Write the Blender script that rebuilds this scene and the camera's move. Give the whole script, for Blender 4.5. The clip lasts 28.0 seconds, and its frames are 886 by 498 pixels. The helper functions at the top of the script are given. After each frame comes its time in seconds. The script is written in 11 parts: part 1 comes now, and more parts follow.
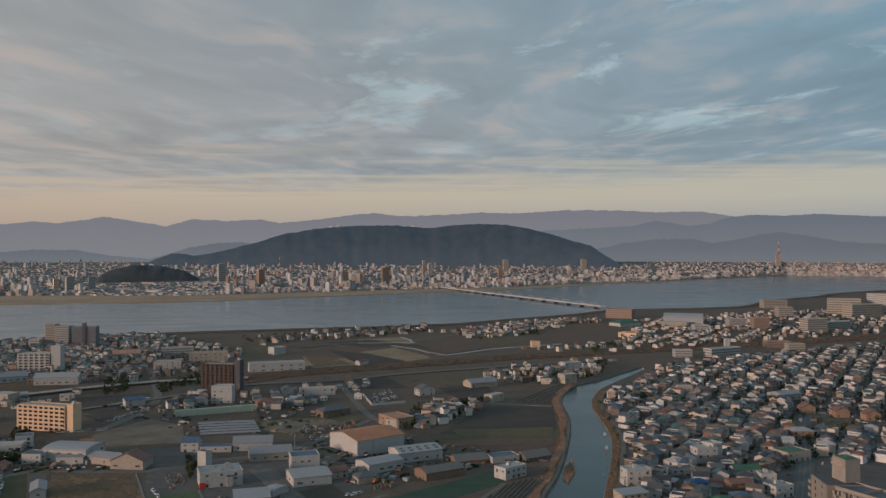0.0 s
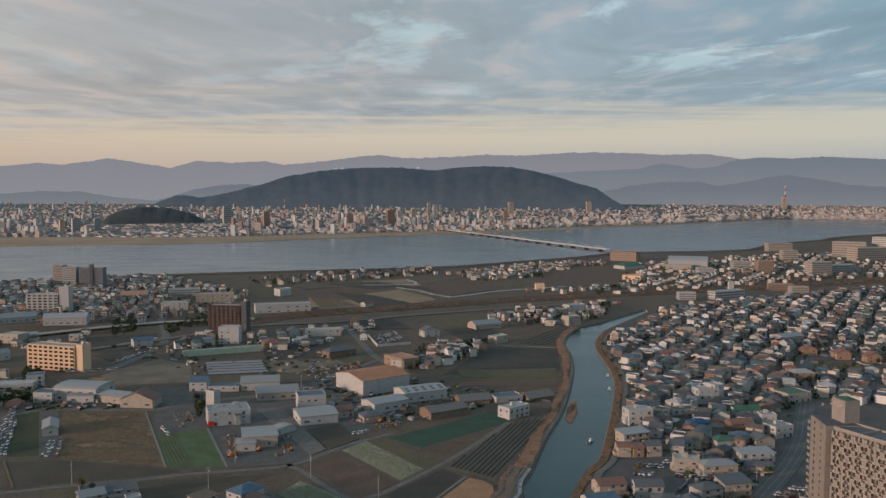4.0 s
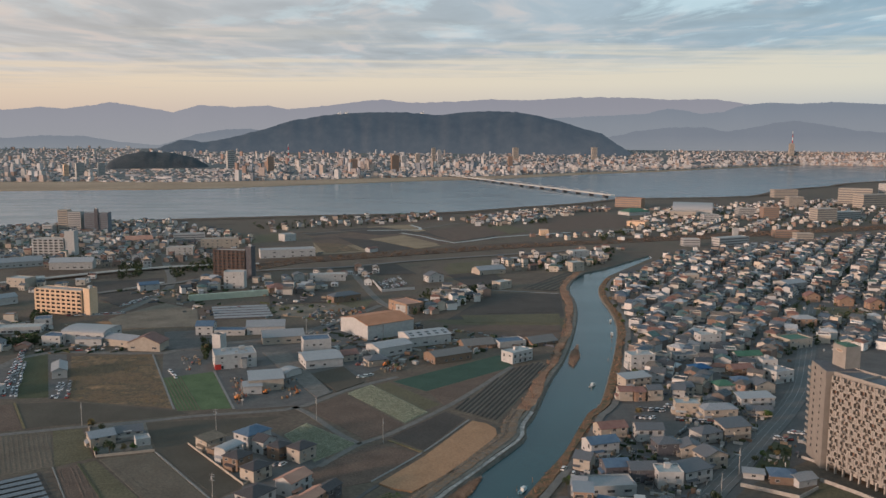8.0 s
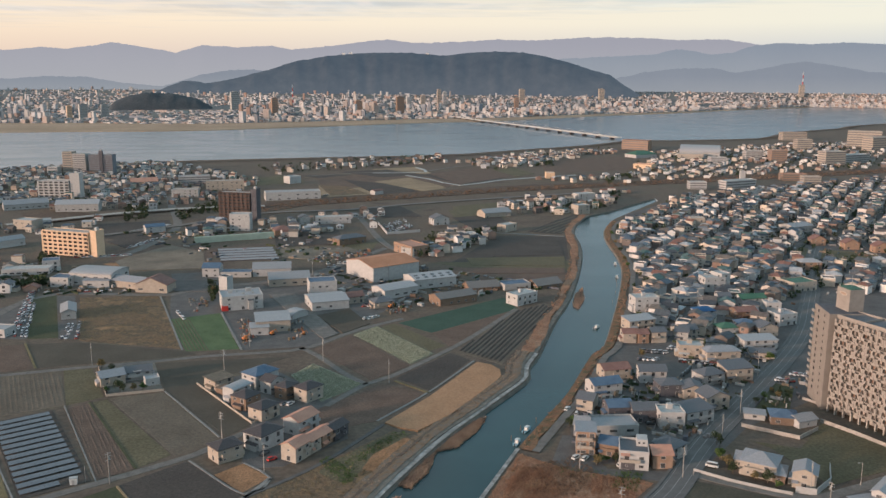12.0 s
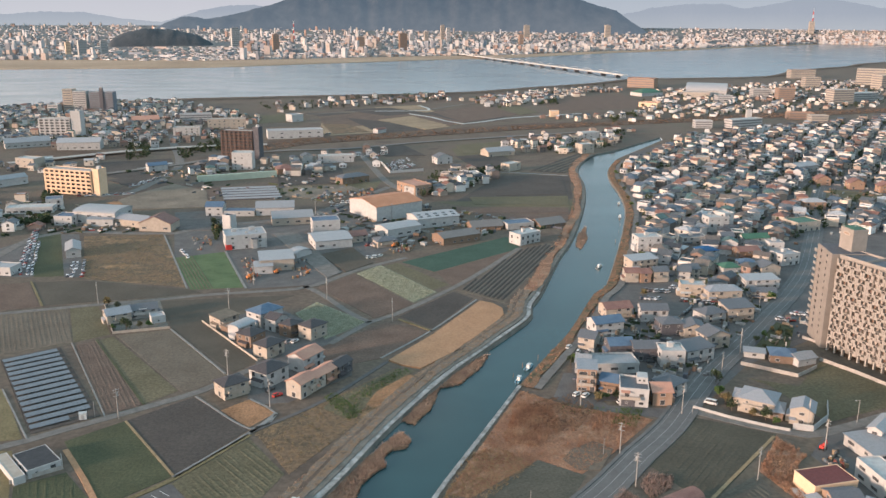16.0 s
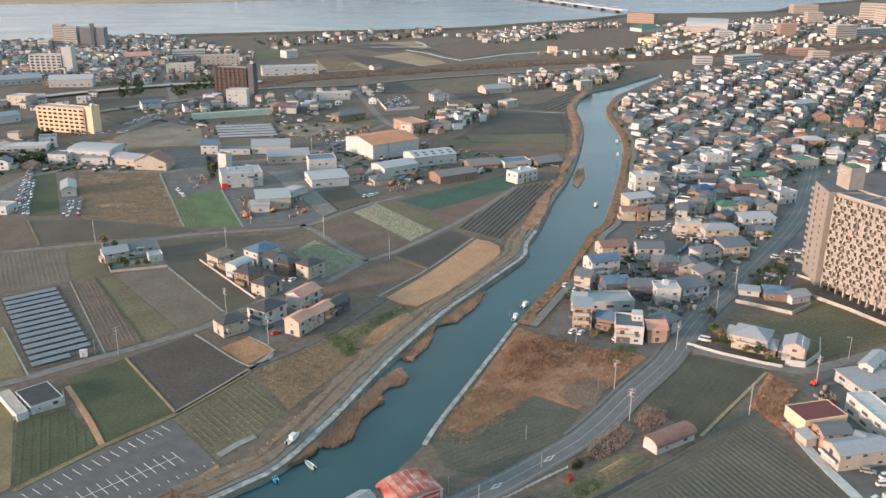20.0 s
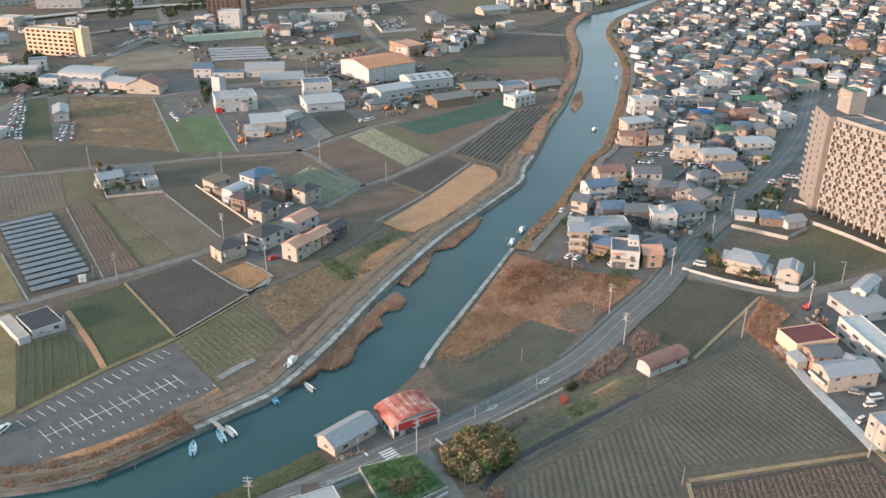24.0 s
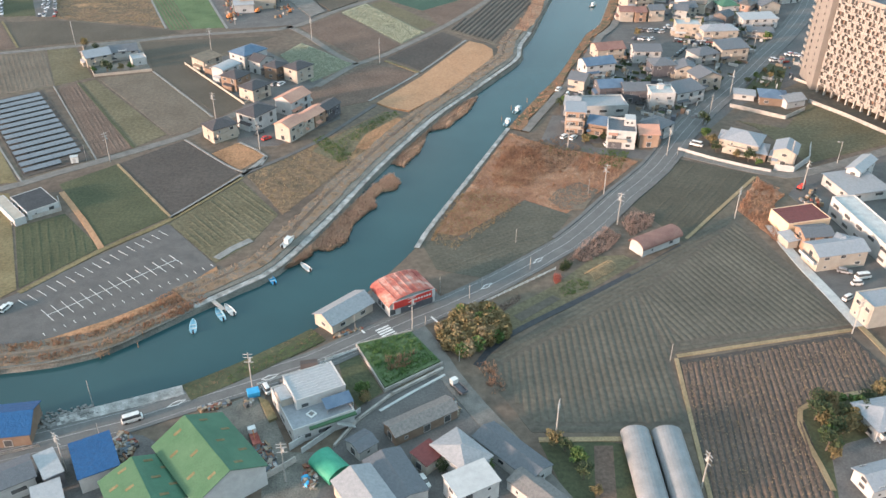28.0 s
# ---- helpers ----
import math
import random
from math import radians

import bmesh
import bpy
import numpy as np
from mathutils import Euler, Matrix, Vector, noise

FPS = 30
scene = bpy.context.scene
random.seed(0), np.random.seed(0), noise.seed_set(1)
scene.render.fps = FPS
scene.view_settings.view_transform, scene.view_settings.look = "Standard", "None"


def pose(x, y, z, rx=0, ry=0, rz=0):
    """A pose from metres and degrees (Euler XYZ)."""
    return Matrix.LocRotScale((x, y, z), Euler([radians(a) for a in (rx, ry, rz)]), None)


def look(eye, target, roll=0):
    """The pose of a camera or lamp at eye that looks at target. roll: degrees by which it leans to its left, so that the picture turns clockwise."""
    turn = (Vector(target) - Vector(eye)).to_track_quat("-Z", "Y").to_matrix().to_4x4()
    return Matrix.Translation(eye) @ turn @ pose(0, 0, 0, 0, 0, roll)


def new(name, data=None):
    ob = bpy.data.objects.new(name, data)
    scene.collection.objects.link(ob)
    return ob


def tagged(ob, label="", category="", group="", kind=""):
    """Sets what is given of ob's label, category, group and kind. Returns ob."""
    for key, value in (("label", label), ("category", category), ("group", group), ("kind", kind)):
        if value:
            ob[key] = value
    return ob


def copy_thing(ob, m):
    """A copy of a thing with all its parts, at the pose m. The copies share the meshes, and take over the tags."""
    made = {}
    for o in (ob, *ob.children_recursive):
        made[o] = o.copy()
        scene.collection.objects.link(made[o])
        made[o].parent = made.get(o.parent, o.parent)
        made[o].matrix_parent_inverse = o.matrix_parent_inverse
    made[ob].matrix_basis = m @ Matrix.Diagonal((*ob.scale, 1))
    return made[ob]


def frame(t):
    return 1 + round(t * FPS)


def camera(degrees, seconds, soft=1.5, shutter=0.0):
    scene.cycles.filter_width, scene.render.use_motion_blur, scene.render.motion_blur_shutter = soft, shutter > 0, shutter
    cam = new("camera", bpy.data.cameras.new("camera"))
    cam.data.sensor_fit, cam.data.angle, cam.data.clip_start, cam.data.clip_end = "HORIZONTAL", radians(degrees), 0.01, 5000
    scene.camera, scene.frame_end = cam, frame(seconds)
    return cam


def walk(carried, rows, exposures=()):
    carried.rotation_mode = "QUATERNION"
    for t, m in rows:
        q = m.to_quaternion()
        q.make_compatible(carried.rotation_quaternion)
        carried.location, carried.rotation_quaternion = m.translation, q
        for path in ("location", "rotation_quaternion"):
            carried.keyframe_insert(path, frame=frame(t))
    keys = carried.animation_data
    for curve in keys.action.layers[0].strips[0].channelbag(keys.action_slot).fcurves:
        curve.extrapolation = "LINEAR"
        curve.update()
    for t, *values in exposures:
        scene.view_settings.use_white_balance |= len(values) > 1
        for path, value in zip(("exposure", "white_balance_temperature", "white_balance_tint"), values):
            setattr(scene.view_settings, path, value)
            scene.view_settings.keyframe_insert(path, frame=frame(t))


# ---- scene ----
# Camera: it hovers over one spot and tilts down.
cam = camera(54.98, 28.0)
EYE = 138.0
ROWS = [
    (0.0, 0.00, -0.00, 0.00),
    (0.5, 0.05, -0.51, -0.03),
    (1.0, 0.09, -1.02, -0.05),
    (1.5, 0.14, -1.51, -0.07),
    (2.0, 0.16, -1.99, -0.08),
    (2.5, 0.22, -2.47, -0.10),
    (3.0, 0.26, -2.94, -0.14),
    (3.5, 0.30, -3.40, -0.12),
    (5.5, 0.46, -5.23, -0.20),
    (6.0, 0.49, -5.63, -0.20),
    (6.5, 0.54, -6.12, -0.21),
    (7.0, 0.56, -6.59, -0.22),
    (7.5, 0.60, -7.06, -0.24),
    (8.0, 0.64, -7.53, -0.25),
    (8.5, 0.68, -8.03, -0.24),
    (9.0, 0.74, -8.51, -0.24),
    (9.5, 0.79, -8.93, -0.26),
    (10.0, 0.84, -9.42, -0.26),
    (10.5, 0.88, -9.87, -0.27),
    (11.0, 0.92, -10.37, -0.25),
    (11.5, 0.96, -10.87, -0.28),
    (12.0, 1.01, -11.39, -0.29),
    (12.5, 1.06, -11.89, -0.30),
    (14.5, 1.20, -13.94, -0.31),
    (15.0, 1.21, -14.46, -0.32),
    (15.5, 1.23, -14.96, -0.32),
    (16.0, 1.24, -15.48, -0.34),
    (16.5, 1.22, -15.99, -0.35),
    (17.0, 1.20, -16.51, -0.35),
    (17.5, 1.17, -17.02, -0.36),
    (18.0, 1.15, -17.54, -0.35),
    (18.5, 1.12, -18.05, -0.36),
    (19.0, 1.09, -18.58, -0.35),
    (19.5, 1.05, -19.08, -0.37),
    (20.0, 1.03, -19.61, -0.36),
    (20.5, 0.99, -20.13, -0.37),
    (21.0, 0.97, -20.64, -0.36),
    (21.5, 0.95, -21.16, -0.36),
    (23.5, 0.86, -23.60, -0.40),
    (24.0, 0.82, -24.63, -0.41),
    (24.5, 0.79, -25.65, -0.41),
    (25.0, 0.75, -26.66, -0.40),
    (25.5, 0.70, -27.67, -0.43),
    (26.0, 0.66, -28.68, -0.39),
    (26.5, 0.63, -29.70, -0.38),
    (27.0, 0.59, -30.67, -0.46),
    (27.5, 0.54, -31.69, -0.47),
    (28.0, 0.49, -32.65, -0.52),
]
EXPOSURES = [(0.0, -0.09), (1.0, -0.06), (2.0, 0.11), (3.0, 0.13), (6.0, 0.34), (7.0, 0.35), (8.0, 0.48), (9.0, 0.51), (10.0, 0.67), (11.0, 0.72), (12.0, 0.85), (15.0, 1.38), (16.0, 1.42), (18.0, 1.55), (20.0, 1.61), (21.0, 1.7), (24.0, 1.71), (25.0, 1.89), (26.0, 1.88), (27.0, 1.99), (28.0, 2.0)]
walk(cam, [(t, pose(0, 0, EYE, 90 + pitch, roll, yaw)) for t, yaw, pitch, roll in ROWS], EXPOSURES)

from mathutils import geometry

# ---- light ----
SUN_AZ, SUN_EL = -119.0, 8.5  # degrees from +Y towards +X, and up
sun_data = bpy.data.lights.new("sun", "SUN")
sun_data.energy, sun_data.angle, sun_data.color = 2.9, radians(7.0), (1.0, 0.69, 0.53)
sun = new("sun", sun_data)
a, e = radians(SUN_AZ), radians(SUN_EL)
to_sun = Vector((math.sin(a) * math.cos(e), math.cos(a) * math.cos(e), math.sin(e)))
sun.matrix_world = look((0, 0, 400), Vector((0, 0, 400)) - to_sun)

world = bpy.data.worlds.new("sky")
scene.world = world
world.use_nodes = True


class Net:
    """Short hand for a node tree."""

    def __init__(self, tree):
        self.t = tree
        tree.nodes.clear()

    def n(self, kind, **props):
        node = self.t.nodes.new(kind)
        for k, v in props.items():
            if k == "op":
                node.operation = v
            elif k == "blend":
                node.data_type, node.blend_type = "RGBA", v
            elif k == "kind":
                node.noise_dimensions = v
        return node

    def link(self, a, b):
        self.t.links.new(a, b)

    def put(self, sock, v):
        if v is None:
            return
        if isinstance(v, bpy.types.NodeSocket):
            self.link(v, sock)
        elif isinstance(v, (tuple, list)) and len(v) == 3 and len(sock.default_value) == 4:
            sock.default_value = (*v, 1)
        else:
            sock.default_value = v

    def math(self, op, a, b=None, c=None, clamp=False):
        m = self.n("ShaderNodeMath", op=op)
        m.use_clamp = clamp
        for s, v in zip(m.inputs, (a, b, c)):
            self.put(s, v)
        return m.outputs[0]

    def vec(self, op, a, b=None):
        m = self.n("ShaderNodeVectorMath", op=op)
        self.put(m.inputs[0], a)
        self.put(m.inputs[1], b)
        return m.outputs[0]

    def mix(self, f, a, b, blend="MIX"):
        m = self.n("ShaderNodeMix", blend=blend)
        self.put(m.inputs[0], f)
        self.put(m.inputs[6], a)
        self.put(m.inputs[7], b)
        return m.outputs[2]

    def noise(self, vec, scale, detail=3.0, rough=0.55):
        m = self.n("ShaderNodeTexNoise")
        self.put(m.inputs["Vector"], vec)
        m.inputs["Scale"].default_value, m.inputs["Detail"].default_value, m.inputs["Roughness"].default_value = scale, detail, rough
        return m.outputs["Fac"]

    def ramp(self, f, stops, const=False):
        m = self.n("ShaderNodeValToRGB")
        r = m.color_ramp
        r.interpolation = "CONSTANT" if const else "LINEAR"
        while len(r.elements) < len(stops):
            r.elements.new(0.5)
        for el, (p, c) in zip(r.elements, stops):
            el.position = p
            el.color = (*c, 1) if isinstance(c, tuple) else (c, c, c, 1)
        self.put(m.inputs[0], f)
        return m.outputs[0]


def build_sky():
    w = Net(world.node_tree)
    co = w.n("ShaderNodeTexCoord").outputs["Generated"]
    sep = w.n("ShaderNodeSeparateXYZ")
    w.link(co, sep.inputs[0])
    x, y, z = sep.outputs
    sky = w.n("ShaderNodeTexSky")
    sky.sky_type, sky.sun_disc, sky.sun_elevation, sky.sun_rotation = "NISHITA", False, radians(6.0), radians(SUN_AZ)
    sky.altitude, sky.air_density, sky.dust_density = 100, 1.2, 2.0
    clear = w.mix(1.0, sky.outputs[0], (0.13, 0.13, 0.13), "MULTIPLY")
    # warm air low over the land, paler and yellower to the right, with a grey bank of haze at its foot there
    side = w.math("MULTIPLY_ADD", x, 0.95, 0.5, clamp=True)
    low = w.mix(side, (0.48, 0.375, 0.30), (0.33, 0.355, 0.38))
    mid = w.mix(side, (0.56, 0.455, 0.345), (0.49, 0.485, 0.42))
    lowband = w.mix(w.ramp(z, [(0.025, 0.0), (0.06, 1.0)]), low, mid)
    base = w.mix(w.ramp(z, [(0.09, 0.0), (0.25, 1.0)]), lowband, clear)
    # a closed cloud deck with soft rolls, drawn out towards the horizon
    up = w.math("MAXIMUM", z, 0.02)
    comb = w.n("ShaderNodeCombineXYZ")
    w.link(w.math("DIVIDE", x, up), comb.inputs[0])
    w.link(w.math("DIVIDE", y, up), comb.inputs[1])
    flat = comb.outputs[0]
    turned = w.n("ShaderNodeVectorRotate")
    turned.rotation_type = "Z_AXIS"
    w.link(w.vec("MULTIPLY", flat, (1.0, 0.5, 1.0)), turned.inputs["Vector"])
    turned.inputs["Angle"].default_value = 0.35
    warp = w.n("ShaderNodeTexNoise")
    w.link(turned.outputs[0], warp.inputs["Vector"])
    warp.inputs["Scale"].default_value = 0.6
    bent = w.vec("ADD", turned.outputs[0], w.vec("MULTIPLY", warp.outputs["Color"], (1.3, 1.3, 0)))
    big = w.noise(w.vec("MULTIPLY", bent, (0.8, 0.9, 1.0)), 0.42, 3, 0.5)
    rolls = w.noise(w.vec("MULTIPLY", bent, (1.2, 1.0, 1.0)), 1.7, 5, 0.5)
    holes = w.noise(w.vec("ADD", w.vec("MULTIPLY", bent, (1.0, 1.25, 1.0)), (7.3, 2.1, 0)), 0.85, 6, 0.62)
    wisps = w.noise(w.vec("MULTIPLY", flat, (0.35, 1.0, 1)), 0.8, 6, 0.6)
    # the deck ends in a slanting edge above the horizon
    edge = w.math("MULTIPLY_ADD", x, 0.030, w.math("MULTIPLY_ADD", wisps, 0.060, 0.036))
    deck = w.math("MULTIPLY", w.math("SUBTRACT", z, edge), 34.0, clamp=True)
    # grey-mauve to the left, steel blue to the right and overhead
    tone = w.math("ADD", side, w.math("MULTIPLY_ADD", z, 1.3, -0.22), clamp=True)
    body = w.mix(tone, (0.380, 0.370, 0.365), (0.210, 0.325, 0.405))
    body = w.mix(1.0, body, w.ramp(w.math("MULTIPLY_ADD", big, 0.5, w.math("MULTIPLY", rolls, 0.5)), [(0.36, 0.84), (0.50, 1.0), (0.64, 1.17)]), "MULTIPLY")
    lit = w.mix(tone, (0.50, 0.41, 0.36), (0.46, 0.43, 0.42))
    body = w.mix(w.ramp(rolls, [(0.52, 0.0), (0.68, 0.5)]), body, lit)
    gap = w.math("MULTIPLY", w.ramp(holes, [(0.555, 0.0), (0.64, 1.0)]), w.math("MULTIPLY_ADD", side, 0.75, 0.12))
    gap = w.math("MULTIPLY", gap, w.ramp(z, [(0.10, 0.35), (0.20, 1.0)]))
    body = w.mix(gap, body, (0.52, 0.68, 0.73))
    # a bright torn fringe along the deck's edge
    fringe = w.math("MULTIPLY", w.ramp(wisps, [(0.50, 0.0), (0.62, 0.7)]), w.ramp(z, [(0.075, 1.0), (0.135, 0.0)]))
    body = w.mix(fringe, body, w.mix(side, (0.50, 0.44, 0.37), (0.52, 0.52, 0.47)))
    out = w.mix(deck, base, body)
    bg = w.n("ShaderNodeBackground")
    w.link(out, bg.inputs[0])
    bg.inputs[1].default_value = 1.0
    w.link(bg.outputs[0], w.n("ShaderNodeOutputWorld").inputs[0])


build_sky()

# ---- materials ----
MATS = {}


def surface(name, cols, scale=0.5, rough=0.85, bump=0.0, bscale=None, palette=None, island=False, metal=0.0, speck=0.25, squash=None, spec=0.3):
    """Node material: colours drifting over metres, a finer grain, and, with a palette, a colour of its own for each piece."""
    m = bpy.data.materials.new(name)
    m.use_nodes = True
    w = Net(m.node_tree)
    geo = w.n("ShaderNodeNewGeometry")
    pos = geo.outputs["Position"]
    if squash:
        rotv = w.n("ShaderNodeVectorRotate")
        rotv.rotation_type = "Z_AXIS"
        w.link(pos, rotv.inputs["Vector"])
        rotv.inputs["Angle"].default_value = squash[0]
        pos = w.vec("MULTIPLY", rotv.outputs[0], (squash[1], squash[2], 1.0))
    f = w.noise(pos, scale, 5, 0.6)
    k = len(cols)
    base = w.ramp(f, [(0.32 + 0.36 * i / max(1, k - 1), c) for i, c in enumerate(cols)])
    if palette:
        rnd = geo.outputs["Random Per Island"] if island else w.n("ShaderNodeObjectInfo").outputs["Random"]
        pal = w.ramp(rnd, [(i / len(palette), c) for i, c in enumerate(palette)], const=True)
        base = w.mix(1.0, pal, base, "MULTIPLY")
    fine = w.noise(pos, scale * 14, 4, 0.6)
    base = w.mix(1.0, base, w.ramp(fine, [(0.3, 1 - speck), (0.7, 1 + speck)]), "MULTIPLY")
    b = w.n("ShaderNodeBsdfPrincipled")
    w.link(base, b.inputs["Base Color"])
    w.put(b.inputs["Roughness"], w.ramp(fine, [(0.3, max(0.03, rough - 0.08)), (0.7, min(1, rough + 0.08))]))
    b.inputs["Metallic"].default_value = metal
    b.inputs["Specular IOR Level"].default_value = spec
    if bump:
        bn = w.n("ShaderNodeBump")
        bn.inputs["Strength"].default_value = min(1.0, bump)
        bn.inputs["Distance"].default_value = 0.3
        w.link(w.noise(pos, bscale or scale * 6, 4, 0.6), bn.inputs["Height"])
        w.link(bn.outputs[0], b.inputs["Normal"])
    w.link(b.outputs[0], w.n("ShaderNodeOutputMaterial").inputs[0])
    MATS[name] = m
    return m


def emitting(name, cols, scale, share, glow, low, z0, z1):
    """Distant hills: lit ground with haze put in as an emission colour, brighter towards the plain."""
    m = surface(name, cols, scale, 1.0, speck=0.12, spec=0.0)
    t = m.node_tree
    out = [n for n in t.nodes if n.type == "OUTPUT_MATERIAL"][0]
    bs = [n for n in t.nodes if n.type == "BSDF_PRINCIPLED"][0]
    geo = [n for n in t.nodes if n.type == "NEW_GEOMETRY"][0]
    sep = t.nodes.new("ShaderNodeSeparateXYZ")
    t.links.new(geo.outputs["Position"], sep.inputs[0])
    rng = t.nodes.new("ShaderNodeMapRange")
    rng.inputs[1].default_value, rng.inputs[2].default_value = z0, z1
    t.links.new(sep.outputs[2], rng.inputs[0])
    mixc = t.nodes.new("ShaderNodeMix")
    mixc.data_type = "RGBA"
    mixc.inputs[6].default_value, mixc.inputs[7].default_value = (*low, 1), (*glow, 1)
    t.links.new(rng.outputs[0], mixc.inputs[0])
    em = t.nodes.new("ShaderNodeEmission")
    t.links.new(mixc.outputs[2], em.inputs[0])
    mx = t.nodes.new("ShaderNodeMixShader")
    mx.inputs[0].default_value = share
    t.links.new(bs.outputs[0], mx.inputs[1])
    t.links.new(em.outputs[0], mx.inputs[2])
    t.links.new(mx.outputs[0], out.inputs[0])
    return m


def water_material(name, deep, rough, ripple, size):
    m = bpy.data.materials.new(name)
    m.use_nodes = True
    w = Net(m.node_tree)
    pos = w.n("ShaderNodeNewGeometry").outputs["Position"]
    b = w.n("ShaderNodeBsdfPrincipled")
    drift = w.noise(pos, 0.02, 4)
    w.put(b.inputs["Base Color"], w.ramp(drift, [(0.35, deep), (0.65, tuple(c * 1.25 for c in deep))]))
    w.put(b.inputs["Roughness"], w.ramp(w.noise(w.vec("MULTIPLY", pos, (0.3, 1, 1)), 0.02, 4), [(0.4, rough), (0.6, rough * 1.6)]))
    b.inputs["IOR"].default_value = 1.33
    bn = w.n("ShaderNodeBump")
    bn.inputs["Strength"].default_value, bn.inputs["Distance"].default_value = ripple, 0.2
    w.link(w.noise(pos, size, 4), bn.inputs["Height"])
    w.link(bn.outputs[0], b.inputs["Normal"])
    w.link(b.outputs[0], w.n("ShaderNodeOutputMaterial").inputs[0])
    MATS[name] = m
    return m


WALLS = [(0.58, 0.575, 0.565), (0.47, 0.42, 0.36), (0.62, 0.615, 0.60), (0.34, 0.28, 0.235), (0.52, 0.48, 0.43), (0.15, 0.13, 0.12), (0.55, 0.48, 0.40), (0.42, 0.425, 0.43), (0.57, 0.545, 0.52), (0.27, 0.19, 0.155)]
ROOFS = [(0.060, 0.068, 0.078), (0.10, 0.115, 0.13), (0.115, 0.098, 0.088), (0.075, 0.10, 0.13), (0.17, 0.185, 0.20), (0.19, 0.095, 0.072), (0.055, 0.062, 0.072), (0.075, 0.125, 0.115), (0.34, 0.35, 0.36), (0.085, 0.092, 0.10), (0.15, 0.125, 0.105), (0.045, 0.048, 0.055)]
WHITE1 = [(0.82, 0.82, 0.82), (1.0, 1.0, 1.0)]
surface("wall_mix", WHITE1, 0.4, 0.85, palette=WALLS, speck=0.1)
surface("roof_mix", [(0.75, 0.75, 0.75), (1.15, 1.15, 1.15)], 0.6, 0.6, 0.5, 3.0, palette=ROOFS, speck=0.25)
surface("far_wall", WHITE1, 0.2, 0.9, palette=WALLS, island=True, speck=0.1)
surface("far_roof", WHITE1, 0.2, 0.7, palette=ROOFS, island=True, speck=0.2)
# far city palettes: contrast narrowed and blued, haze put into the base colours
CITY_WALLS = [(0.46, 0.46, 0.47), (0.40, 0.34, 0.31), (0.52, 0.51, 0.51), (0.27, 0.29, 0.32), (0.44, 0.38, 0.34), (0.22, 0.23, 0.25), (0.47, 0.45, 0.43), (0.34, 0.24, 0.20), (0.54, 0.51, 0.49)]
CITY_ROOFS = [(0.15, 0.17, 0.195), (0.21, 0.225, 0.245), (0.12, 0.14, 0.165), (0.27, 0.275, 0.285), (0.18, 0.165, 0.155), (0.09, 0.11, 0.095), (0.17, 0.185, 0.205)]
surface("city_wall", WHITE1, 0.1, 0.9, palette=CITY_WALLS, island=True, speck=0.1)
surface("city_glass", [(0.10, 0.105, 0.115), (0.15, 0.155, 0.165)], 0.3, 0.4, speck=0.1)
surface("city_roof", WHITE1, 0.1, 0.8, palette=CITY_ROOFS, island=True, speck=0.1)
surface("clutter_mix", WHITE1, 0.6, 0.85, palette=[(0.20, 0.20, 0.20), (0.34, 0.34, 0.33), (0.045, 0.06, 0.03), (0.12, 0.09, 0.07), (0.42, 0.41, 0.39), (0.09, 0.10, 0.12), (0.035, 0.05, 0.025), (0.25, 0.20, 0.15)], island=True, speck=0.2)
surface("plaster_white", [(0.341, 0.341, 0.336), (0.425, 0.425, 0.418)], 0.5, 0.8, speck=0.08)
surface("plaster_cream", [(0.31, 0.28, 0.241), (0.37, 0.333, 0.287)], 0.5, 0.8, speck=0.08)
surface("plaster_beige", [(0.301, 0.265, 0.224), (0.378, 0.335, 0.284)], 0.5, 0.85, speck=0.1)
surface("plaster_orange", [(0.259, 0.174, 0.126), (0.31, 0.214, 0.156)], 0.5, 0.85, speck=0.1)
surface("plaster_apricot", [(0.55, 0.4, 0.275), (0.63, 0.46, 0.32)], 0.5, 0.85, speck=0.08)
surface("plaster_brown", [(0.16, 0.11, 0.08), (0.22, 0.16, 0.12)], 0.5, 0.85, speck=0.1)
surface("plaster_grey", [(0.30, 0.30, 0.29), (0.38, 0.38, 0.37)], 0.5, 0.85, speck=0.1)
surface("plaster_dark", [(0.07, 0.07, 0.08), (0.11, 0.11, 0.12)], 0.5, 0.8, speck=0.1)
surface("tower_wall", [(0.196, 0.177, 0.158), (0.236, 0.215, 0.193)], 0.3, 0.85, speck=0.08)
surface("tower_panel", [(0.232, 0.212, 0.190), (0.284, 0.261, 0.237)], 0.4, 0.8, speck=0.08)
surface("concrete", [(0.264, 0.245, 0.225), (0.386, 0.362, 0.328)], 0.5, 0.9, 0.3, 4, speck=0.2)
surface("pale_concrete", [(0.314, 0.322, 0.316), (0.427, 0.436, 0.428)], 0.5, 0.9, 0.2, 4, speck=0.2)
surface("asphalt", [(0.083, 0.079, 0.077), (0.114, 0.108, 0.103)], 0.25, 0.9, 0.3, 8, speck=0.2)
surface("road_top", [(0.102, 0.100, 0.098), (0.132, 0.130, 0.127)], 0.25, 0.9, 0.3, 8, speck=0.15)
surface("lane", [(0.118, 0.11, 0.101), (0.177, 0.164, 0.15)], 0.3, 0.95, 0.3, 5, speck=0.2)
surface("gravel", [(0.096, 0.092, 0.081), (0.174, 0.165, 0.144)], 0.2, 0.95, 0.5, 6, speck=0.35)
surface("lot", [(0.087, 0.083, 0.081), (0.130, 0.122, 0.117)], 0.15, 0.95, 0.3, 5, speck=0.25)
surface("road_paint", [(0.45, 0.45, 0.44), (0.62, 0.62, 0.60)], 1.5, 0.7, speck=0.2)
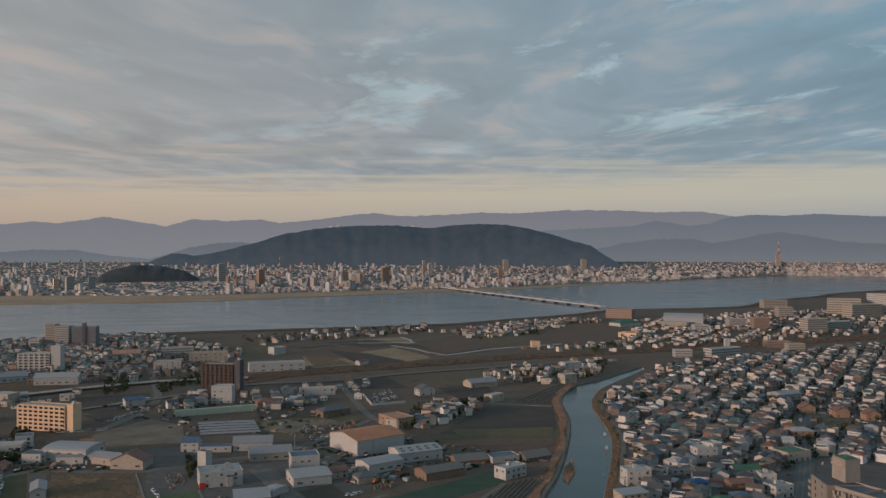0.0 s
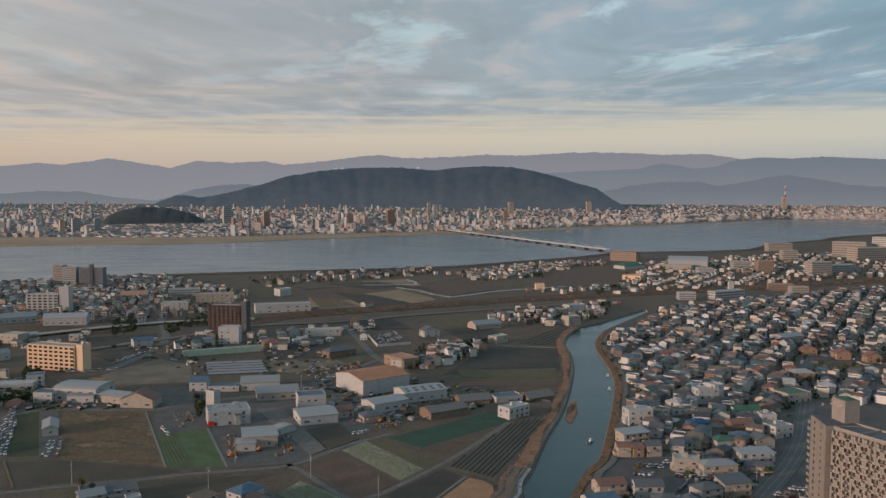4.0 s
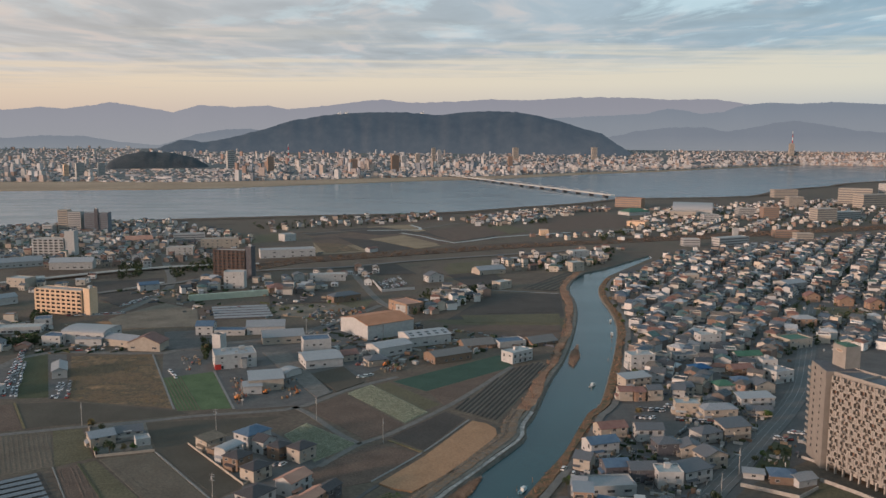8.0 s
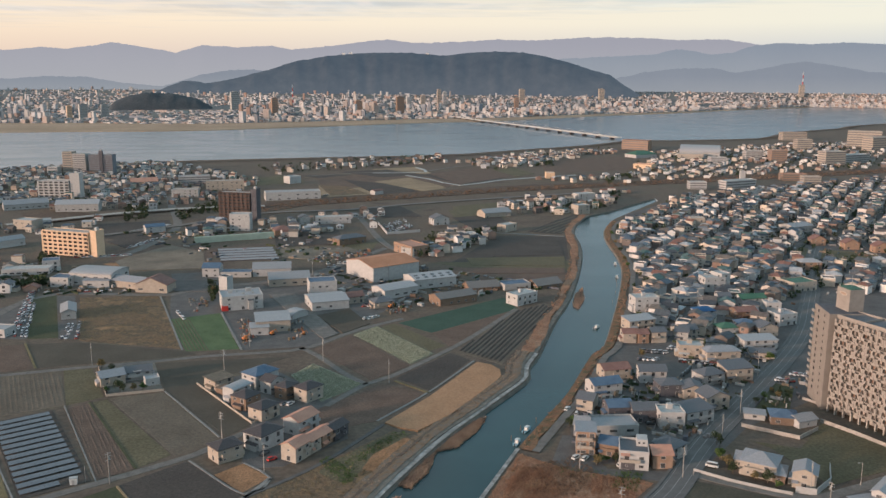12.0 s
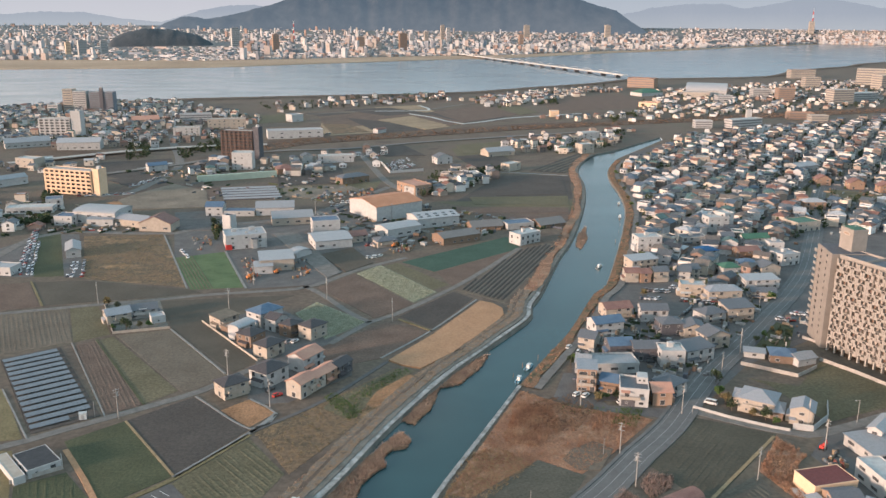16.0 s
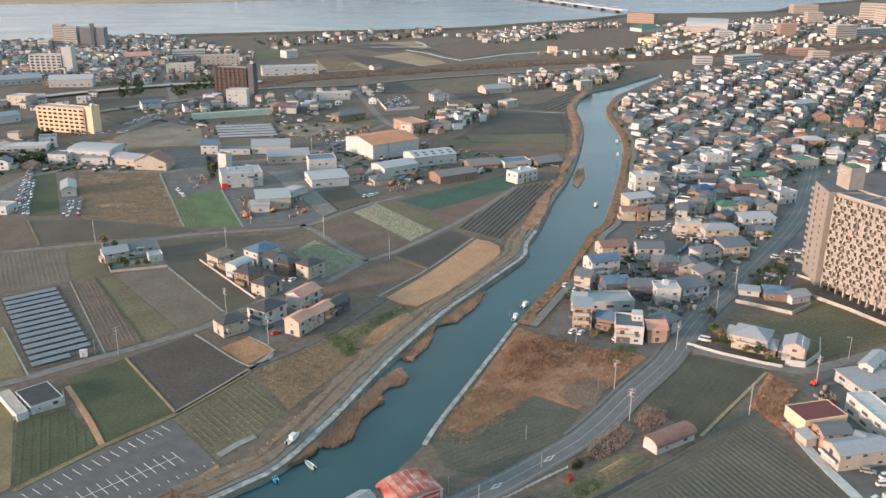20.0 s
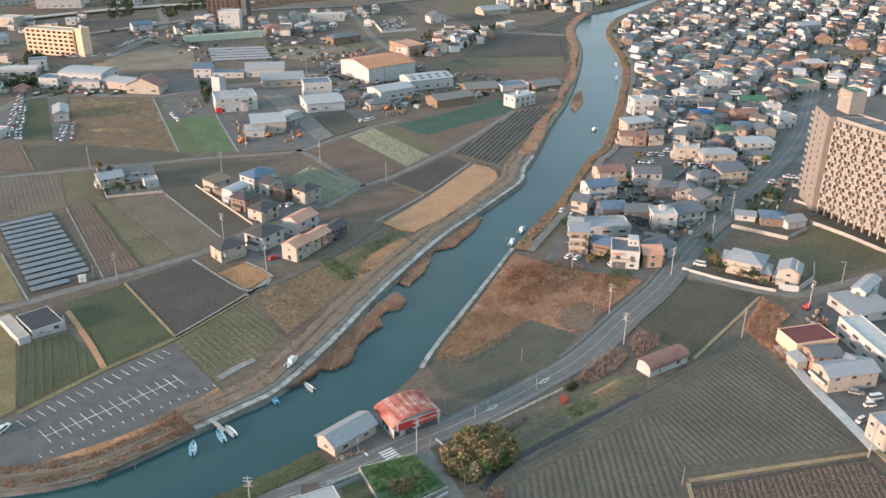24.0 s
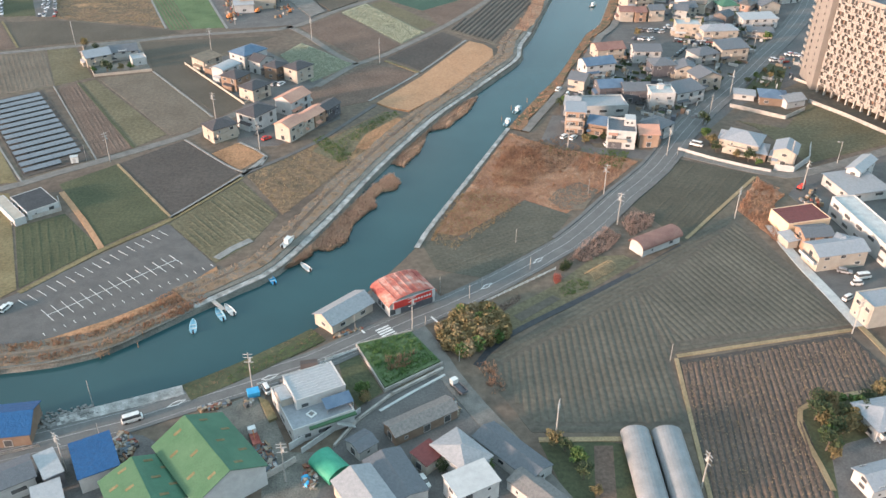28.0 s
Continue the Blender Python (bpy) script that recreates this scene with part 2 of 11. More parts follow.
surface("earth", [(0.081, 0.062, 0.049), (0.12, 0.092, 0.071), (0.099, 0.085, 0.063)], 0.03, 0.95, 0.4, 1.5, speck=0.3)
surface("town_ground", [(0.073, 0.069, 0.068), (0.12, 0.113, 0.109)], 0.06, 0.95, 0.2, 2, speck=0.2)
surface("soil_dark", [(0.056, 0.048, 0.043), (0.074, 0.064, 0.056)], 0.06, 0.95, 0.6, 3, speck=0.3)
surface("soil_brown", [(0.098, 0.068, 0.053), (0.138, 0.097, 0.075)], 0.08, 0.95, 0.6, 3, speck=0.35)
surface("soil_grey", [(0.11, 0.088, 0.067), (0.148, 0.12, 0.092)], 0.06, 0.95, 0.6, 3, speck=0.25)
surface("grass_dark", [(0.050, 0.056, 0.030), (0.070, 0.076, 0.042)], 0.08, 0.95, 0.5, 4, speck=0.35)
surface("grass_green", [(0.062, 0.098, 0.045), (0.10, 0.14, 0.068)], 0.1, 0.95, 0.5, 4, speck=0.35)
surface("grass_olive", [(0.092, 0.081, 0.048), (0.128, 0.11, 0.069)], 0.06, 0.95, 0.5, 4, speck=0.35)
surface("stubble", [(0.124, 0.099, 0.051), (0.181, 0.149, 0.082)], 0.08, 0.95, 0.5, 4, speck=0.3)
surface("tan_crop", [(0.30, 0.172, 0.098), (0.365, 0.214, 0.124)], 0.08, 0.95, 0.5, 5, speck=0.2)
surface("dry_grass", [(0.191, 0.106, 0.057), (0.276, 0.154, 0.084), (0.344, 0.185, 0.101)], 0.09, 0.95, 0.7, 4, speck=0.4)
surface("red_scrub", [(0.182, 0.096, 0.061), (0.26, 0.141, 0.088), (0.329, 0.21, 0.139)], 0.10, 0.95, 0.7, 4, speck=0.4)
surface("tan_field", [(0.2, 0.148, 0.096), (0.3, 0.222, 0.142)], 0.03, 0.95, 0.5, 2, speck=0.3)
surface("brush", [(0.115, 0.078, 0.056), (0.185, 0.122, 0.084)], 0.03, 0.95, speck=0.35)
surface("field_dusk", [(0.058, 0.053, 0.039), (0.080, 0.073, 0.054)], 0.07, 0.95, 0.4, 3, speck=0.25)
surface("bank_mix", [(0.085, 0.072, 0.055), (0.19, 0.125, 0.078), (0.135, 0.122, 0.105), (0.25, 0.16, 0.10)], 0.33, 0.95, 0.6, 3, speck=0.35)
surface("screen_green", [(0.33, 0.39, 0.32), (0.42, 0.48, 0.40)], 0.2, 0.7, speck=0.1)
surface("sandy", [(0.125, 0.104, 0.082), (0.21, 0.172, 0.132)], 0.05, 0.95, 0.4, 3, speck=0.25)
surface("levee", [(0.07, 0.047, 0.036), (0.115, 0.08, 0.056)], 0.02, 0.95, 0.4, 1, speck=0.4)
surface("far_ground", [(0.10, 0.10, 0.10), (0.16, 0.155, 0.15), (0.12, 0.13, 0.11)], 0.01, 0.95, speck=0.3)
surface("foreshore", [(0.26, 0.182, 0.122), (0.38, 0.272, 0.186)], 0.006, 0.95, speck=0.2)
surface("glass_dark", [(0.035, 0.04, 0.045), (0.11, 0.11, 0.11)], 0.35, 0.12, speck=0.1, spec=0.6)
surface("roof_slate", [(0.085, 0.093, 0.105), (0.115, 0.123, 0.135)], 1.6, 0.55, 0.5, 4, speck=0.2)
surface("roof_blue", [(0.06, 0.10, 0.16), (0.09, 0.14, 0.20)], 0.4, 0.55, 0.4, 4, speck=0.15)
surface("roof_tile_grey", [(0.2, 0.215, 0.235), (0.26, 0.275, 0.295)], 1.6, 0.55, 0.5, 4, speck=0.2)
surface("roof_grey", [(0.112, 0.107, 0.104), (0.15, 0.142, 0.135), (0.182, 0.168, 0.158)], 1.6, 0.6, 0.4, 3, speck=0.25)
surface("roof_red", [(0.10, 0.027, 0.027), (0.145, 0.042, 0.038)], 1.2, 0.6, 0.4, 4, speck=0.2)
surface("roof_rust", [(0.16, 0.085, 0.072), (0.22, 0.125, 0.105)], 0.3, 0.75, 0.4, 4, speck=0.25)
surface("roof_orange", [(0.36, 0.19, 0.14), (0.45, 0.25, 0.18)], 0.15, 0.75, 0.2, 4, speck=0.12)
surface("roof_white", [(0.261, 0.27, 0.279), (0.324, 0.331, 0.34)], 1.2, 0.6, 0.2, 3, speck=0.12)
surface("roof_metal", [(0.2, 0.207, 0.218), (0.235, 0.241, 0.251), (0.27, 0.275, 0.283)], 1.4, 0.5, 0.2, 3, speck=0.15)
surface("roof_green", [(0.035, 0.10, 0.06), (0.055, 0.135, 0.085)], 0.2, 0.55, 0.2, 3, speck=0.15)
surface("roof_olive", [(0.041, 0.1, 0.05), (0.06, 0.123, 0.066)], 0.2, 0.55, 0.2, 3, speck=0.15)
surface("tarp_blue", [(0.01, 0.058, 0.15), (0.013, 0.078, 0.195)], 1.2, 0.5, 0.6, 1.5, speck=0.15)
surface("canvas_green", [(0.03, 0.20, 0.13), (0.045, 0.26, 0.17)], 0.8, 0.5, 0.3, 2, speck=0.12)
surface("rubble", [(0.10, 0.10, 0.098), (0.20, 0.198, 0.19)], 0.8, 0.95, 0.5, 4, speck=0.35)
surface("mud", [(0.066, 0.056, 0.043), (0.088, 0.075, 0.058)], 0.05, 0.9, 0.4, 3, speck=0.2)
surface("leaf_dark", [(0.025, 0.040, 0.018), (0.05, 0.065, 0.028)], 0.4, 0.8, speck=0.4)
surface("leaf_brown", [(0.124, 0.102, 0.046), (0.192, 0.146, 0.074)], 0.4, 0.85, speck=0.4)
surface("bark", [(0.07, 0.055, 0.045), (0.12, 0.10, 0.08)], 1, 0.9, speck=0.3)
surface("forest", [(0.022, 0.030, 0.022), (0.040, 0.048, 0.032)], 0.03, 1.0, 0.6, 0.3, speck=0.4)
# hills and ridges whose distance haze is emission in the material
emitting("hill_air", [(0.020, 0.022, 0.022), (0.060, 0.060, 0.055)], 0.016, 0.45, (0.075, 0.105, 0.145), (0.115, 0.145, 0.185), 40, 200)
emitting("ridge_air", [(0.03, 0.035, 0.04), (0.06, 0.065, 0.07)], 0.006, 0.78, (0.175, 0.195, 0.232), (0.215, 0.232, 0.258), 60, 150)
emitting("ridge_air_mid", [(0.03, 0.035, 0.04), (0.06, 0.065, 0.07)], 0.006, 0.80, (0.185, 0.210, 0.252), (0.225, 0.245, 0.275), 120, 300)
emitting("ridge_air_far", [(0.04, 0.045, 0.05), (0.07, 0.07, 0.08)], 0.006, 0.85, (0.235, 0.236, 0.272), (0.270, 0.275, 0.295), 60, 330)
water_material("canal_water", (0.018, 0.050, 0.055), 0.14, 0.15, 0.8)
water_material("river_water", (0.11, 0.14, 0.155), 0.16, 0.045, 0.12)
surface("car_paint", WHITE1, 2.0, 0.3, palette=[(0.62, 0.62, 0.63), (0.58, 0.59, 0.61), (0.10, 0.10, 0.11), (0.40, 0.42, 0.44), (0.62, 0.62, 0.63), (0.06, 0.07, 0.10), (0.28, 0.29, 0.31), (0.30, 0.05, 0.04)], speck=0.04, spec=0.5)
surface("tyre", [(0.02, 0.02, 0.02), (0.03, 0.03, 0.03)], 2, 0.9)
surface("boat_blue", [(0.212, 0.391, 0.476), (0.306, 0.476, 0.552)], 1.2, 0.5, speck=0.1)
surface("boat_bright", [(0.03, 0.25, 0.48), (0.05, 0.33, 0.55)], 1.2, 0.45, speck=0.1)
surface("boat_white", [(0.473, 0.482, 0.473), (0.585, 0.585, 0.568)], 1.2, 0.45, speck=0.1)
surface("timber", [(0.16, 0.10, 0.06), (0.26, 0.17, 0.11)], 1.0, 0.85, 0.4, 5, speck=0.3)
surface("reed", [(0.28, 0.19, 0.145), (0.36, 0.25, 0.185), (0.42, 0.30, 0.22)], 0.15, 0.95, speck=0.35)
surface("weed", [(0.205, 0.11, 0.07), (0.276, 0.152, 0.097), (0.339, 0.218, 0.143)], 0.12, 0.95, speck=0.35)
surface("straw", [(0.20, 0.148, 0.085), (0.29, 0.215, 0.128)], 0.2, 0.95, speck=0.3)
surface("shrub", [(0.04, 0.075, 0.022), (0.075, 0.12, 0.036), (0.10, 0.13, 0.05)], 0.5, 0.9, speck=0.4)
surface("cabbage", [(0.28, 0.30, 0.22), (0.44, 0.45, 0.36)], 0.3, 0.85, speck=0.3)
surface("solar_glass", [(0.098, 0.113, 0.130), (0.130, 0.145, 0.162)], 0.3, 0.2, speck=0.08, spec=0.6)
surface("pole_concrete", [(0.24, 0.23, 0.215), (0.32, 0.305, 0.285)], 0.6, 0.85, speck=0.1)
surface("rust_sheet", [(0.24, 0.055, 0.045), (0.36, 0.13, 0.10), (0.48, 0.33, 0.28)], 0.28, 0.8, 0.4, 3, speck=0.3)
surface("sign_red", [(0.40, 0.035, 0.03), (0.48, 0.05, 0.04)], 0.5, 0.6, speck=0.08)
surface("junk", WHITE1, 1.0, 0.8, palette=[(0.20, 0.10, 0.06), (0.28, 0.24, 0.19), (0.10, 0.10, 0.10), (0.36, 0.34, 0.32), (0.22, 0.08, 0.06), (0.12, 0.15, 0.18), (0.24, 0.18, 0.12)], island=True, speck=0.3)
surface("machine_orange", [(0.48, 0.16, 0.05), (0.56, 0.22, 0.08)], 1, 0.6, speck=0.15)


surface("roof_black", [(0.022, 0.024, 0.028), (0.04, 0.042, 0.046)], 0.5, 0.6, 0.2, 3, speck=0.2)
surface("kerb", [(0.16, 0.16, 0.152), (0.24, 0.235, 0.225)], 0.4, 0.9, 0.2, 4, speck=0.3)
surface("soil_ridge", [(0.078, 0.071, 0.056), (0.105, 0.095, 0.075)], 0.06, 0.95, 0.5, 3, speck=0.25)
surface("field_sage", [(0.068, 0.065, 0.050), (0.096, 0.090, 0.070)], 0.08, 0.95, 0.5, 3, speck=0.3)
surface("roof_umber", [(0.048, 0.043, 0.046), (0.068, 0.062, 0.064)], 1.6, 0.6, 0.5, 4, speck=0.2)
surface("soil_furrow", [(0.076, 0.066, 0.054), (0.1, 0.087, 0.07)], 0.06, 0.95, 0.4, 3, speck=0.25)
surface("ledge_stone", [(0.14, 0.137, 0.13), (0.25, 0.246, 0.235), (0.38, 0.375, 0.36)], 0.35, 0.9, 0.4, 3, speck=0.35)
surface("bush_pink", [(0.17, 0.125, 0.108), (0.24, 0.175, 0.15), (0.28, 0.21, 0.18)], 0.4, 0.95, speck=0.3)
surface("roof_terracotta", [(0.36, 0.165, 0.09), (0.44, 0.21, 0.12)], 0.12, 0.75, 0.2, 3, speck=0.12)
surface("plaster_slate", [(0.14, 0.155, 0.18), (0.18, 0.2, 0.23)], 0.4, 0.8, speck=0.1)
surface("lane_paint", [(0.26, 0.26, 0.255), (0.36, 0.36, 0.35)], 0.8, 0.8, speck=0.3)
surface("tower_curtain", [(0.26, 0.225, 0.20), (0.34, 0.30, 0.27)], 0.5, 0.6, speck=0.15)
surface("tower_brown", [(0.12, 0.075, 0.055), (0.18, 0.115, 0.085)], 0.5, 0.5, speck=0.15)
surface("bank_grass", [(0.066, 0.064, 0.036), (0.105, 0.085, 0.05), (0.20, 0.105, 0.062), (0.13, 0.095, 0.055)], 0.22, 0.95, 0.7, 4, speck=0.4)
surface("tower_glass", [(0.135, 0.122, 0.112), (0.22, 0.20, 0.184)], 0.5, 0.35, speck=0.2)
surface("plaster_umber", [(0.075, 0.052, 0.045), (0.105, 0.078, 0.068)], 0.4, 0.8, speck=0.1)
surface("fallow", [(0.078, 0.066, 0.046), (0.165, 0.108, 0.066), (0.105, 0.082, 0.055), (0.29, 0.178, 0.10)], 0.05, 0.95, 0.6, 3, speck=0.4)
surface("poly_sheet", [(0.17, 0.175, 0.18), (0.225, 0.23, 0.235)], 0.3, 0.45, 0.1, 3, speck=0.15)
# woods with distance haze put into the base colour as blue-grey
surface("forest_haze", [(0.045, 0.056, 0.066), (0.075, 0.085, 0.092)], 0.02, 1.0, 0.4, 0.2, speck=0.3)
surface("cabbage_field", [(0.12, 0.122, 0.085), (0.21, 0.22, 0.16)], 0.9, 0.95, 0.5, 3, speck=0.4)
surface("grass_deep", [(0.030, 0.064, 0.046), (0.046, 0.085, 0.062)], 0.08, 0.95, 0.5, 4, speck=0.3)
surface("garden_leaf", [(0.045, 0.098, 0.03), (0.08, 0.145, 0.045), (0.11, 0.165, 0.06)], 0.5, 0.9, speck=0.4)

# ---- tools for building ----
def mesh_of(name, verts, faces, mats, which=None, smooth=False):
    me = bpy.data.meshes.new(name)
    me.from_pydata(verts, [], faces)
    for m in mats if isinstance(mats, (list, tuple)) else [mats]:
        me.materials.append(MATS[m])
    if which is not None:
        me.polygons.foreach_set("material_index", which)
    if smooth:
        me.polygons.foreach_set("use_smooth", [True] * len(me.polygons))
    me.update()
    return me


def solid(name, verts, faces, mat, parent=None, label="", which=None, smooth=False):
    """One mesh object, under parent if there is one."""
    ob = new(name, mesh_of(name, verts, faces, mat, which, smooth))
    if parent:
        ob.parent = parent
    if label:
        ob["label"] = label
    return ob


def put(name, me, parent, m, label=""):
    """A piece that shares the mesh me."""
    ob = new(name, me)
    ob.parent = parent
    ob.matrix_basis = m
    if label:
        ob["label"] = label
    return ob


def holder(name, x, y, z, turn, label, category, group="", kind=""):
    ob = new(name)
    ob.empty_display_size = 0.5
    ob.matrix_basis = pose(x, y, z, 0, 0, math.degrees(turn))
    return tagged(ob, label, category, group, kind)


class Bag:
    """Gathers boxes, prisms and slabs for one mesh."""

    def __init__(self):
        self.v, self.f = [], []

    def add(self, verts, faces):
        k = len(self.v)
        self.v += [tuple(p) for p in verts]
        self.f += [tuple(i + k for i in q) for q in faces]
        return self

    def box(self, x0, x1, y0, y1, z0, z1):
        return self.add([(x0, y0, z0), (x1, y0, z0), (x1, y1, z0), (x0, y1, z0), (x0, y0, z1), (x1, y0, z1), (x1, y1, z1), (x0, y1, z1)],
                        [(3, 2, 1, 0), (4, 5, 6, 7), (0, 1, 5, 4), (1, 2, 6, 5), (2, 3, 7, 6), (3, 0, 4, 7)])

    def prism(self, poly, z0, z1):
        n = len(poly)
        return self.add([(p[0], p[1], z0) for p in poly] + [(p[0], p[1], z1) for p in poly],
                        [tuple(range(n - 1, -1, -1)), tuple(range(n, 2 * n))] + [(i, (i + 1) % n, n + (i + 1) % n, n + i) for i in range(n)])

    def tube(self, a, b, r0, r1, n=6):
        a, b = Vector(a), Vector(b)
        q = (b - a).to_track_quat("Z", "Y")
        ring = [q @ Vector((math.cos(2 * math.pi * i / n), math.sin(2 * math.pi * i / n), 0)) for i in range(n)]
        return self.add([a + r0 * c for c in ring] + [b + r1 * c for c in ring],
                        [tuple(range(n - 1, -1, -1)), tuple(range(n, 2 * n))] + [(i, (i + 1) % n, n + (i + 1) % n, n + i) for i in range(n)])

    def slab(self, quad, t):
        """A roof plane with thickness: four corners, thickened downwards."""
        return self.add(list(quad) + [(p[0], p[1], p[2] - t) for p in quad], [(0, 1, 2, 3), (7, 6, 5, 4), (0, 4, 5, 1), (1, 5, 6, 2), (2, 6, 7, 3), (3, 7, 4, 0)])

    def ob(self, name, mat, parent=None, label=""):
        return solid(name, self.v, self.f, mat, parent, label)

    def me(self, name, mat):
        return mesh_of(name, self.v, self.f, mat)


def area2(poly):
    return sum(poly[i][0] * poly[(i + 1) % len(poly)][1] - poly[(i + 1) % len(poly)][0] * poly[i][1] for i in range(len(poly)))


def inside(x, y, poly):
    hit, j = False, len(poly) - 1
    for i in range(len(poly)):
        (x0, y0), (x1, y1) = poly[i], poly[j]
        if (y0 > y) != (y1 > y) and x < (x1 - x0) * (y - y0) / (y1 - y0) + x0:
            hit = not hit
        j = i
    return hit


LAYER = [0]


def plot(name, poly, mat, z=0.06, label="", category="field", kind="structure"):
    """A piece of land: a thin slab with sides down into the ground."""
    poly = poly if area2(poly) > 0 else poly[::-1]
    LAYER[0] += 1
    z += 0.004 * (LAYER[0] % 9)
    n = len(poly)
    v = [(p[0], p[1], -0.3) for p in poly] + [(p[0], p[1], z) for p in poly]
    f = [tuple(i + n for i in t) for t in geometry.tessellate_polygon([[Vector((p[0], p[1], 0)) for p in poly]])]
    f = [t if (Vector(v[t[1]]) - Vector(v[t[0]])).cross(Vector(v[t[2]]) - Vector(v[t[0]])).z > 0 else t[::-1] for t in f]
    f += [(i, (i + 1) % n, n + (i + 1) % n, n + i) for i in range(n)]
    ob = solid(name, v, f, mat)
    return tagged(ob, label or name.replace("_", " "), category, "", kind)


def side_points(line, off):
    """A line moved sideways (to its left for plus)."""
    out = []
    for i, p in enumerate(line):
        a, b = Vector(line[max(0, i - 1)]), Vector(line[min(len(line) - 1, i + 1)])
        d = (b - a).normalized()
        out.append((p[0] - d.y * off, p[1] + d.x * off))
    return out


def smooth_line(line, step=6.0):
    """The line through the points, rounded (Catmull-Rom)."""
    pts = [Vector(p) for p in line]
    pts = [2 * pts[0] - pts[1]] + pts + [2 * pts[-1] - pts[-2]]
    out = []
    for i in range(1, len(pts) - 2):
        a, b, c, d = pts[i - 1:i + 3]
        n = max(1, int((c - b).length / step))
        for k in range(n):
            t = k / n
            out.append(tuple(0.5 * (2 * b + (c - a) * t + (2 * a - 5 * b + 4 * c - d) * t * t + (3 * b - a - 3 * c + d) * t ** 3)))
    return out + [tuple(pts[-2])]


def strip(name, line, o0, o1, mat, z0, z1=None, label="", category="road", kind="structure", parent=None, ragged=0.0):
    """A ribbon along a line between two sideways offsets, with sides reaching into the ground; z0 at o0, z1 at o1."""
    z1 = z0 if z1 is None else z1
    L, R = side_points(line, o1), side_points(line, o0)
    if ragged:
        rng = random.Random(len(line) + int(10 * o1))
        for pts, off in ((L, o1), (R, o0)):
            if abs(off) < 1.0:
                continue
            wave = [rng.uniform(-ragged, ragged) for _ in range(len(pts) + 3)]
            for i, (x, y) in enumerate(pts):
                k = (0.6 * sum(wave[i // 2:i // 2 + 3]) + 0.3 * wave[-1 - i]) / off
                pts[i] = (x + (x - line[i][0]) * k, y + (y - line[i][1]) * k)
    v, f = [], []
    for (lx, ly), (rx, ry) in zip(L, R):
        v += [(rx, ry, z0), (lx, ly, z1), (rx, ry, z0 - 0.5), (lx, ly, z1 - 0.5)]
    for i in range(len(line) - 1):
        a, b = 4 * i, 4 * i + 4
        f += [(a, b, b + 1, a + 1), (a + 2, b + 2, b, a), (a + 1, b + 1, b + 3, a + 3)]
    ob = solid(name, v, f, mat, parent)
    return ob if parent else tagged(ob, label or name, category, "", kind)


# ---- plan: canal, river ----
CANAL_L = [(-124.4, 154.8), (-109.7, 158.5), (-96.9, 161.3), (-84.7, 166.8), (-78.0, 173.0), (-67.5, 183.5), (-57.4, 193.2), (-48.0, 203.0), (-36.5, 229.6), (-23.2, 266.7), (-3.4, 311.0), (13.2, 341.0), (32.6, 376.0), (35.0, 386.5), (36.0, 397.0), (42.2, 415.0), (57.9, 478.2), (70.3, 519.6), (83.8, 578.0), (98.0, 654.4), (104.7, 712.3), (107.0, 766.1), (116.4, 812.1), (134.9, 864.2), (160.7, 893.5), (194.7, 943.2), (232.7, 998.7)]
CANAL_R = [(-111.9, 130.7), (-99.7, 136.4), (-87.8, 141.7), (-77.4, 145.2), (-62.2, 152.3), (-54.1, 158.0), (-41.9, 167.6), (-34.3, 175.2), (-27.6, 181.4), (-21.7, 191.9), (-15.4, 203.2), (-9.0, 215.5), (-4.5, 229.4), (10.6, 268.5), (23.4, 302.1), (38.2, 335.2), (50.6, 362.9), (69.3, 416.0), (78.0, 430.8), (95.9, 498.1), (111.6, 562.9), (122.1, 615.4), (127.1, 666.5), (129.9, 731.5), (137.4, 782.3), (152.0, 830.4), (162.0, 852.8), (194.0, 909.9), (230.5, 975.1)]
CL, CR = smooth_line(CANAL_L, 5), smooth_line(CANAL_R, 5)
CANAL = CL + CR[::-1]
NEAR_SHORE = [(-2600.0, 1080.0), (-669.5, 1267.3), (-538.0, 1364.5), (-262.5, 1470.7), (-91.9, 1519.4), (9.6, 1568.8), (121.6, 1673.9), (247.4, 1778.6), (377.7, 1931.7), (471.6, 1952.3), (692.9, 2031.4), (867.6, 2277.7), (1071.5, 2469.3), (1475.9, 2845.1), (3600.0, 4200.0)]
FAR_SHORE = [(-2600.0, 1700.0), (-1103.0, 2109.7), (-712.9, 2205.7), (-422.8, 2416.5), (-65.3, 2706.6), (138.0, 2820.5), (564.2, 3272.3), (844.4, 3497.8), (1381.5, 4052.5), (1922.4, 4501.2), (2088.8, 4411.5), (3300.0, 5000.0)]
NS, FS = smooth_line(NEAR_SHORE, 60), smooth_line(FAR_SHORE, 60)
RIVER = NS + FS[::-1]


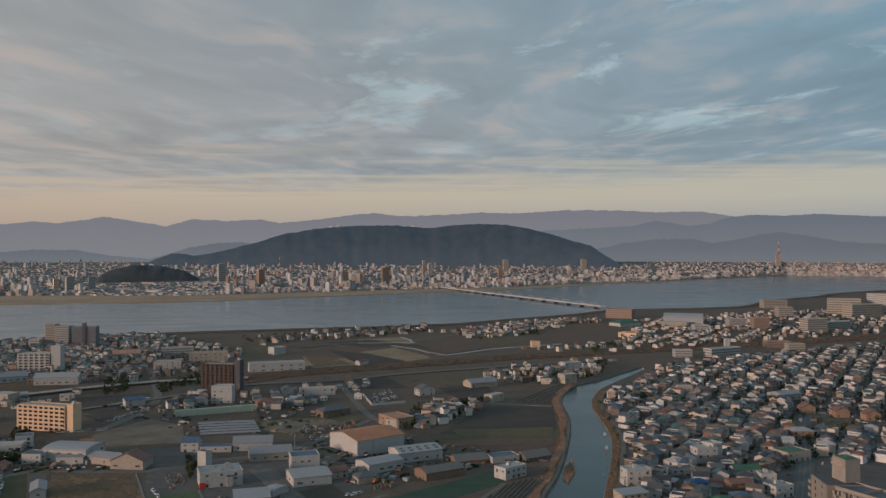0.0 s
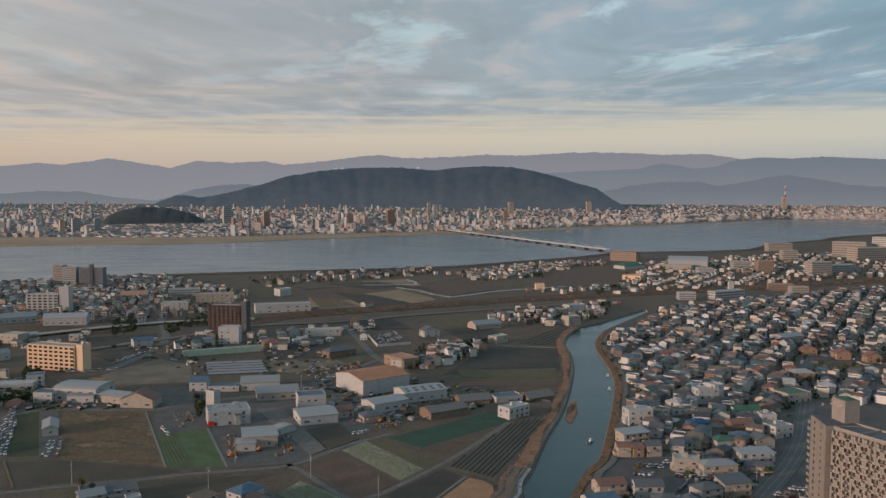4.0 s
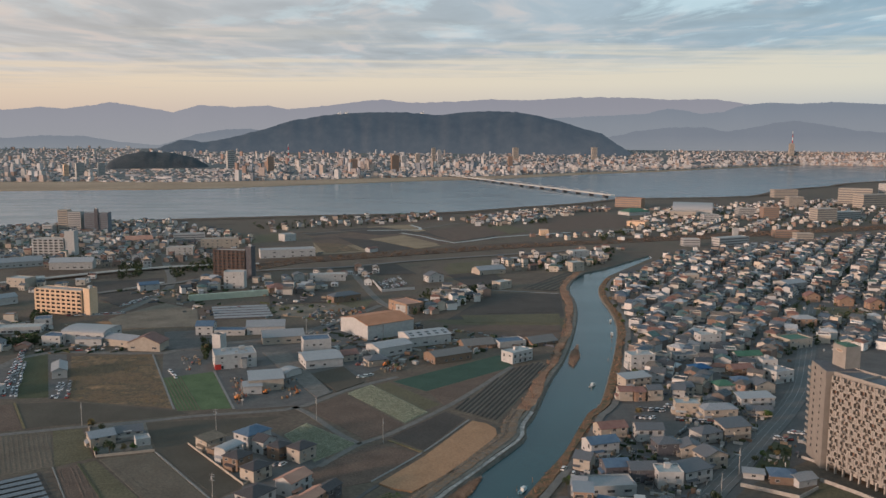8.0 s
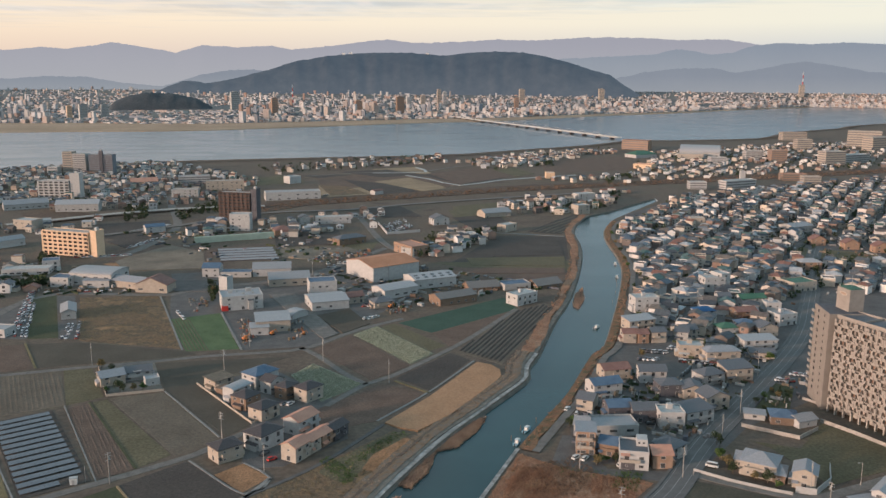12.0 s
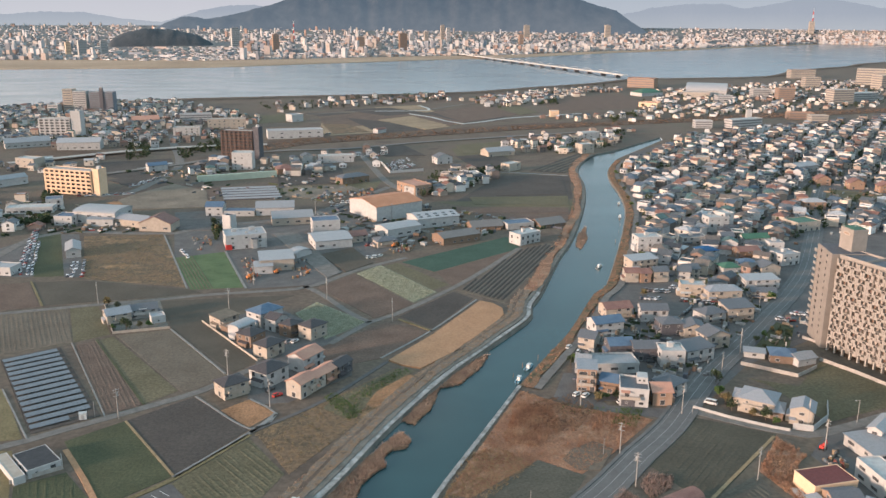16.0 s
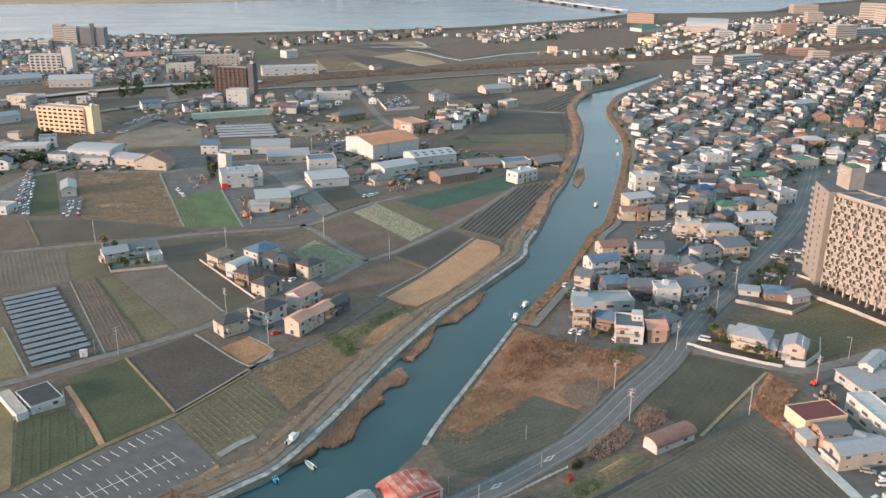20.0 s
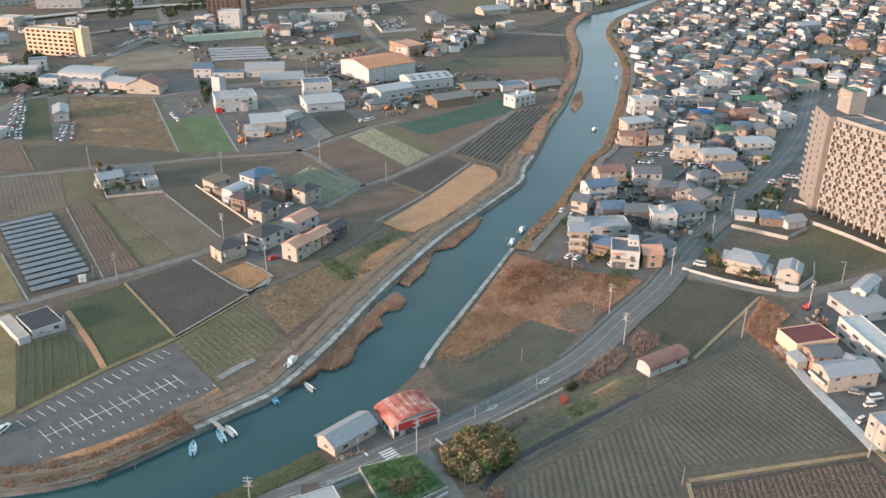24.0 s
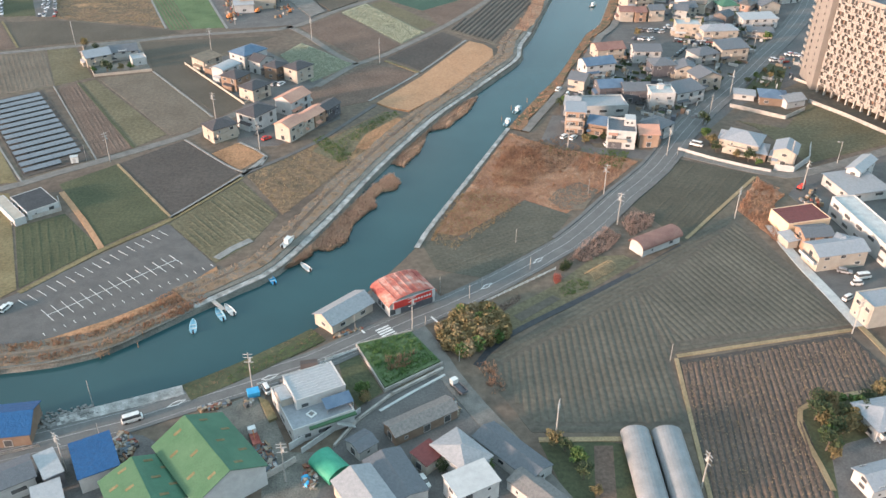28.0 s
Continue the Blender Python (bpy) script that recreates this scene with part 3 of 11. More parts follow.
def make_ground():
    """One sheet to the horizon, with the canal and the river cut out of it."""
    pts = [Vector(p) for p in ((-5200, -1500), (5200, -1500), (5200, 5200), (-5200, 5200))]
    edges = [(i, (i + 1) % 4) for i in range(4)]
    for poly in (CANAL, RIVER):
        k = len(pts)
        pts += [Vector(p) for p in poly]
        edges += [(k + i, k + (i + 1) % len(poly)) for i in range(len(poly))]
    v, _, f, *_ = geometry.delaunay_2d_cdt(pts, edges, [], 0, 0.01)
    keep = []
    for t in f:
        cx, cy = sum(v[i].x for i in t) / 3, sum(v[i].y for i in t) / 3
        if not inside(cx, cy, CANAL) and not inside(cx, cy, RIVER):
            keep.append(tuple(t) if (v[t[1]] - v[t[0]]).cross(v[t[2]] - v[t[0]]) > 0 else tuple(t)[::-1])
    ob = solid("ground", [(p.x, p.y, 0) for p in v], keep, "earth")
    tagged(ob, "flat winter plain of bare earth and dry grass", "ground", "", "structure")


make_ground()


def bank(name, line, out, mat, label):
    """A sloped side from the ground down under the water."""
    inner = side_points(line, out)
    v, f = [], []
    for (x, y), (u, w) in zip(line, inner):
        v += [(x, y, 0), (u, w, -3.0)]
    for i in range(len(line) - 1):
        q = (2 * i, 2 * i + 1, 2 * i + 3, 2 * i + 2)
        f.append(q if out < 0 else q[::-1])
    tagged(solid(name, v, f, mat), label, "bank", "", "structure")


bank("bank_west", CL, -1.6, "gravel", "sloping stony canal bank below the reeds")
bank("bank_east", CR, 1.6, "gravel", "steep stone canal wall under a grassy edge")
bank("bank_near", NS, 6, "levee", "stony near shore of the wide river")
bank("bank_far", FS, -6, "foreshore", "low far shore of the wide river")


def sheet(name, poly, z, mat, label):
    poly = poly if area2(poly) > 0 else poly[::-1]
    f = [t if (Vector(poly[t[1]]) - Vector(poly[t[0]])).cross(Vector(poly[t[2]]) - Vector(poly[t[0]])) > 0 else t[::-1] for t in geometry.tessellate_polygon([[Vector((*p, 0)) for p in poly]])]
    tagged(solid(name, [(*p, z) for p in poly], f, mat), label, "water", "", "structure")


sheet("canal", CANAL, -1.3, "canal_water", "still teal water of a tidal canal")
sheet("river", RIVER, -1.0, "river_water", "wide calm grey-blue river")

# ---- plan: fields ----
plot("field_ridged", [(-229.8, 372.0), (-188.2, 383.2), (-167.0, 340.5), (-202.6, 318.1)], "soil_grey", label="ploughed grey field with faint rows")
plot("field_meadow", [(-187.1, 383.3), (-174.9, 386.8), (-154.0, 350.0), (-166.1, 339.9)], "grass_olive", label="small olive-green grass field")
plot("field_dark", [(-224.8, 423.1), (-198.9, 427.1), (-150.0, 416.4), (-139.6, 414.9), (-131.0, 409.7), (-150.8, 401.8), (-177.5, 393.9), (-201.4, 386.3)], "mud", label="bare dark field beside the farm road")
plot("field_brown", [(-262.3, 411.2), (-226.6, 423.0), (-202.9, 385.5), (-238.8, 371.4)], "soil_brown", label="bare brown field with a path")
plot("field_dry", [(-238.9, 519.2), (-190.4, 525.6), (-141.6, 417.7), (-200.2, 430.0)], "fallow", label="fallow lot of long orange dry grass")
plot("field_young", [(-166.0, 471.6), (-140.2, 486.0), (-111.9, 418.8), (-138.1, 414.1)], "grass_green", label="green vegetable field in rows")
plot("field_strip", [(-271.6, 522.2), (-255.5, 522.8), (-213.2, 434.5), (-228.6, 431.9)], "grass_dark", label="narrow dark green grass strip between car lots")
plot("field_stems", [(-164.1, 336.8), (-156.8, 342.7), (-115.0, 281.2), (-124.7, 272.2)], "soil_brown", label="brown field with withered rows")
plot("field_green_strip", [(-156.3, 343.4), (-151.7, 347.4), (-105.5, 293.2), (-114.3, 281.7)], "grass_olive", label="narrow olive field")
plot("field_grey", [(-151.1, 348.8), (-129.8, 356.2), (-91.9, 309.3), (-97.7, 297.0), (-103.9, 292.2)], "soil_grey", label="grey field with faint rows")
plot("field_bare", [(-147.5, 394.9), (-125.7, 399.8), (-83.2, 407.1), (-116.5, 368.5), (-82.3, 321.9), (-89.3, 310.4), (-129.4, 358.3)], "mud", label="bare dark muddy field beside new houses")
plot("field_lawn", [(-130.6, 252.9), (-116.2, 268.0), (-87.5, 232.2), (-102.9, 214.1)], "grass_dark", label="dark green grass field")
plot("field_tilled", [(-115.5, 268.5), (-98.1, 288.0), (-71.6, 263.2), (-87.0, 232.9)], "soil_dark", label="freshly tilled dark grey field")
plot("field_lot", [(-85.0, 277.4), (-77.1, 286.6), (-65.1, 276.2), (-72.0, 264.5)], "dry_grass", label="small building lot of dry orange grass")
plot("field_meadow", [(-133.3, 224.7), (-121.2, 233.4), (-103.1, 213.7), (-118.3, 192.3)], "grass_dark", label="dull green field with mown lines")
plot("field_stubble", [(-171.1, 244.3), (-144.5, 246.2), (-118.7, 191.7), (-133.3, 171.7)], "stubble", label="yellow stubble field")
plot("field_stubble", [(-201.2, 302.2), (-171.3, 291.7), (-145.3, 254.1), (-172.5, 247.0)], "stubble", label="yellow stubble field")
plot("parking_lot", [(-87.6, 227.3), (-86.2, 227.4), (-66.0, 204.3), (-75.6, 189.6), (-87.7, 179.1), (-99.6, 171.2), (-111.2, 164.7), (-115.2, 161.1), (-133.9, 172.9), (-117.7, 190.1)], "asphalt", 0.10, "asphalt car park with white bay lines", "parking lot")
plot("field_mown", [(-86.4, 228.0), (-69.7, 257.0), (-53.4, 234.5), (-58.7, 217.4), (-66.7, 206.1)], "grass_olive", label="mown green-brown field")
plot("field_reeds", [(-68.8, 261.2), (-49.6, 285.0), (-24.6, 318.0), (-16.2, 309.4), (-38.5, 262.0), (-52.0, 234.5)], "fallow", label="rough lot of flattened dry grass")
plot("field_clearing", [(-39.3, 291.8), (-36.9, 298.0), (-31.8, 304.2), (-26.1, 308.2), (-20.0, 310.6), (-16.0, 309.4), (-18.4, 298.4), (-21.0, 288.0), (-25.0, 281.4), (-31.6, 282.3), (-36.0, 286.0)], "dry_grass", 0.1, "cleared patch of flattened tan grass")
plot("field_tan", [(-28.6, 324.6), (-11.5, 354.1), (10.4, 401.2), (17.0, 397.6), (21.2, 390.3), (21.4, 382.0), (19.0, 375.4), (7.4, 352.0), (-3.3, 332.4), (-14.9, 316.8), (-22.3, 319.6)], "tan_crop", z=0.55, label="smooth tan field of ripe grass")
plot("field_umber", [(-62.3, 334.4), (-33.6, 369.9), (-14.2, 358.7), (-32.1, 327.0), (-50.6, 317.2)], "soil_brown", label="bare brown field")
plot("field_cabbage", [(-77.7, 380.2), (-70.1, 397.7), (-42.3, 369.6), (-58.2, 347.2)], "cabbage_field", label="field of pale green cabbages")
plot("field_umber", [(-73.4, 419.6), (-57.3, 444.3), (-22.9, 396.1), (-39.2, 374.8)], "soil_brown", label="bare brown field")
plot("field_cabbage", [(-56.4, 446.3), (-44.9, 462.9), (-11.3, 414.8), (-22.2, 397.7)], "cabbage_field", label="field of pale green cabbages")
plot("field_umber", [(-28.0, 378.1), (-2.8, 416.0), (7.2, 405.3), (-11.9, 362.2)], "soil_dark", label="dark field with fine rows")
plot("field_furrow", [(-0.4, 418.4), (36.4, 500.8), (55.7, 516.2), (58.9, 505.7), (22.5, 398.8)], "soil_grey", label="grey field with deep parallel furrows")
plot("field_deep_green", [(-33.1, 468.8), (30.3, 529.1), (37.2, 502.2), (-13.7, 450.7)], "grass_deep", label="dark blue-green field of young grain")
plot("field_green_strip", [(-49.9, 452.5), (-35.3, 467.5), (-5.2, 427.7), (-15.0, 416.9)], "grass_olive", label="olive field strip")
plot("field_umber", [(-12.4, 449.7), (35.5, 498.2), (-2.2, 423.9)], "soil_brown", label="bare brown triangle of field")
plot("field_umber", [(-83.2, 472.6), (-68.5, 485.2), (-51.2, 464.6), (-70.9, 445.3)], "soil_dark", label="dark field")
plot("field_umber", [(-6.4, 625.0), (34.7, 742.8), (96.4, 745.9), (87.3, 649.6)], "soil_dark", label="dark bare field")
plot("field_grass", [(-19.4, 632.4), (86.3, 641.3), (84.0, 609.9), (18.6, 607.0)], "grass_olive", label="rough grass strip")
plot("field_umber", [(6.1, 599.1), (82.2, 602.5), (75.5, 561.3), (24.9, 559.1)], "soil_brown", label="bare brown field")
plot("field_scrub", [(23.8, 298.0), (42.2, 283.9), (62.2, 279.8), (69.2, 275.5), (50.3, 250.3), (39.0, 237.6), (26.2, 246.2), (4.3, 222.9), (-3.0, 224.7)], "red_scrub", label="waste lot of russet dry weeds")
plot("field_grey_green", [(-7.4, 219.4), (6.0, 221.0), (25.9, 245.4), (40.3, 236.6), (32.9, 221.4), (10.6, 200.4), (-2.3, 204.1)], "field_sage", label="grey-green field with old rows")
plot("field_dark", [(84.0, 277.7), (109.1, 265.9), (73.6, 219.9), (60.9, 244.0)], "field_dusk", label="dark olive field with faint green rows")
plot("field_plough", [(93.5, 239.1), (108.7, 180.9), (58.8, 167.9), (56.5, 164.7), (56.7, 139.7), (20.0, 139.3), (8.1, 162.6), (53.1, 203.7)], "soil_furrow", label="large ploughed field with parallel ridges")
plot("field_plough_brown", [(58.7, 164.8), (106.2, 176.7), (112.7, 156.0), (83.4, 147.9), (81.3, 119.1), (55.3, 118.6)], "soil_dark", label="brown ploughed field with stubble rows")
plot("field_weeds", [(108.2, 263.6), (114.0, 251.6), (108.3, 245.4), (103.1, 218.3), (94.9, 241.3)], "red_scrub", label="corner lot of tall dry weeds")
plot("field_olive", [(114.8, 312.3), (131.7, 305.4), (149.7, 330.3), (170.2, 302.4), (165.9, 292.3), (130.4, 275.4), (120.3, 306.1)], "grass_olive", label="dry olive grass field behind the apartment tower")

# ---- roads ----
MAIN = smooth_line([(-113.0, 125.8), (-97.2, 131.0), (-84.3, 136.0), (-71.0, 141.7), (-60.9, 147.3), (-49.0, 153.6), (-32.5, 162.3), (-20.7, 171.3), (-8.7, 180.4), (1.0, 187.2), (12.1, 196.0), (25.8, 208.4), (36.9, 219.2), (47.4, 232.9), (59.4, 250.6), (73.6, 269.8), (89.8, 298.6), (103.8, 321.4), (123.8, 350.1), (144.8, 381.9), (171.6, 422.6), (194.7, 463.4), (219.9, 518.1), (245.0, 575.0), (273.9, 645.9), (314.7, 735.4)], 8)
strip("road", MAIN, -4.2, 4.2, "road_top", 0.16, label="two-lane asphalt road along the canal", category="road")
strip("road_line", MAIN, -0.07, 0.07, "lane_paint", 0.175, label="white centre line", category="road marking")
strip("road_line", MAIN, 3.0, 3.09, "lane_paint", 0.175, label="white edge line", category="road marking")
strip("road_line", MAIN, -3.09, -3.0, "lane_paint", 0.175, label="white edge line", category="road marking")
FAR_MAIN = [q for q in MAIN if q[1] > 214]
strip("pavement", FAR_MAIN, 4.3, 5.5, "road_top", 0.3, label="pale raised pavement beside the road", category="pavement")
strip("pavement", FAR_MAIN, -5.5, -4.3, "road_top", 0.3, label="pale raised pavement beside the road", category="pavement")
LANE_A = smooth_line([(-7.6, 177.0), (-3.2, 168.9), (1.1, 159.2), (7.8, 147.1), (14.4, 136.7), (20.5, 127.0), (25.5, 118.0)], 6)
strip("lane", LANE_A, -2.6, 2.6, "lane", 0.14, label="narrow grey lane to the farmyards", category="road")
LANE_B = smooth_line([(82.7, 284.1), (94.4, 277.1), (108.4, 269.5), (119.0, 265.6), (137.5, 273.0), (168.9, 289.5)], 6)
strip("lane", LANE_B, -2.2, 2.2, "lane", 0.13, label="side lane past the houses", category="road")
LANE_D = smooth_line([(102.5, 231.5), (104.5, 211.5), (107.8, 193.6), (110.0, 179.7)], 6)
strip("lane", LANE_D, -1.6, 1.6, "pale_concrete", 0.12, label="pale concrete path beside the ploughed field", category="road")
FARM = smooth_line([(-243.0, 365.2), (-216.4, 374.6), (-176.8, 388.9), (-146.9, 398.5), (-126.5, 406.3), (-84.7, 417.0), (-75.1, 424.0), (-54.8, 454.5), (-31.1, 478.2)], 8)
strip("lane", FARM, -1.8, 1.8, "lane", 0.12, label="narrow farm road between the fields", category="road")
strip("lane", smooth_line([(-158.7, 242.0), (-143.3, 253.0), (-134.5, 261.0), (-123.8, 269.6), (-96.8, 293.4), (-88.1, 307.2), (-81.1, 316.2)], 8), -1.9, 1.9, "lane", 0.12, label="narrow farm road between the fields", category="road")
strip("lane", smooth_line([(-80.6, 421.9), (-69.8, 409.3), (-51.9, 382.2), (-41.1, 369.5)], 8), -1.6, 1.6, "lane", 0.12, label="concrete field lane", category="road")
strip("lane", smooth_line([(-55.4, 342.6), (-41.1, 369.5), (-30.2, 380.6), (-4.0, 421.0), (14.6, 456.1), (36.5, 502.1)], 8), -1.6, 1.6, "lane", 0.12, label="concrete field lane", category="road")

# ---- shared pieces: windows ----
def window_mesh(w, h):
    """A framed pane: a casing round glass set a little back."""
    t, x = 0.1, w / 2
    v = [(-x, 0.05, 0), (x, 0.05, 0), (x, 0.05, h), (-x, 0.05, h), (-x, -0.07, 0), (x, -0.07, 0), (x, -0.07, h), (-x, -0.07, h)]
    v += [(-x + t, -0.07, t), (x - t, -0.07, t), (x - t, -0.07, h - t), (-x + t, -0.07, h - t), (-x + t, -0.02, t), (x - t, -0.02, t), (x - t, -0.02, h - t), (-x + t, -0.02, h - t)]
    f = []
    for a, b in ((0, 4), (4, 8), (8, 12)):
        f += [(a + i, a + (i + 1) % 4, b + (i + 1) % 4, b + i) for i in range(4)]
    f.append((12, 13, 14, 15))
    return mesh_of("window", v, f, ["plaster_white", "glass_dark"], [0] * 12 + [1])


WIN = {"wide": (window_mesh(1.8, 1.2), 1.8), "small": (window_mesh(0.9, 0.9), 0.9), "tall": (window_mesh(1.8, 2.0), 1.8), "strip": (window_mesh(3.2, 1.3), 3.2)}


def windows(parent, w, d, floors, fh, sides="fblr", gap=3.2, base=0.9, seed=1, kinds=("wide", "small", "wide", "tall")):
    """Windows spread over the sides of a block w by d, one mesh shared by all of a size."""
    rnd = random.Random(seed)
    for s in sides:
        length = w if s in "fb" else d
        n = max(1, int((length - 0.6) / gap))
        for fl in range(floors):
            for i in range(n):
                kind = rnd.choice(kinds)
                me, ww = WIN[kind]
                if ww > length - 0.6 or rnd.random() < 0.15:
                    continue
                p = (i + 0.5) / n * length - length / 2
                z = fl * fh + (0.25 if kind == "tall" else base)
                x, y, turn = {"f": (p, -d / 2, 0), "b": (-p, d / 2, 180), "l": (-w / 2, -p, -90), "r": (w / 2, p, 90)}[s]
                put("window", me, parent, pose(x, y, z, 0, 0, turn))


def along(profile, x0, x1):
    """A closed profile in y and z, drawn out from x0 to x1."""
    n = len(profile)
    if sum(profile[i][0] * profile[(i + 1) % n][1] - profile[(i + 1) % n][0] * profile[i][1] for i in range(n)) < 0:
        profile = profile[::-1]
    v = [(x0, y, z) for y, z in profile] + [(x1, y, z) for y, z in profile]
    return Bag().add(v, [tuple(range(n - 1, -1, -1)), tuple(range(n, 2 * n))] + [(i, (i + 1) % n, n + (i + 1) % n, n + i) for i in range(n)])


def ring(w, d, t, z0, z1):
    """A low wall round a flat roof, in one piece."""
    o, i = [(-w / 2, -d / 2), (w / 2, -d / 2), (w / 2, d / 2), (-w / 2, d / 2)], [(-w / 2 + t, -d / 2 + t), (w / 2 - t, -d / 2 + t), (w / 2 - t, d / 2 - t), (-w / 2 + t, d / 2 - t)]
    v = [(*p, z0) for p in o] + [(*p, z1) for p in o] + [(*p, z1) for p in i] + [(*p, z0) for p in i]
    f = []
    for a, b in ((0, 4), (4, 8), (8, 12), (12, 0)):
        f += [(a + k, a + (k + 1) % 4, b + (k + 1) % 4, b + k) for k in range(4)]
    return Bag().add(v, f)


def roof_bag(kind, w, d, h, rise, o=0.5, t=0.18):
    """A roof over a block w by d that stands h high, the walls under it, and a parapet where it is flat."""
    W, D = w / 2 + o, d / 2 + o
    drop = rise * o / (d / 2)
    low, par = -0.3, None
    if kind == "gable":
        roof = along([(-D, h - drop), (0, h + rise), (D, h - drop), (D, h - drop - t), (0, h + rise - t), (-D, h - drop - t)], -W, W)
        wall = along([(-d / 2, low), (d / 2, low), (d / 2, h - t - 0.04), (0, h + rise - t - 0.04), (-d / 2, h - t - 0.04)], -w / 2, w / 2)
    elif kind == "hip":
        r = max(0.3, W - D)
        q = [(-W, -D, h - 0.1), (W, -D, h - 0.1), (W, D, h - 0.1), (-W, D, h - 0.1)]
        roof = Bag().add(q + [(-r, 0, h + rise), (r, 0, h + rise)] + [(p[0], p[1], h - 0.1 - t) for p in q], [(0, 1, 5, 4), (1, 2, 5), (2, 3, 4, 5), (3, 0, 4), (6, 7, 1, 0), (7, 8, 2, 1), (8, 9, 3, 2), (9, 6, 0, 3), (9, 8, 7, 6)])
        wall = Bag().box(-w / 2, w / 2, -d / 2, d / 2, low, h - 0.12)
    elif kind == "shed":
        roof = along([(-D, h), (D, h + rise), (D, h + rise - t), (-D, h - t)], -W, W)
        wall = along([(-d / 2, low), (d / 2, low), (d / 2, h + rise - t - 0.1), (-d / 2, h - t - 0.02)], -w / 2, w / 2)
    elif kind == "vault":
        n = 14
        pts = [(-D * math.cos(math.pi * i / n), h + rise * math.sin(math.pi * i / n)) for i in range(n + 1)]
        roof = along(pts + [(y * 0.985, z - t) for y, z in pts[::-1]], -W, W)
        wall = along([(-d / 2, low), (d / 2, low)] + [(y * d / 2 / D * 0.98, z - t - 0.06) for y, z in pts[::-1]], -w / 2, w / 2)
    else:
        roof = Bag().box(-w / 2 + 0.22, w / 2 - 0.22, -d / 2 + 0.22, d / 2 - 0.22, h - 0.1, h + 0.05)
        wall = Bag().box(-w / 2, w / 2, -d / 2, d / 2, low, h - 0.12)
        par = ring(w + 0.1, d + 0.1, 0.25, h - 0.16, h + rise)
    return roof, wall, par


NUM = [0]
USED = []  # (x, y, radius) kept free of scattered houses


def house_details(root, w, d, h, wall, top, roof, seed):
    """A balcony, a lower skirt roof, a porch, and an air-conditioning box or two."""
    rng = random.Random(seed * 7)
    fh = h / 2
    bw = w * rng.uniform(0.35, 0.6)
    x0 = rng.uniform(-w / 2 + 0.3, w / 2 - bw - 0.3)
    if rng.random() < 0.75:
        b = Bag().box(x0, x0 + bw, -d / 2 - 1.25, -d / 2, fh - 0.12, fh).box(x0, x0 + bw, -d / 2 - 1.25, -d / 2 - 1.13, fh, fh + 1.0).box(x0, x0 + 0.12, -d / 2 - 1.13, -d / 2, fh, fh + 1.0).box(x0 + bw - 0.12, x0 + bw, -d / 2 - 1.13, -d / 2, fh, fh + 1.0)
        b.ob("balcony", wall, root)
    if rng.random() < 0.6:
        Bag().slab([(-w / 2 - 0.1, -d / 2 - 1.3, fh - 0.75), (x0 - 0.2, -d / 2 - 1.3, fh - 0.75), (x0 - 0.2, -d / 2 + 0.02, fh - 0.25), (-w / 2 - 0.1, -d / 2 + 0.02, fh - 0.25)], 0.14).ob("skirt_roof", top, root)
    side = rng.choice((-1, 1))
    a, b2 = (w / 2, w / 2 + 1.4) if side > 0 else (-w / 2 - 1.4, -w / 2)
    if rng.random() < 0.7:
        Bag().box(a, b2, -d * 0.3, d * 0.25, -0.2, fh * 0.8).ob("lean_to", wall, root)
        hi, lo = fh * 0.8 + 0.55, fh * 0.8
        q = [(a - 0.05, -d * 0.3 - 0.3, hi if side > 0 else lo), (b2 + 0.05, -d * 0.3 - 0.3, lo if side > 0 else hi), (b2 + 0.05, d * 0.25 + 0.3, lo if side > 0 else hi), (a - 0.05, d * 0.25 + 0.3, hi if side > 0 else lo)]
        Bag().slab(q, 0.12).ob("lean_to_roof", top, root)
    if roof == "flat":
        Bag().box(-1.2, 1.0, 0.4, 2.4, h, h + 2.0).ob("roof_hut", wall, root)


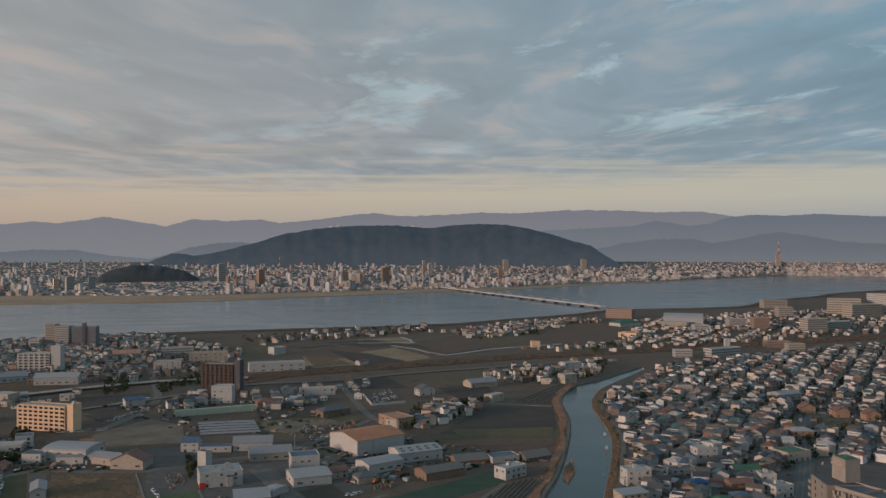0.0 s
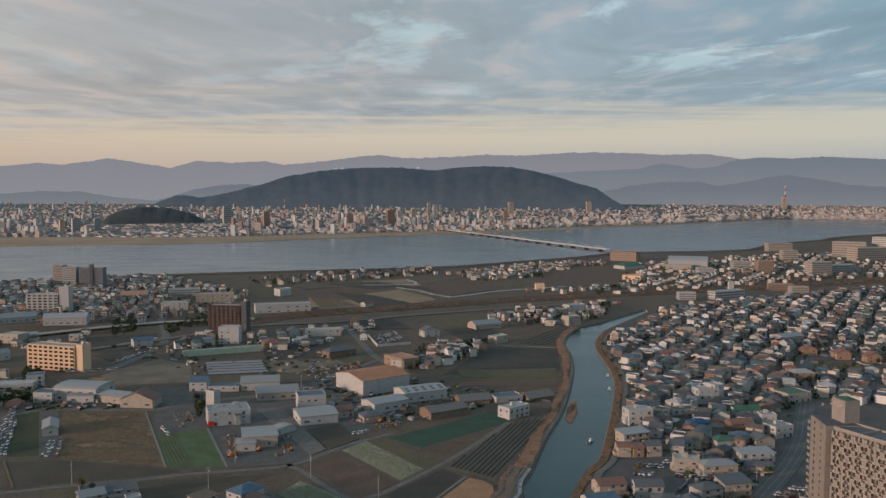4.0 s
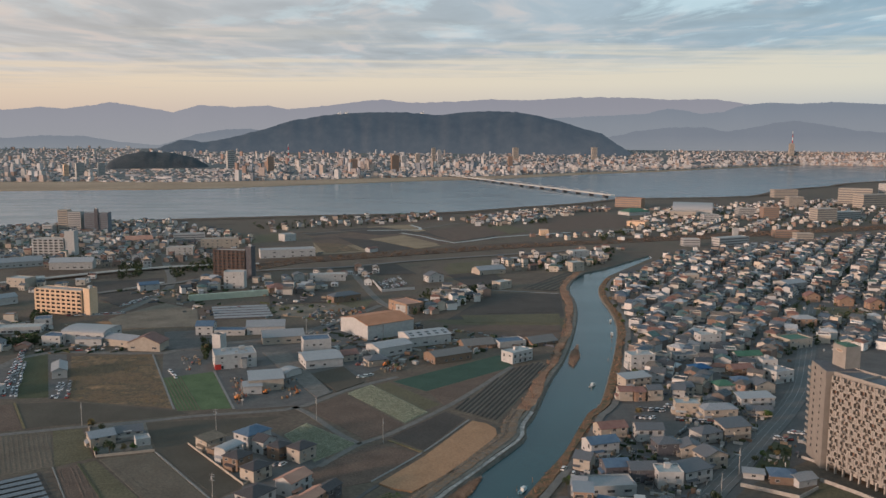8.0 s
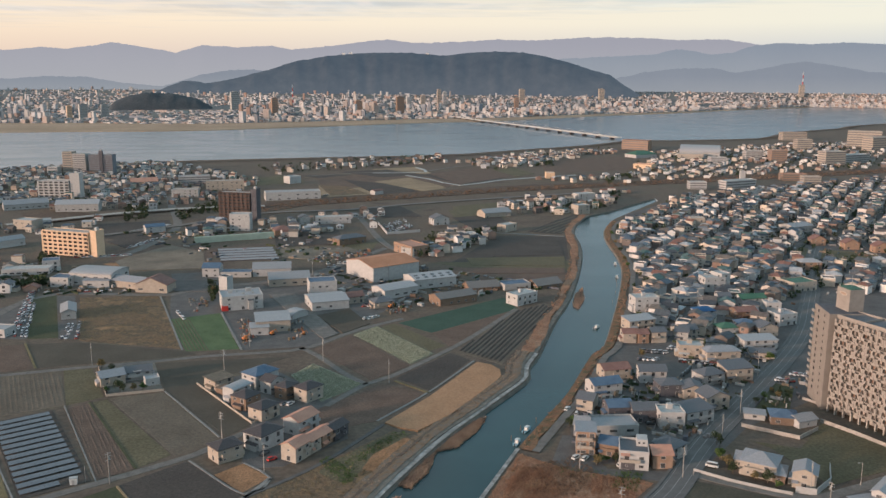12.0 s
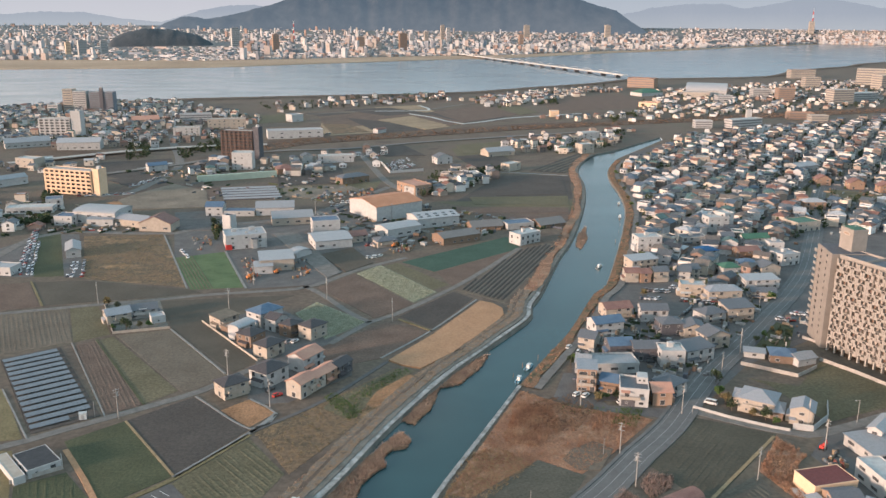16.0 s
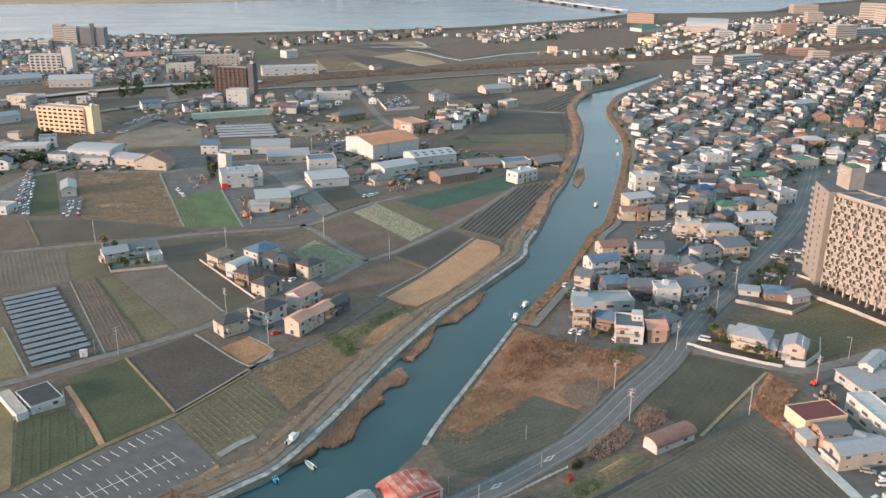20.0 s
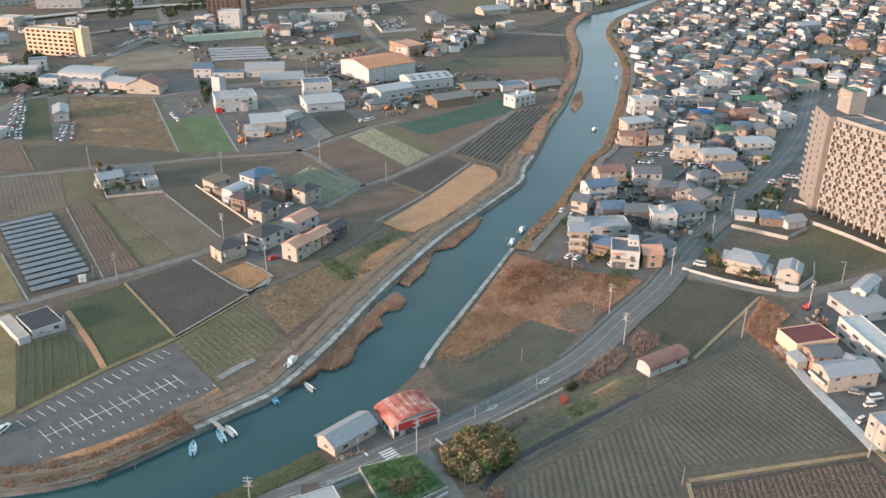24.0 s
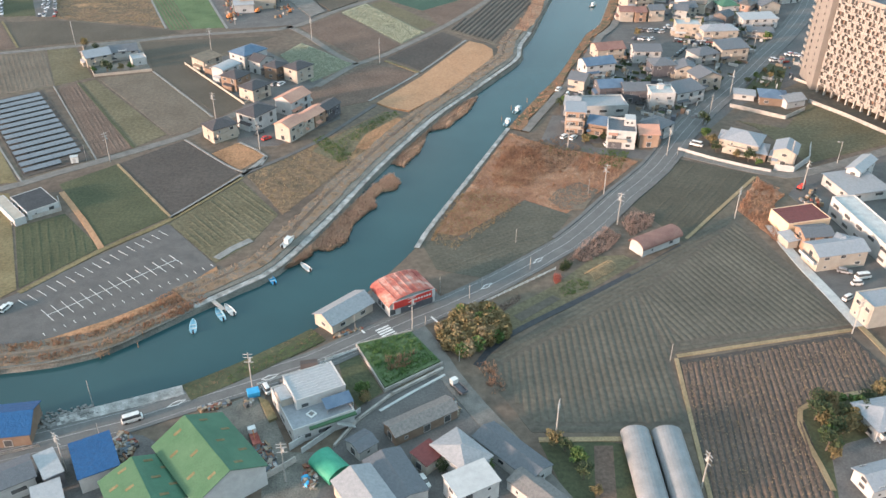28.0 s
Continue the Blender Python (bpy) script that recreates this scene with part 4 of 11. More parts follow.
def building(name, A, B, depth, h, roof="gable", wall="wall_mix", top="roof_mix", floors=2, label="", category="house", rise=None, cross=False, win="fblr", gap=3.2, base=0.9, o=0.5, kinds=("wide", "small", "wide", "tall"), group="", z=0.0):
    """A building whose visible front foot runs from A to B, and that is depth metres deep. cross: the ridge runs from front to back."""
    A, B = Vector(A), Vector(B)
    u = B - A
    if isinstance(depth, tuple):
        depth = max(3.0, abs((Vector(depth) - B).dot(Vector((-u.y, u.x)).normalized())))
    USED.append(((A.x + B.x) / 2 - u.y / u.length * depth / 2, (A.y + B.y) / 2 + u.x / u.length * depth / 2, 0.5 * max(u.length, depth) + 4))
    w, turn = u.length, math.atan2(u.y, u.x)
    c = (A + B) / 2 + Vector((-u.y, u.x)).normalized() * depth / 2
    NUM[0] += 1
    root = holder(name, c.x, c.y, z, turn, label or "two-storey house with a dark tiled roof", category, group)
    d = depth
    fw, fd = (d, w) if cross else (w, d)
    if rise is None:
        rise = 0.6 if roof == "flat" else 0.42 * fd / 2 if roof != "shed" else 1.0
    rb, wb, pb = roof_bag(roof, fw, fd, h, rise, o)
    turn_m = Matrix.Rotation(radians(90), 4, "Z") if cross else Matrix.Identity(4)
    for nm, bag, mt in (("wall", wb, wall), ("roof", rb, top), ("parapet", pb, wall)):
        if bag:
            bag.v = [tuple(turn_m @ Vector(p)) for p in bag.v]
            bag.ob(nm, mt, root)
    if category == "house" and floors > 1 and c.length < 560 and w > 5:
        house_details(root, w, d, h, wall, top, roof, NUM[0])
    if win and c.length > 260:
        gap = max(gap, 3.9)
    if win and c.length > 330:
        win = win.replace("b", "")
    if win and c.length > 700:
        win = win.replace("b", "").replace("r", "")
        gap = max(gap, 5.5 if c.length < 1100 else 12.0)
    if win and c.length > 1100 and floors > 2:
        fh = h / floors
        for nm, box in (("window_band", (-w / 2 + 0.8, w / 2 - 0.8, -d / 2 - 0.08, -d / 2 + 0.05)), ("window_band", (-w / 2 - 0.08, -w / 2 + 0.05, -d / 2 + 0.8, d / 2 - 0.8))):
            me = Bag().box(*box, 0.32 * fh, 0.72 * fh).me(nm, "city_glass")
            for k in range(floors):
                put(nm, me, root, pose(0, 0, k * fh))
    elif win:
        windows(root, w, d, floors, h / floors, win, gap, base, NUM[0], kinds)
    return root


# ---- apartment tower ----
def apartment_tower():
    P, u, n = Vector((157.0, 343.0)), Vector((0.44, -0.898)), Vector((0.898, 0.44))
    root = holder("apartment_tower", P.x, P.y, 0, math.atan2(u.y, u.x), "fourteen-storey beige apartment tower with staggered balconies", "apartment building")
    inv = Matrix.Rotation(-math.atan2(u.y, u.x), 2)

    def loc(x, y):
        return tuple(inv @ (Vector((x, y)) - P))

    L, D, FH, F = 62.0, 14.0, 2.88, 13
    top = 3.6 + F * FH + 0.6
    Bag().box(0, L, 1.4, D, 3.4, top).ob("wall", "tower_wall", root)
    pil = Bag()
    for i in range(17):
        pil.box(i * 3.875 - 0.3, i * 3.875 + 0.3, 0.4, 1.6, -0.3, 3.6)
    pil.box(0, L, 5, D, -0.3, 3.4)
    pil.ob("pilotis", "concrete", root, "grey concrete ground floor with dark bays")
    Bag().box(0.4, L - 0.4, 1.8, D - 0.4, top - 0.1, top + 0.08).ob("roof", "roof_slate", root)
    par = Bag()
    for box in ((-0.1, L, 1.3, 1.7), (-0.1, L, D - 0.4, D), (L - 0.4, L, 1.7, D - 0.4), (12, 12.4, 1.7, D - 0.4)):
        par.box(*box, top - 0.2, top + 0.9)
    par.ob("parapet", "tower_panel", root)
    N, P2 = 24, L / 24
    bal = Bag().box(0.06, 1.75, -0.15, -0.03, 0.0, 1.15).box(0.06, 0.18, -0.03, 1.42, 0.0, 1.15).box(1.63, 1.75, -0.03, 1.42, 0.0, 1.15).box(0.06, P2 - 0.02, -0.03, 1.42, -0.14, 0.0).box(0.06, 0.8, -0.12, -0.02, 1.15, 2.74).box(0.8, 0.92, -0.1, 1.42, 1.15, 2.74).box(1.75, P2 - 0.02, 0.06, 0.12, 0.75, 1.1).me("balcony", "tower_panel")
    panes = [Bag().box(0.3, P2 - 0.3, 1.32, 1.45, 0.05, 2.1).me("window", m) for m in ("tower_glass", "tower_glass", "tower_curtain", "tower_brown", "tower_curtain")]
    fin = Bag().box(-0.07, 0.07, 0.2, 1.45, 0, F * FH).me("fin", "tower_panel")
    rnd = random.Random(31)
    for b in range(N):
        put("fin", fin, root, pose(b * P2, 0, 3.6, 0, 0, 0))
        for k in range(F):
            m = Matrix.Translation((b * P2, 0, 3.7 + k * FH))
            if (b + k) % 2 if rnd.random() < 0.8 else b % 2:
                m = m @ Matrix.Translation((P2, 0, 0)) @ Matrix.Diagonal((-1, 1, 1, 1))
            put("balcony", bal, root, m)
            put("window", rnd.choice(panes), root, Matrix.Translation((b * P2, 0, 3.7 + k * FH)))
    # end block, turned a little away from the long one
    q = [loc(155.6, 345.2), loc(157.2, 363.5), loc(174.0, 362.0), loc(170.5, 345.5)]
    q = q if area2(q) > 0 else q[::-1]
    end = Bag().prism(q, -0.3, top + 0.4)
    end.ob("end_block", "tower_wall", root, "plain beige end wall with small windows")
    c = sum((Vector(p) for p in q), Vector((0, 0))) / 4
    Bag().prism([tuple(c + 0.95 * (Vector(p) - c)) for p in q], top + 0.38, top + 0.5).ob("end_roof", "plaster_dark", root, "dark flat roof")
    face = Vector(loc(157.2, 363.5)) - Vector(loc(155.6, 345.2))
    fa = math.atan2(face.y, face.x)
    small = Bag().box(-0.45, 0.45, -0.06, 0.1, 0, 1.0).me("small_window", "glass_dark")
    ledge = Bag().box(-2.6, 0.1, -0.75, 0.0, -0.1, 1.1).me("end_balcony", "tower_panel")
    o = Vector(loc(155.6, 345.2))
    for k in range(13):
        p = o + face * 0.30
        put("small_window", small, root, Matrix.Translation((p.x, p.y, 4.9 + k * FH)) @ Matrix.Rotation(fa + math.pi, 4, "Z"))
        p = o + face * 0.95
        put("end_balcony", ledge, root, Matrix.Translation((p.x, p.y, 3.8 + k * FH)) @ Matrix.Rotation(fa + math.pi, 4, "Z"))
        p = o + face * 0.72
        put("small_window", small, root, Matrix.Translation((p.x, p.y, 4.9 + k * FH)) @ Matrix.Rotation(fa + math.pi, 4, "Z") @ Matrix.Diagonal((1.6, 1, 1.3, 1)))
    # water tank tower on the roof
    t0 = [loc(163.4, 357.5), loc(164.8, 348.6), loc(171.9, 350.6), loc(170.4, 359.5)]
    t0 = t0 if area2(t0) > 0 else t0[::-1]
    Bag().prism(t0, top, top + 9.8).ob("tank_house", "tower_panel", root, "tall plain box for the lift and water tank")
    c = sum((Vector(p) for p in t0), Vector((0, 0))) / 4
    net = Bag()
    for i in range(4):
        a, b2 = (c + 0.93 * (Vector(t0[i]) - c)), (c + 0.93 * (Vector(t0[(i + 1) % 4]) - c))
        net.tube((*a, top + 9.8), (*a, top + 11.2), 0.06, 0.06).tube((*a, top + 11.2), (*b2, top + 11.2), 0.06, 0.06).tube((*a, top + 10.5), (*b2, top + 10.5), 0.05, 0.05)
    net.ob("roof_fence", "roof_green", root, "green safety fence")
    Bag().prism([tuple(c + 0.85 * (Vector(p) - c)) for p in t0], top + 9.8, top + 10.0).ob("tank_roof", "roof_green", root)
    Bag().tube((*c, top + 9.9), (*c, top + 15.5), 0.09, 0.04).ob("mast", "plaster_grey", root)
    a, b2 = Vector(loc(163.4, 357.5)), Vector(loc(164.8, 348.6))
    f2 = b2 - a
    oval = [(2.6 * math.cos(2 * math.pi * i / 24), 0.85 * math.sin(2 * math.pi * i / 24)) for i in range(24)]
    sign = Bag().prism(oval, 0, 0.12)
    s = sign.ob("sign", "plaster_cream", root, "oval cream sign with a plain orange band")
    mid = (a + b2) / 2
    s.matrix_basis = Matrix.Translation((mid.x, mid.y, top + 7.6)) @ Matrix.Rotation(math.atan2(f2.y, f2.x), 4, "Z") @ Matrix.Rotation(radians(90), 4, "X")
    bar = Bag().box(-1.7, 1.7, -0.3, 0.3, 0.12, 0.16).ob("band", "plaster_orange", s)
    # roof rails and pipe
    return root


apartment_tower()


def flat_block(name, A, B, depth, floors, fh, wall, label, balc=True, bays=None, roof="concrete", category="apartment building"):
    """A slab block with access balconies along its front."""
    root = building(name, A, B, depth, floors * fh, "flat", wall, roof, floors, label, category, win="blr", gap=4.0)
    w = (Vector(B) - Vector(A)).length
    bays = bays or int(w / 5)
    if balc and (Vector(A) + Vector(B)).length / 2 > 1100:
        p = Bag().box(-w / 2, w / 2, -1.3, -1.18, 0, 1.1).box(-w / 2, w / 2, -1.18, 0.0, -0.12, 0).me("balcony", wall)
        g = Bag().box(-w / 2 + 0.7, w / 2 - 0.7, -0.06, 0.05, 0.1, 2.0).me("window_band", "glass_dark")
        for k in range(floors):
            put("balcony", p, root, pose(0, -depth / 2, k * fh + 0.15))
            put("window_band", g, root, pose(0, -depth / 2, k * fh + 0.15))
    elif balc:
        p = Bag().box(-w / bays / 2 + 0.12, w / bays / 2 - 0.12, -1.3, -1.18, 0, 1.1).box(-w / bays / 2 + 0.12, w / bays / 2 - 0.12, -1.18, 0.0, -0.12, 0).box(-w / bays / 2 + 0.12, -w / bays / 2 + 0.12 + 0.3 * w / bays, -1.24, -1.12, 1.1, fh - 0.2).me("balcony", wall)
        g = Bag().box(-w / bays / 2 + 0.5, w / bays / 2 - 0.5, -0.06, 0.05, 0.1, 2.3).me("window", "glass_dark")
        fin = Bag().box(-0.1, 0.1, -1.3, 0, 0, floors * fh).me("fin", wall)
        for i in range(bays):
            x = (i + 0.5) / bays * w - w / 2
            put("fin", fin, root, pose(x - w / bays / 2, -depth / 2, 0))
            for k in range(floors):
                put("balcony", p, root, pose(x, -depth / 2, k * fh + 0.15))
                put("window", g, root, pose(x, -depth / 2, k * fh + 0.15))
    return root


flat_block("apartment_block", (-326.4, 653.9), (-284.6, 640.7), 12, 6, 3.1, "plaster_apricot", "six-storey cream apartment block lit by the low sun", bays=9)
flat_block("apartment_block", (-481.9, 964.5), (-446.0, 965.2), 14, 6, 3.2, "plaster_white", "white six-storey slab with long balconies", bays=6)
building("apartment_block", (-565.5, 1209.6), (-551.9, 1210.0), 16, 30.5, "flat", "plaster_beige", "concrete", 9, "slim brown stair end of the apartment block", "apartment building", win="f", gap=6)
flat_block("apartment_block", (-551.1, 1210.0), (-532.6, 1210.5), 14, 9, 3.1, "plaster_white", "nine-storey pale apartment block near the river", bays=5)
flat_block("apartment_block", (-527.8, 1210.6), (-494.1, 1211.5), 14, 9, 3.0, "plaster_slate", "nine-storey dark grey apartment block near the river", bays=7)
flat_block("apartment_block", (-232.8, 821.3), (-201.1, 815.4), 12, 9, 3.0, "plaster_umber", "dark brown nine-storey apartment block", bays=7)
building("apartment_block", (-207.0, 760.4), (-188.7, 760.8), 12, 15, "flat", "plaster_white", "pale_concrete", 5, "white five-storey block of flats", "apartment building")


def stair_tower(A, B, depth, h, wall, label):
    """A plain tower for stairs and lift, with a tank hut on it."""
    t = building("stair_tower", A, B, depth, h, "flat", wall, "concrete", 1, label, "tower", win="", rise=0.5)
    Bag().box(-1.2, 1.2, -1.2, 1.2, h, h + 2.2).ob("tank_hut", "plaster_white", t)


stair_tower((-283.6, 641.5), (-278.0, 639.7), 9, 20.6, "plaster_apricot", "cream stair tower at the end of the apartment block")
stair_tower((-200.4, 816.0), (-194.6, 814.9), 10, 31.0, "plaster_dark", "tall near-black stair tower beside the brown block")
stair_tower((-445.2, 966.0), (-434.2, 966.3), 12, 28.0, "plaster_white", "tall white stair tower beside the slab")
stair_tower((-512.5, 1209.0), (-507.5, 1209.2), 4, 32.5, "plaster_dark", "dark lift shaft of the grey block")


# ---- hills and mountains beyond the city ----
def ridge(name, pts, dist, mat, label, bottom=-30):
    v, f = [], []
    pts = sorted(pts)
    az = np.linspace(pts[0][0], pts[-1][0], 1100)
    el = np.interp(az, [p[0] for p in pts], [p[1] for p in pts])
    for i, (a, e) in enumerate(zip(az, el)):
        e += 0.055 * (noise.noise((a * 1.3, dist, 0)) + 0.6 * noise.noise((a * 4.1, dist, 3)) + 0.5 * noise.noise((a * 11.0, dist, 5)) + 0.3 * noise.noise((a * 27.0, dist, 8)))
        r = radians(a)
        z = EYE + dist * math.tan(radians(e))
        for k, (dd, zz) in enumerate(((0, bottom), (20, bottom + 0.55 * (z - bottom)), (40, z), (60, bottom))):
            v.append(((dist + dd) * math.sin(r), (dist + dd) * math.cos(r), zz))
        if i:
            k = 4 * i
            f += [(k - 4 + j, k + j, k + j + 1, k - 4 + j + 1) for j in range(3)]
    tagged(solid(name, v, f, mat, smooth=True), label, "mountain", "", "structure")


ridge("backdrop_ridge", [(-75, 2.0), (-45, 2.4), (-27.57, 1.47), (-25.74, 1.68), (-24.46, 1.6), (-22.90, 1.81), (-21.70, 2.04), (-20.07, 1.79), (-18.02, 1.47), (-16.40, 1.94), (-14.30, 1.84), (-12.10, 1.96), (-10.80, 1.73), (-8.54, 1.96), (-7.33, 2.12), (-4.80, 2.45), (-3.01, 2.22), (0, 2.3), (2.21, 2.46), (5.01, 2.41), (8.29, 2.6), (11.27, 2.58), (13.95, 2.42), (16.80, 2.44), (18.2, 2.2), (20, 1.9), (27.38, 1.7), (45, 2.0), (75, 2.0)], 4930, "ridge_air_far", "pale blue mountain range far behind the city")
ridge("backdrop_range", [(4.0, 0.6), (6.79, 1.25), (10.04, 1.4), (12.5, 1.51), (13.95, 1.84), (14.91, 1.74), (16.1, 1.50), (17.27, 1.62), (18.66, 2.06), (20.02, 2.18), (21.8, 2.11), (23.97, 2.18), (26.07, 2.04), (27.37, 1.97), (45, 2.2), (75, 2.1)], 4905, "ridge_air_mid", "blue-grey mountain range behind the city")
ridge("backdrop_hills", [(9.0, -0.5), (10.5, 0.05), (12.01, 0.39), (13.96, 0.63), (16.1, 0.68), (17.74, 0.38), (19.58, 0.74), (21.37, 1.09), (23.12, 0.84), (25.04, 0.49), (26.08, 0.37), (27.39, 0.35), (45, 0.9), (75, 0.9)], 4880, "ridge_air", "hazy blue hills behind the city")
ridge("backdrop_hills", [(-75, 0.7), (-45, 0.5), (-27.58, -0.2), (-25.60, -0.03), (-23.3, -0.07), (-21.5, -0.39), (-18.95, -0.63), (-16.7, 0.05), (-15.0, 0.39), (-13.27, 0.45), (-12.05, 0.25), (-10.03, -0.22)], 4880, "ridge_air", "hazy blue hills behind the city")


def hill(name, pts, d0, d1, mat, label, steps=(150, 16)):
    """A wooded hill as a real form: a ridge line seen over its length, falling to both sides."""
    pts = sorted(pts)
    v, f = [], []
    az = np.linspace(pts[0][0], pts[-1][0], steps[0])
    el = np.interp(az, [p[0] for p in pts], [p[1] for p in pts])
    el = np.convolve(np.pad(el, 2, mode="edge"), [0.1, 0.2, 0.4, 0.2, 0.1], "valid")
    dm = 0.5 * (d0 + d1)
    for i, (a, e) in enumerate(zip(az, el)):
        r = radians(a)
        for j in range(steps[1] + 1):
            s = j / steps[1]
            d = d0 + (d1 - d0) * s
            top = max(0.0, EYE + dm * math.tan(radians(e)))
            z = top * math.sin(math.pi * s) ** 0.9
            z += 0.16 * top * math.sin(math.pi * s) * math.sin(2 * math.pi * s) * noise.noise((a * 0.8, s * 2, 1))
            z += 0.9 * top * s * (1 - s) * (1 - 2 * s) * noise.noise((a * 1.9, s * 1.2, 5)) + min(top, 5) * 0.9 * noise.noise((a * 9, s * 14, 9)) * math.sin(math.pi * s)
            v.append((d * math.sin(r), d * math.cos(r), z - 2))
        if i:
            k, n = i * (steps[1] + 1), steps[1] + 1
            f += [(k - n + j, k + j, k + j + 1, k - n + j + 1) for j in range(steps[1])]
    return tagged(solid(name, v, f, mat, smooth=True), label, "hill", "", "structure")


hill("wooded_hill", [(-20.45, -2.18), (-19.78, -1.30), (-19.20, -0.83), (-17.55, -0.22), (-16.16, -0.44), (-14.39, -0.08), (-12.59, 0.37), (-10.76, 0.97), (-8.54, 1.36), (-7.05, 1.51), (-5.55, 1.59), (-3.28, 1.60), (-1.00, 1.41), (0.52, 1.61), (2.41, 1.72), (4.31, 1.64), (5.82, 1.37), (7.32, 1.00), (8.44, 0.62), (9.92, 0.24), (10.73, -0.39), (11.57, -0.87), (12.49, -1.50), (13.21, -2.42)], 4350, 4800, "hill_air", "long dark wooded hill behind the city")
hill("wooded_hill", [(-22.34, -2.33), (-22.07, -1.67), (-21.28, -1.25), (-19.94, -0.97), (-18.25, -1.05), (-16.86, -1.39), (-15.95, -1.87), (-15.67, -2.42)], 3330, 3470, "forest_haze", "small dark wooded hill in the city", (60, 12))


# ---- the city over the river ----
def heap(rng, spots, gable):
    """Many far buildings in two meshes: walls and roofs. spots: x, y, w, d, h, turn and, if not 0, the ground's height."""
    wv, wf, rv, rf = [], [], [], []
    for x, y, w, d, h, t, *rest in spots:
        g0 = rest[0] if rest else 0.0
        c, s = math.cos(t), math.sin(t)
        P = [(x + c * a - s * b, y + s * a + c * b) for a, b in ((-w / 2, -d / 2), (w / 2, -d / 2), (w / 2, d / 2), (-w / 2, d / 2))]
        k = len(wv)
        wv += [(*p, g0 - 0.5) for p in P] + [(*p, g0 + h) for p in P]
        wf += [(k + i, k + (i + 1) % 4, k + 4 + (i + 1) % 4, k + 4 + i) for i in range(4)]
        k = len(rv)
        if gable and h < 11:
            e = 0.3
            Q = [(x + c * a - s * b, y + s * a + c * b) for a, b in ((-w / 2 - e, -d / 2 - e), (w / 2 + e, -d / 2 - e), (w / 2 + e, d / 2 + e), (-w / 2 - e, d / 2 + e))]
            hip = rng.random() < 0.4
            r = w / 2 + e - hip * d / 2 * 0.8
            rz = h + 0.22 * d
            rv += [(*p, h - 0.1) for p in Q] + [(x - c * r, y - s * r, rz), (x + c * r, y + s * r, rz)]
            rf += [(k, k + 1, k + 5, k + 4), (k + 2, k + 3, k + 4, k + 5)] + ([(k + 1, k + 2, k + 5), (k + 3, k, k + 4)] if hip else [])
            if not hip:
                n = len(wv)
                wv += [(x - c * w / 2, y - s * w / 2, rz - 0.1), (x + c * w / 2, y + s * w / 2, rz - 0.1)]
                wf += [(n - 1, n - 4, n), (n - 3, n - 2, n + 1)]
        else:
            rv += [(*p, g0 + h) for p in P]
            rf.append((k, k + 1, k + 2, k + 3))
    return wv, wf, rv, rf


FAZ = sorted((math.degrees(math.atan2(x, y)), math.hypot(x, y)) for x, y in FS)
END, HORIZON = 4860.0, 9500.0


def plain(az, x):
    """Where the far plain lies: x from 0 at the shore to 1 at the foot of the mountains. The last kilometres are drawn together, on a gentle rise. Gives distance, height and scale."""
    s0 = min(4790.0, float(np.interp(az, [p[0] for p in FAZ], [p[1] for p in FAZ])) + float(np.interp(az, [-28, -23, -19, -10, 0, 8, 12, 20], [440, 400, 330, 280, 220, 170, 120, 60])))
    d = s0 + (END - s0) * x
    a = (END - s0) / (HORIZON - s0)
    D = s0 + (HORIZON - s0) * (a * x + (1 - a) * x * x)
    return d, EYE - d * EYE / D, d / D


def far_plain():
    v, f, n = [], [], 24
    azs = np.linspace(-44, 44, 120)
    for i, a in enumerate(azs):
        for j in range(n + 1):
            d, z, _ = plain(a, j / n)
            v.append((d * math.sin(radians(a)), d * math.cos(radians(a)), z + 0.05))
        if i:
            k, m = i * (n + 1), n + 1
            f += [(k - m + j, k + j, k + j + 1, k - m + j + 1) for j in range(n)]
    tagged(solid("far_plain", v, f, "far_ground"), "built-up plain beyond the river", "ground", "", "structure")


far_plain()


def far_city():
    """Low houses everywhere, mid-rise blocks in clusters, towers in the centre; thinner towards the mountains."""
    rng = random.Random(4)
    spots = []
    for i in range(15000):
        a = rng.uniform(-36, 36)
        x = rng.random() ** 1.25
        d, z, k = plain(a, x)
        if (abs(a + 18.6) < 3.9 and 3290 < d < 3510) or d > 4420 and -20 < a < 11.5 and z > 8:
            continue
        centre = math.exp(-((a + 6) / 13) ** 2) + 0.6 * math.exp(-((a + 25) / 5) ** 2)
        knot = noise.noise((a * 0.9, x * 5.0, 3.0)) + 0.5 * noise.noise((a * 2.7, x * 13.0, 7.0))
        if knot < -0.42 or rng.random() < 0.25 * x:
            continue
        q = rng.random() - 0.22 * max(0.0, knot) * (0.4 + centre)
        h = rng.uniform(3.0, 6.5) if q > 0.20 else rng.uniform(7, 13) if q > 0.055 - 0.02 * centre else rng.uniform(13, 20 + 22 * centre)
        if abs(a + 18.6) < 4.4 and d < 3510:
            h = rng.uniform(2.5, 4.5)
        w = rng.uniform(6, 12) if h < 7 else rng.uniform(9, 24) if h < 13 else rng.uniform(10, 20)
        if rng.random() < 0.03:
            w, h = rng.uniform(28, 55), rng.uniform(5, 9)
        spots.append((d * math.sin(radians(a)), d * math.cos(radians(a)), w * k, rng.uniform(7, 14) * k, h * k, radians(-15 + rng.choice((0, 90)) + 14 * noise.noise((a * 0.5, x * 2, 1)) + rng.uniform(-5, 5)), z))
    wv, wf, rv, rf = heap(rng, spots, False)
    c = new("far_city")
    tagged(c, "hazy dense city of pale blocks along the far bank", "city", "", "stuff")
    solid("blocks", wv, wf, "city_wall", c)
    solid("roofs", rv, rf, "city_roof", c)


far_city()


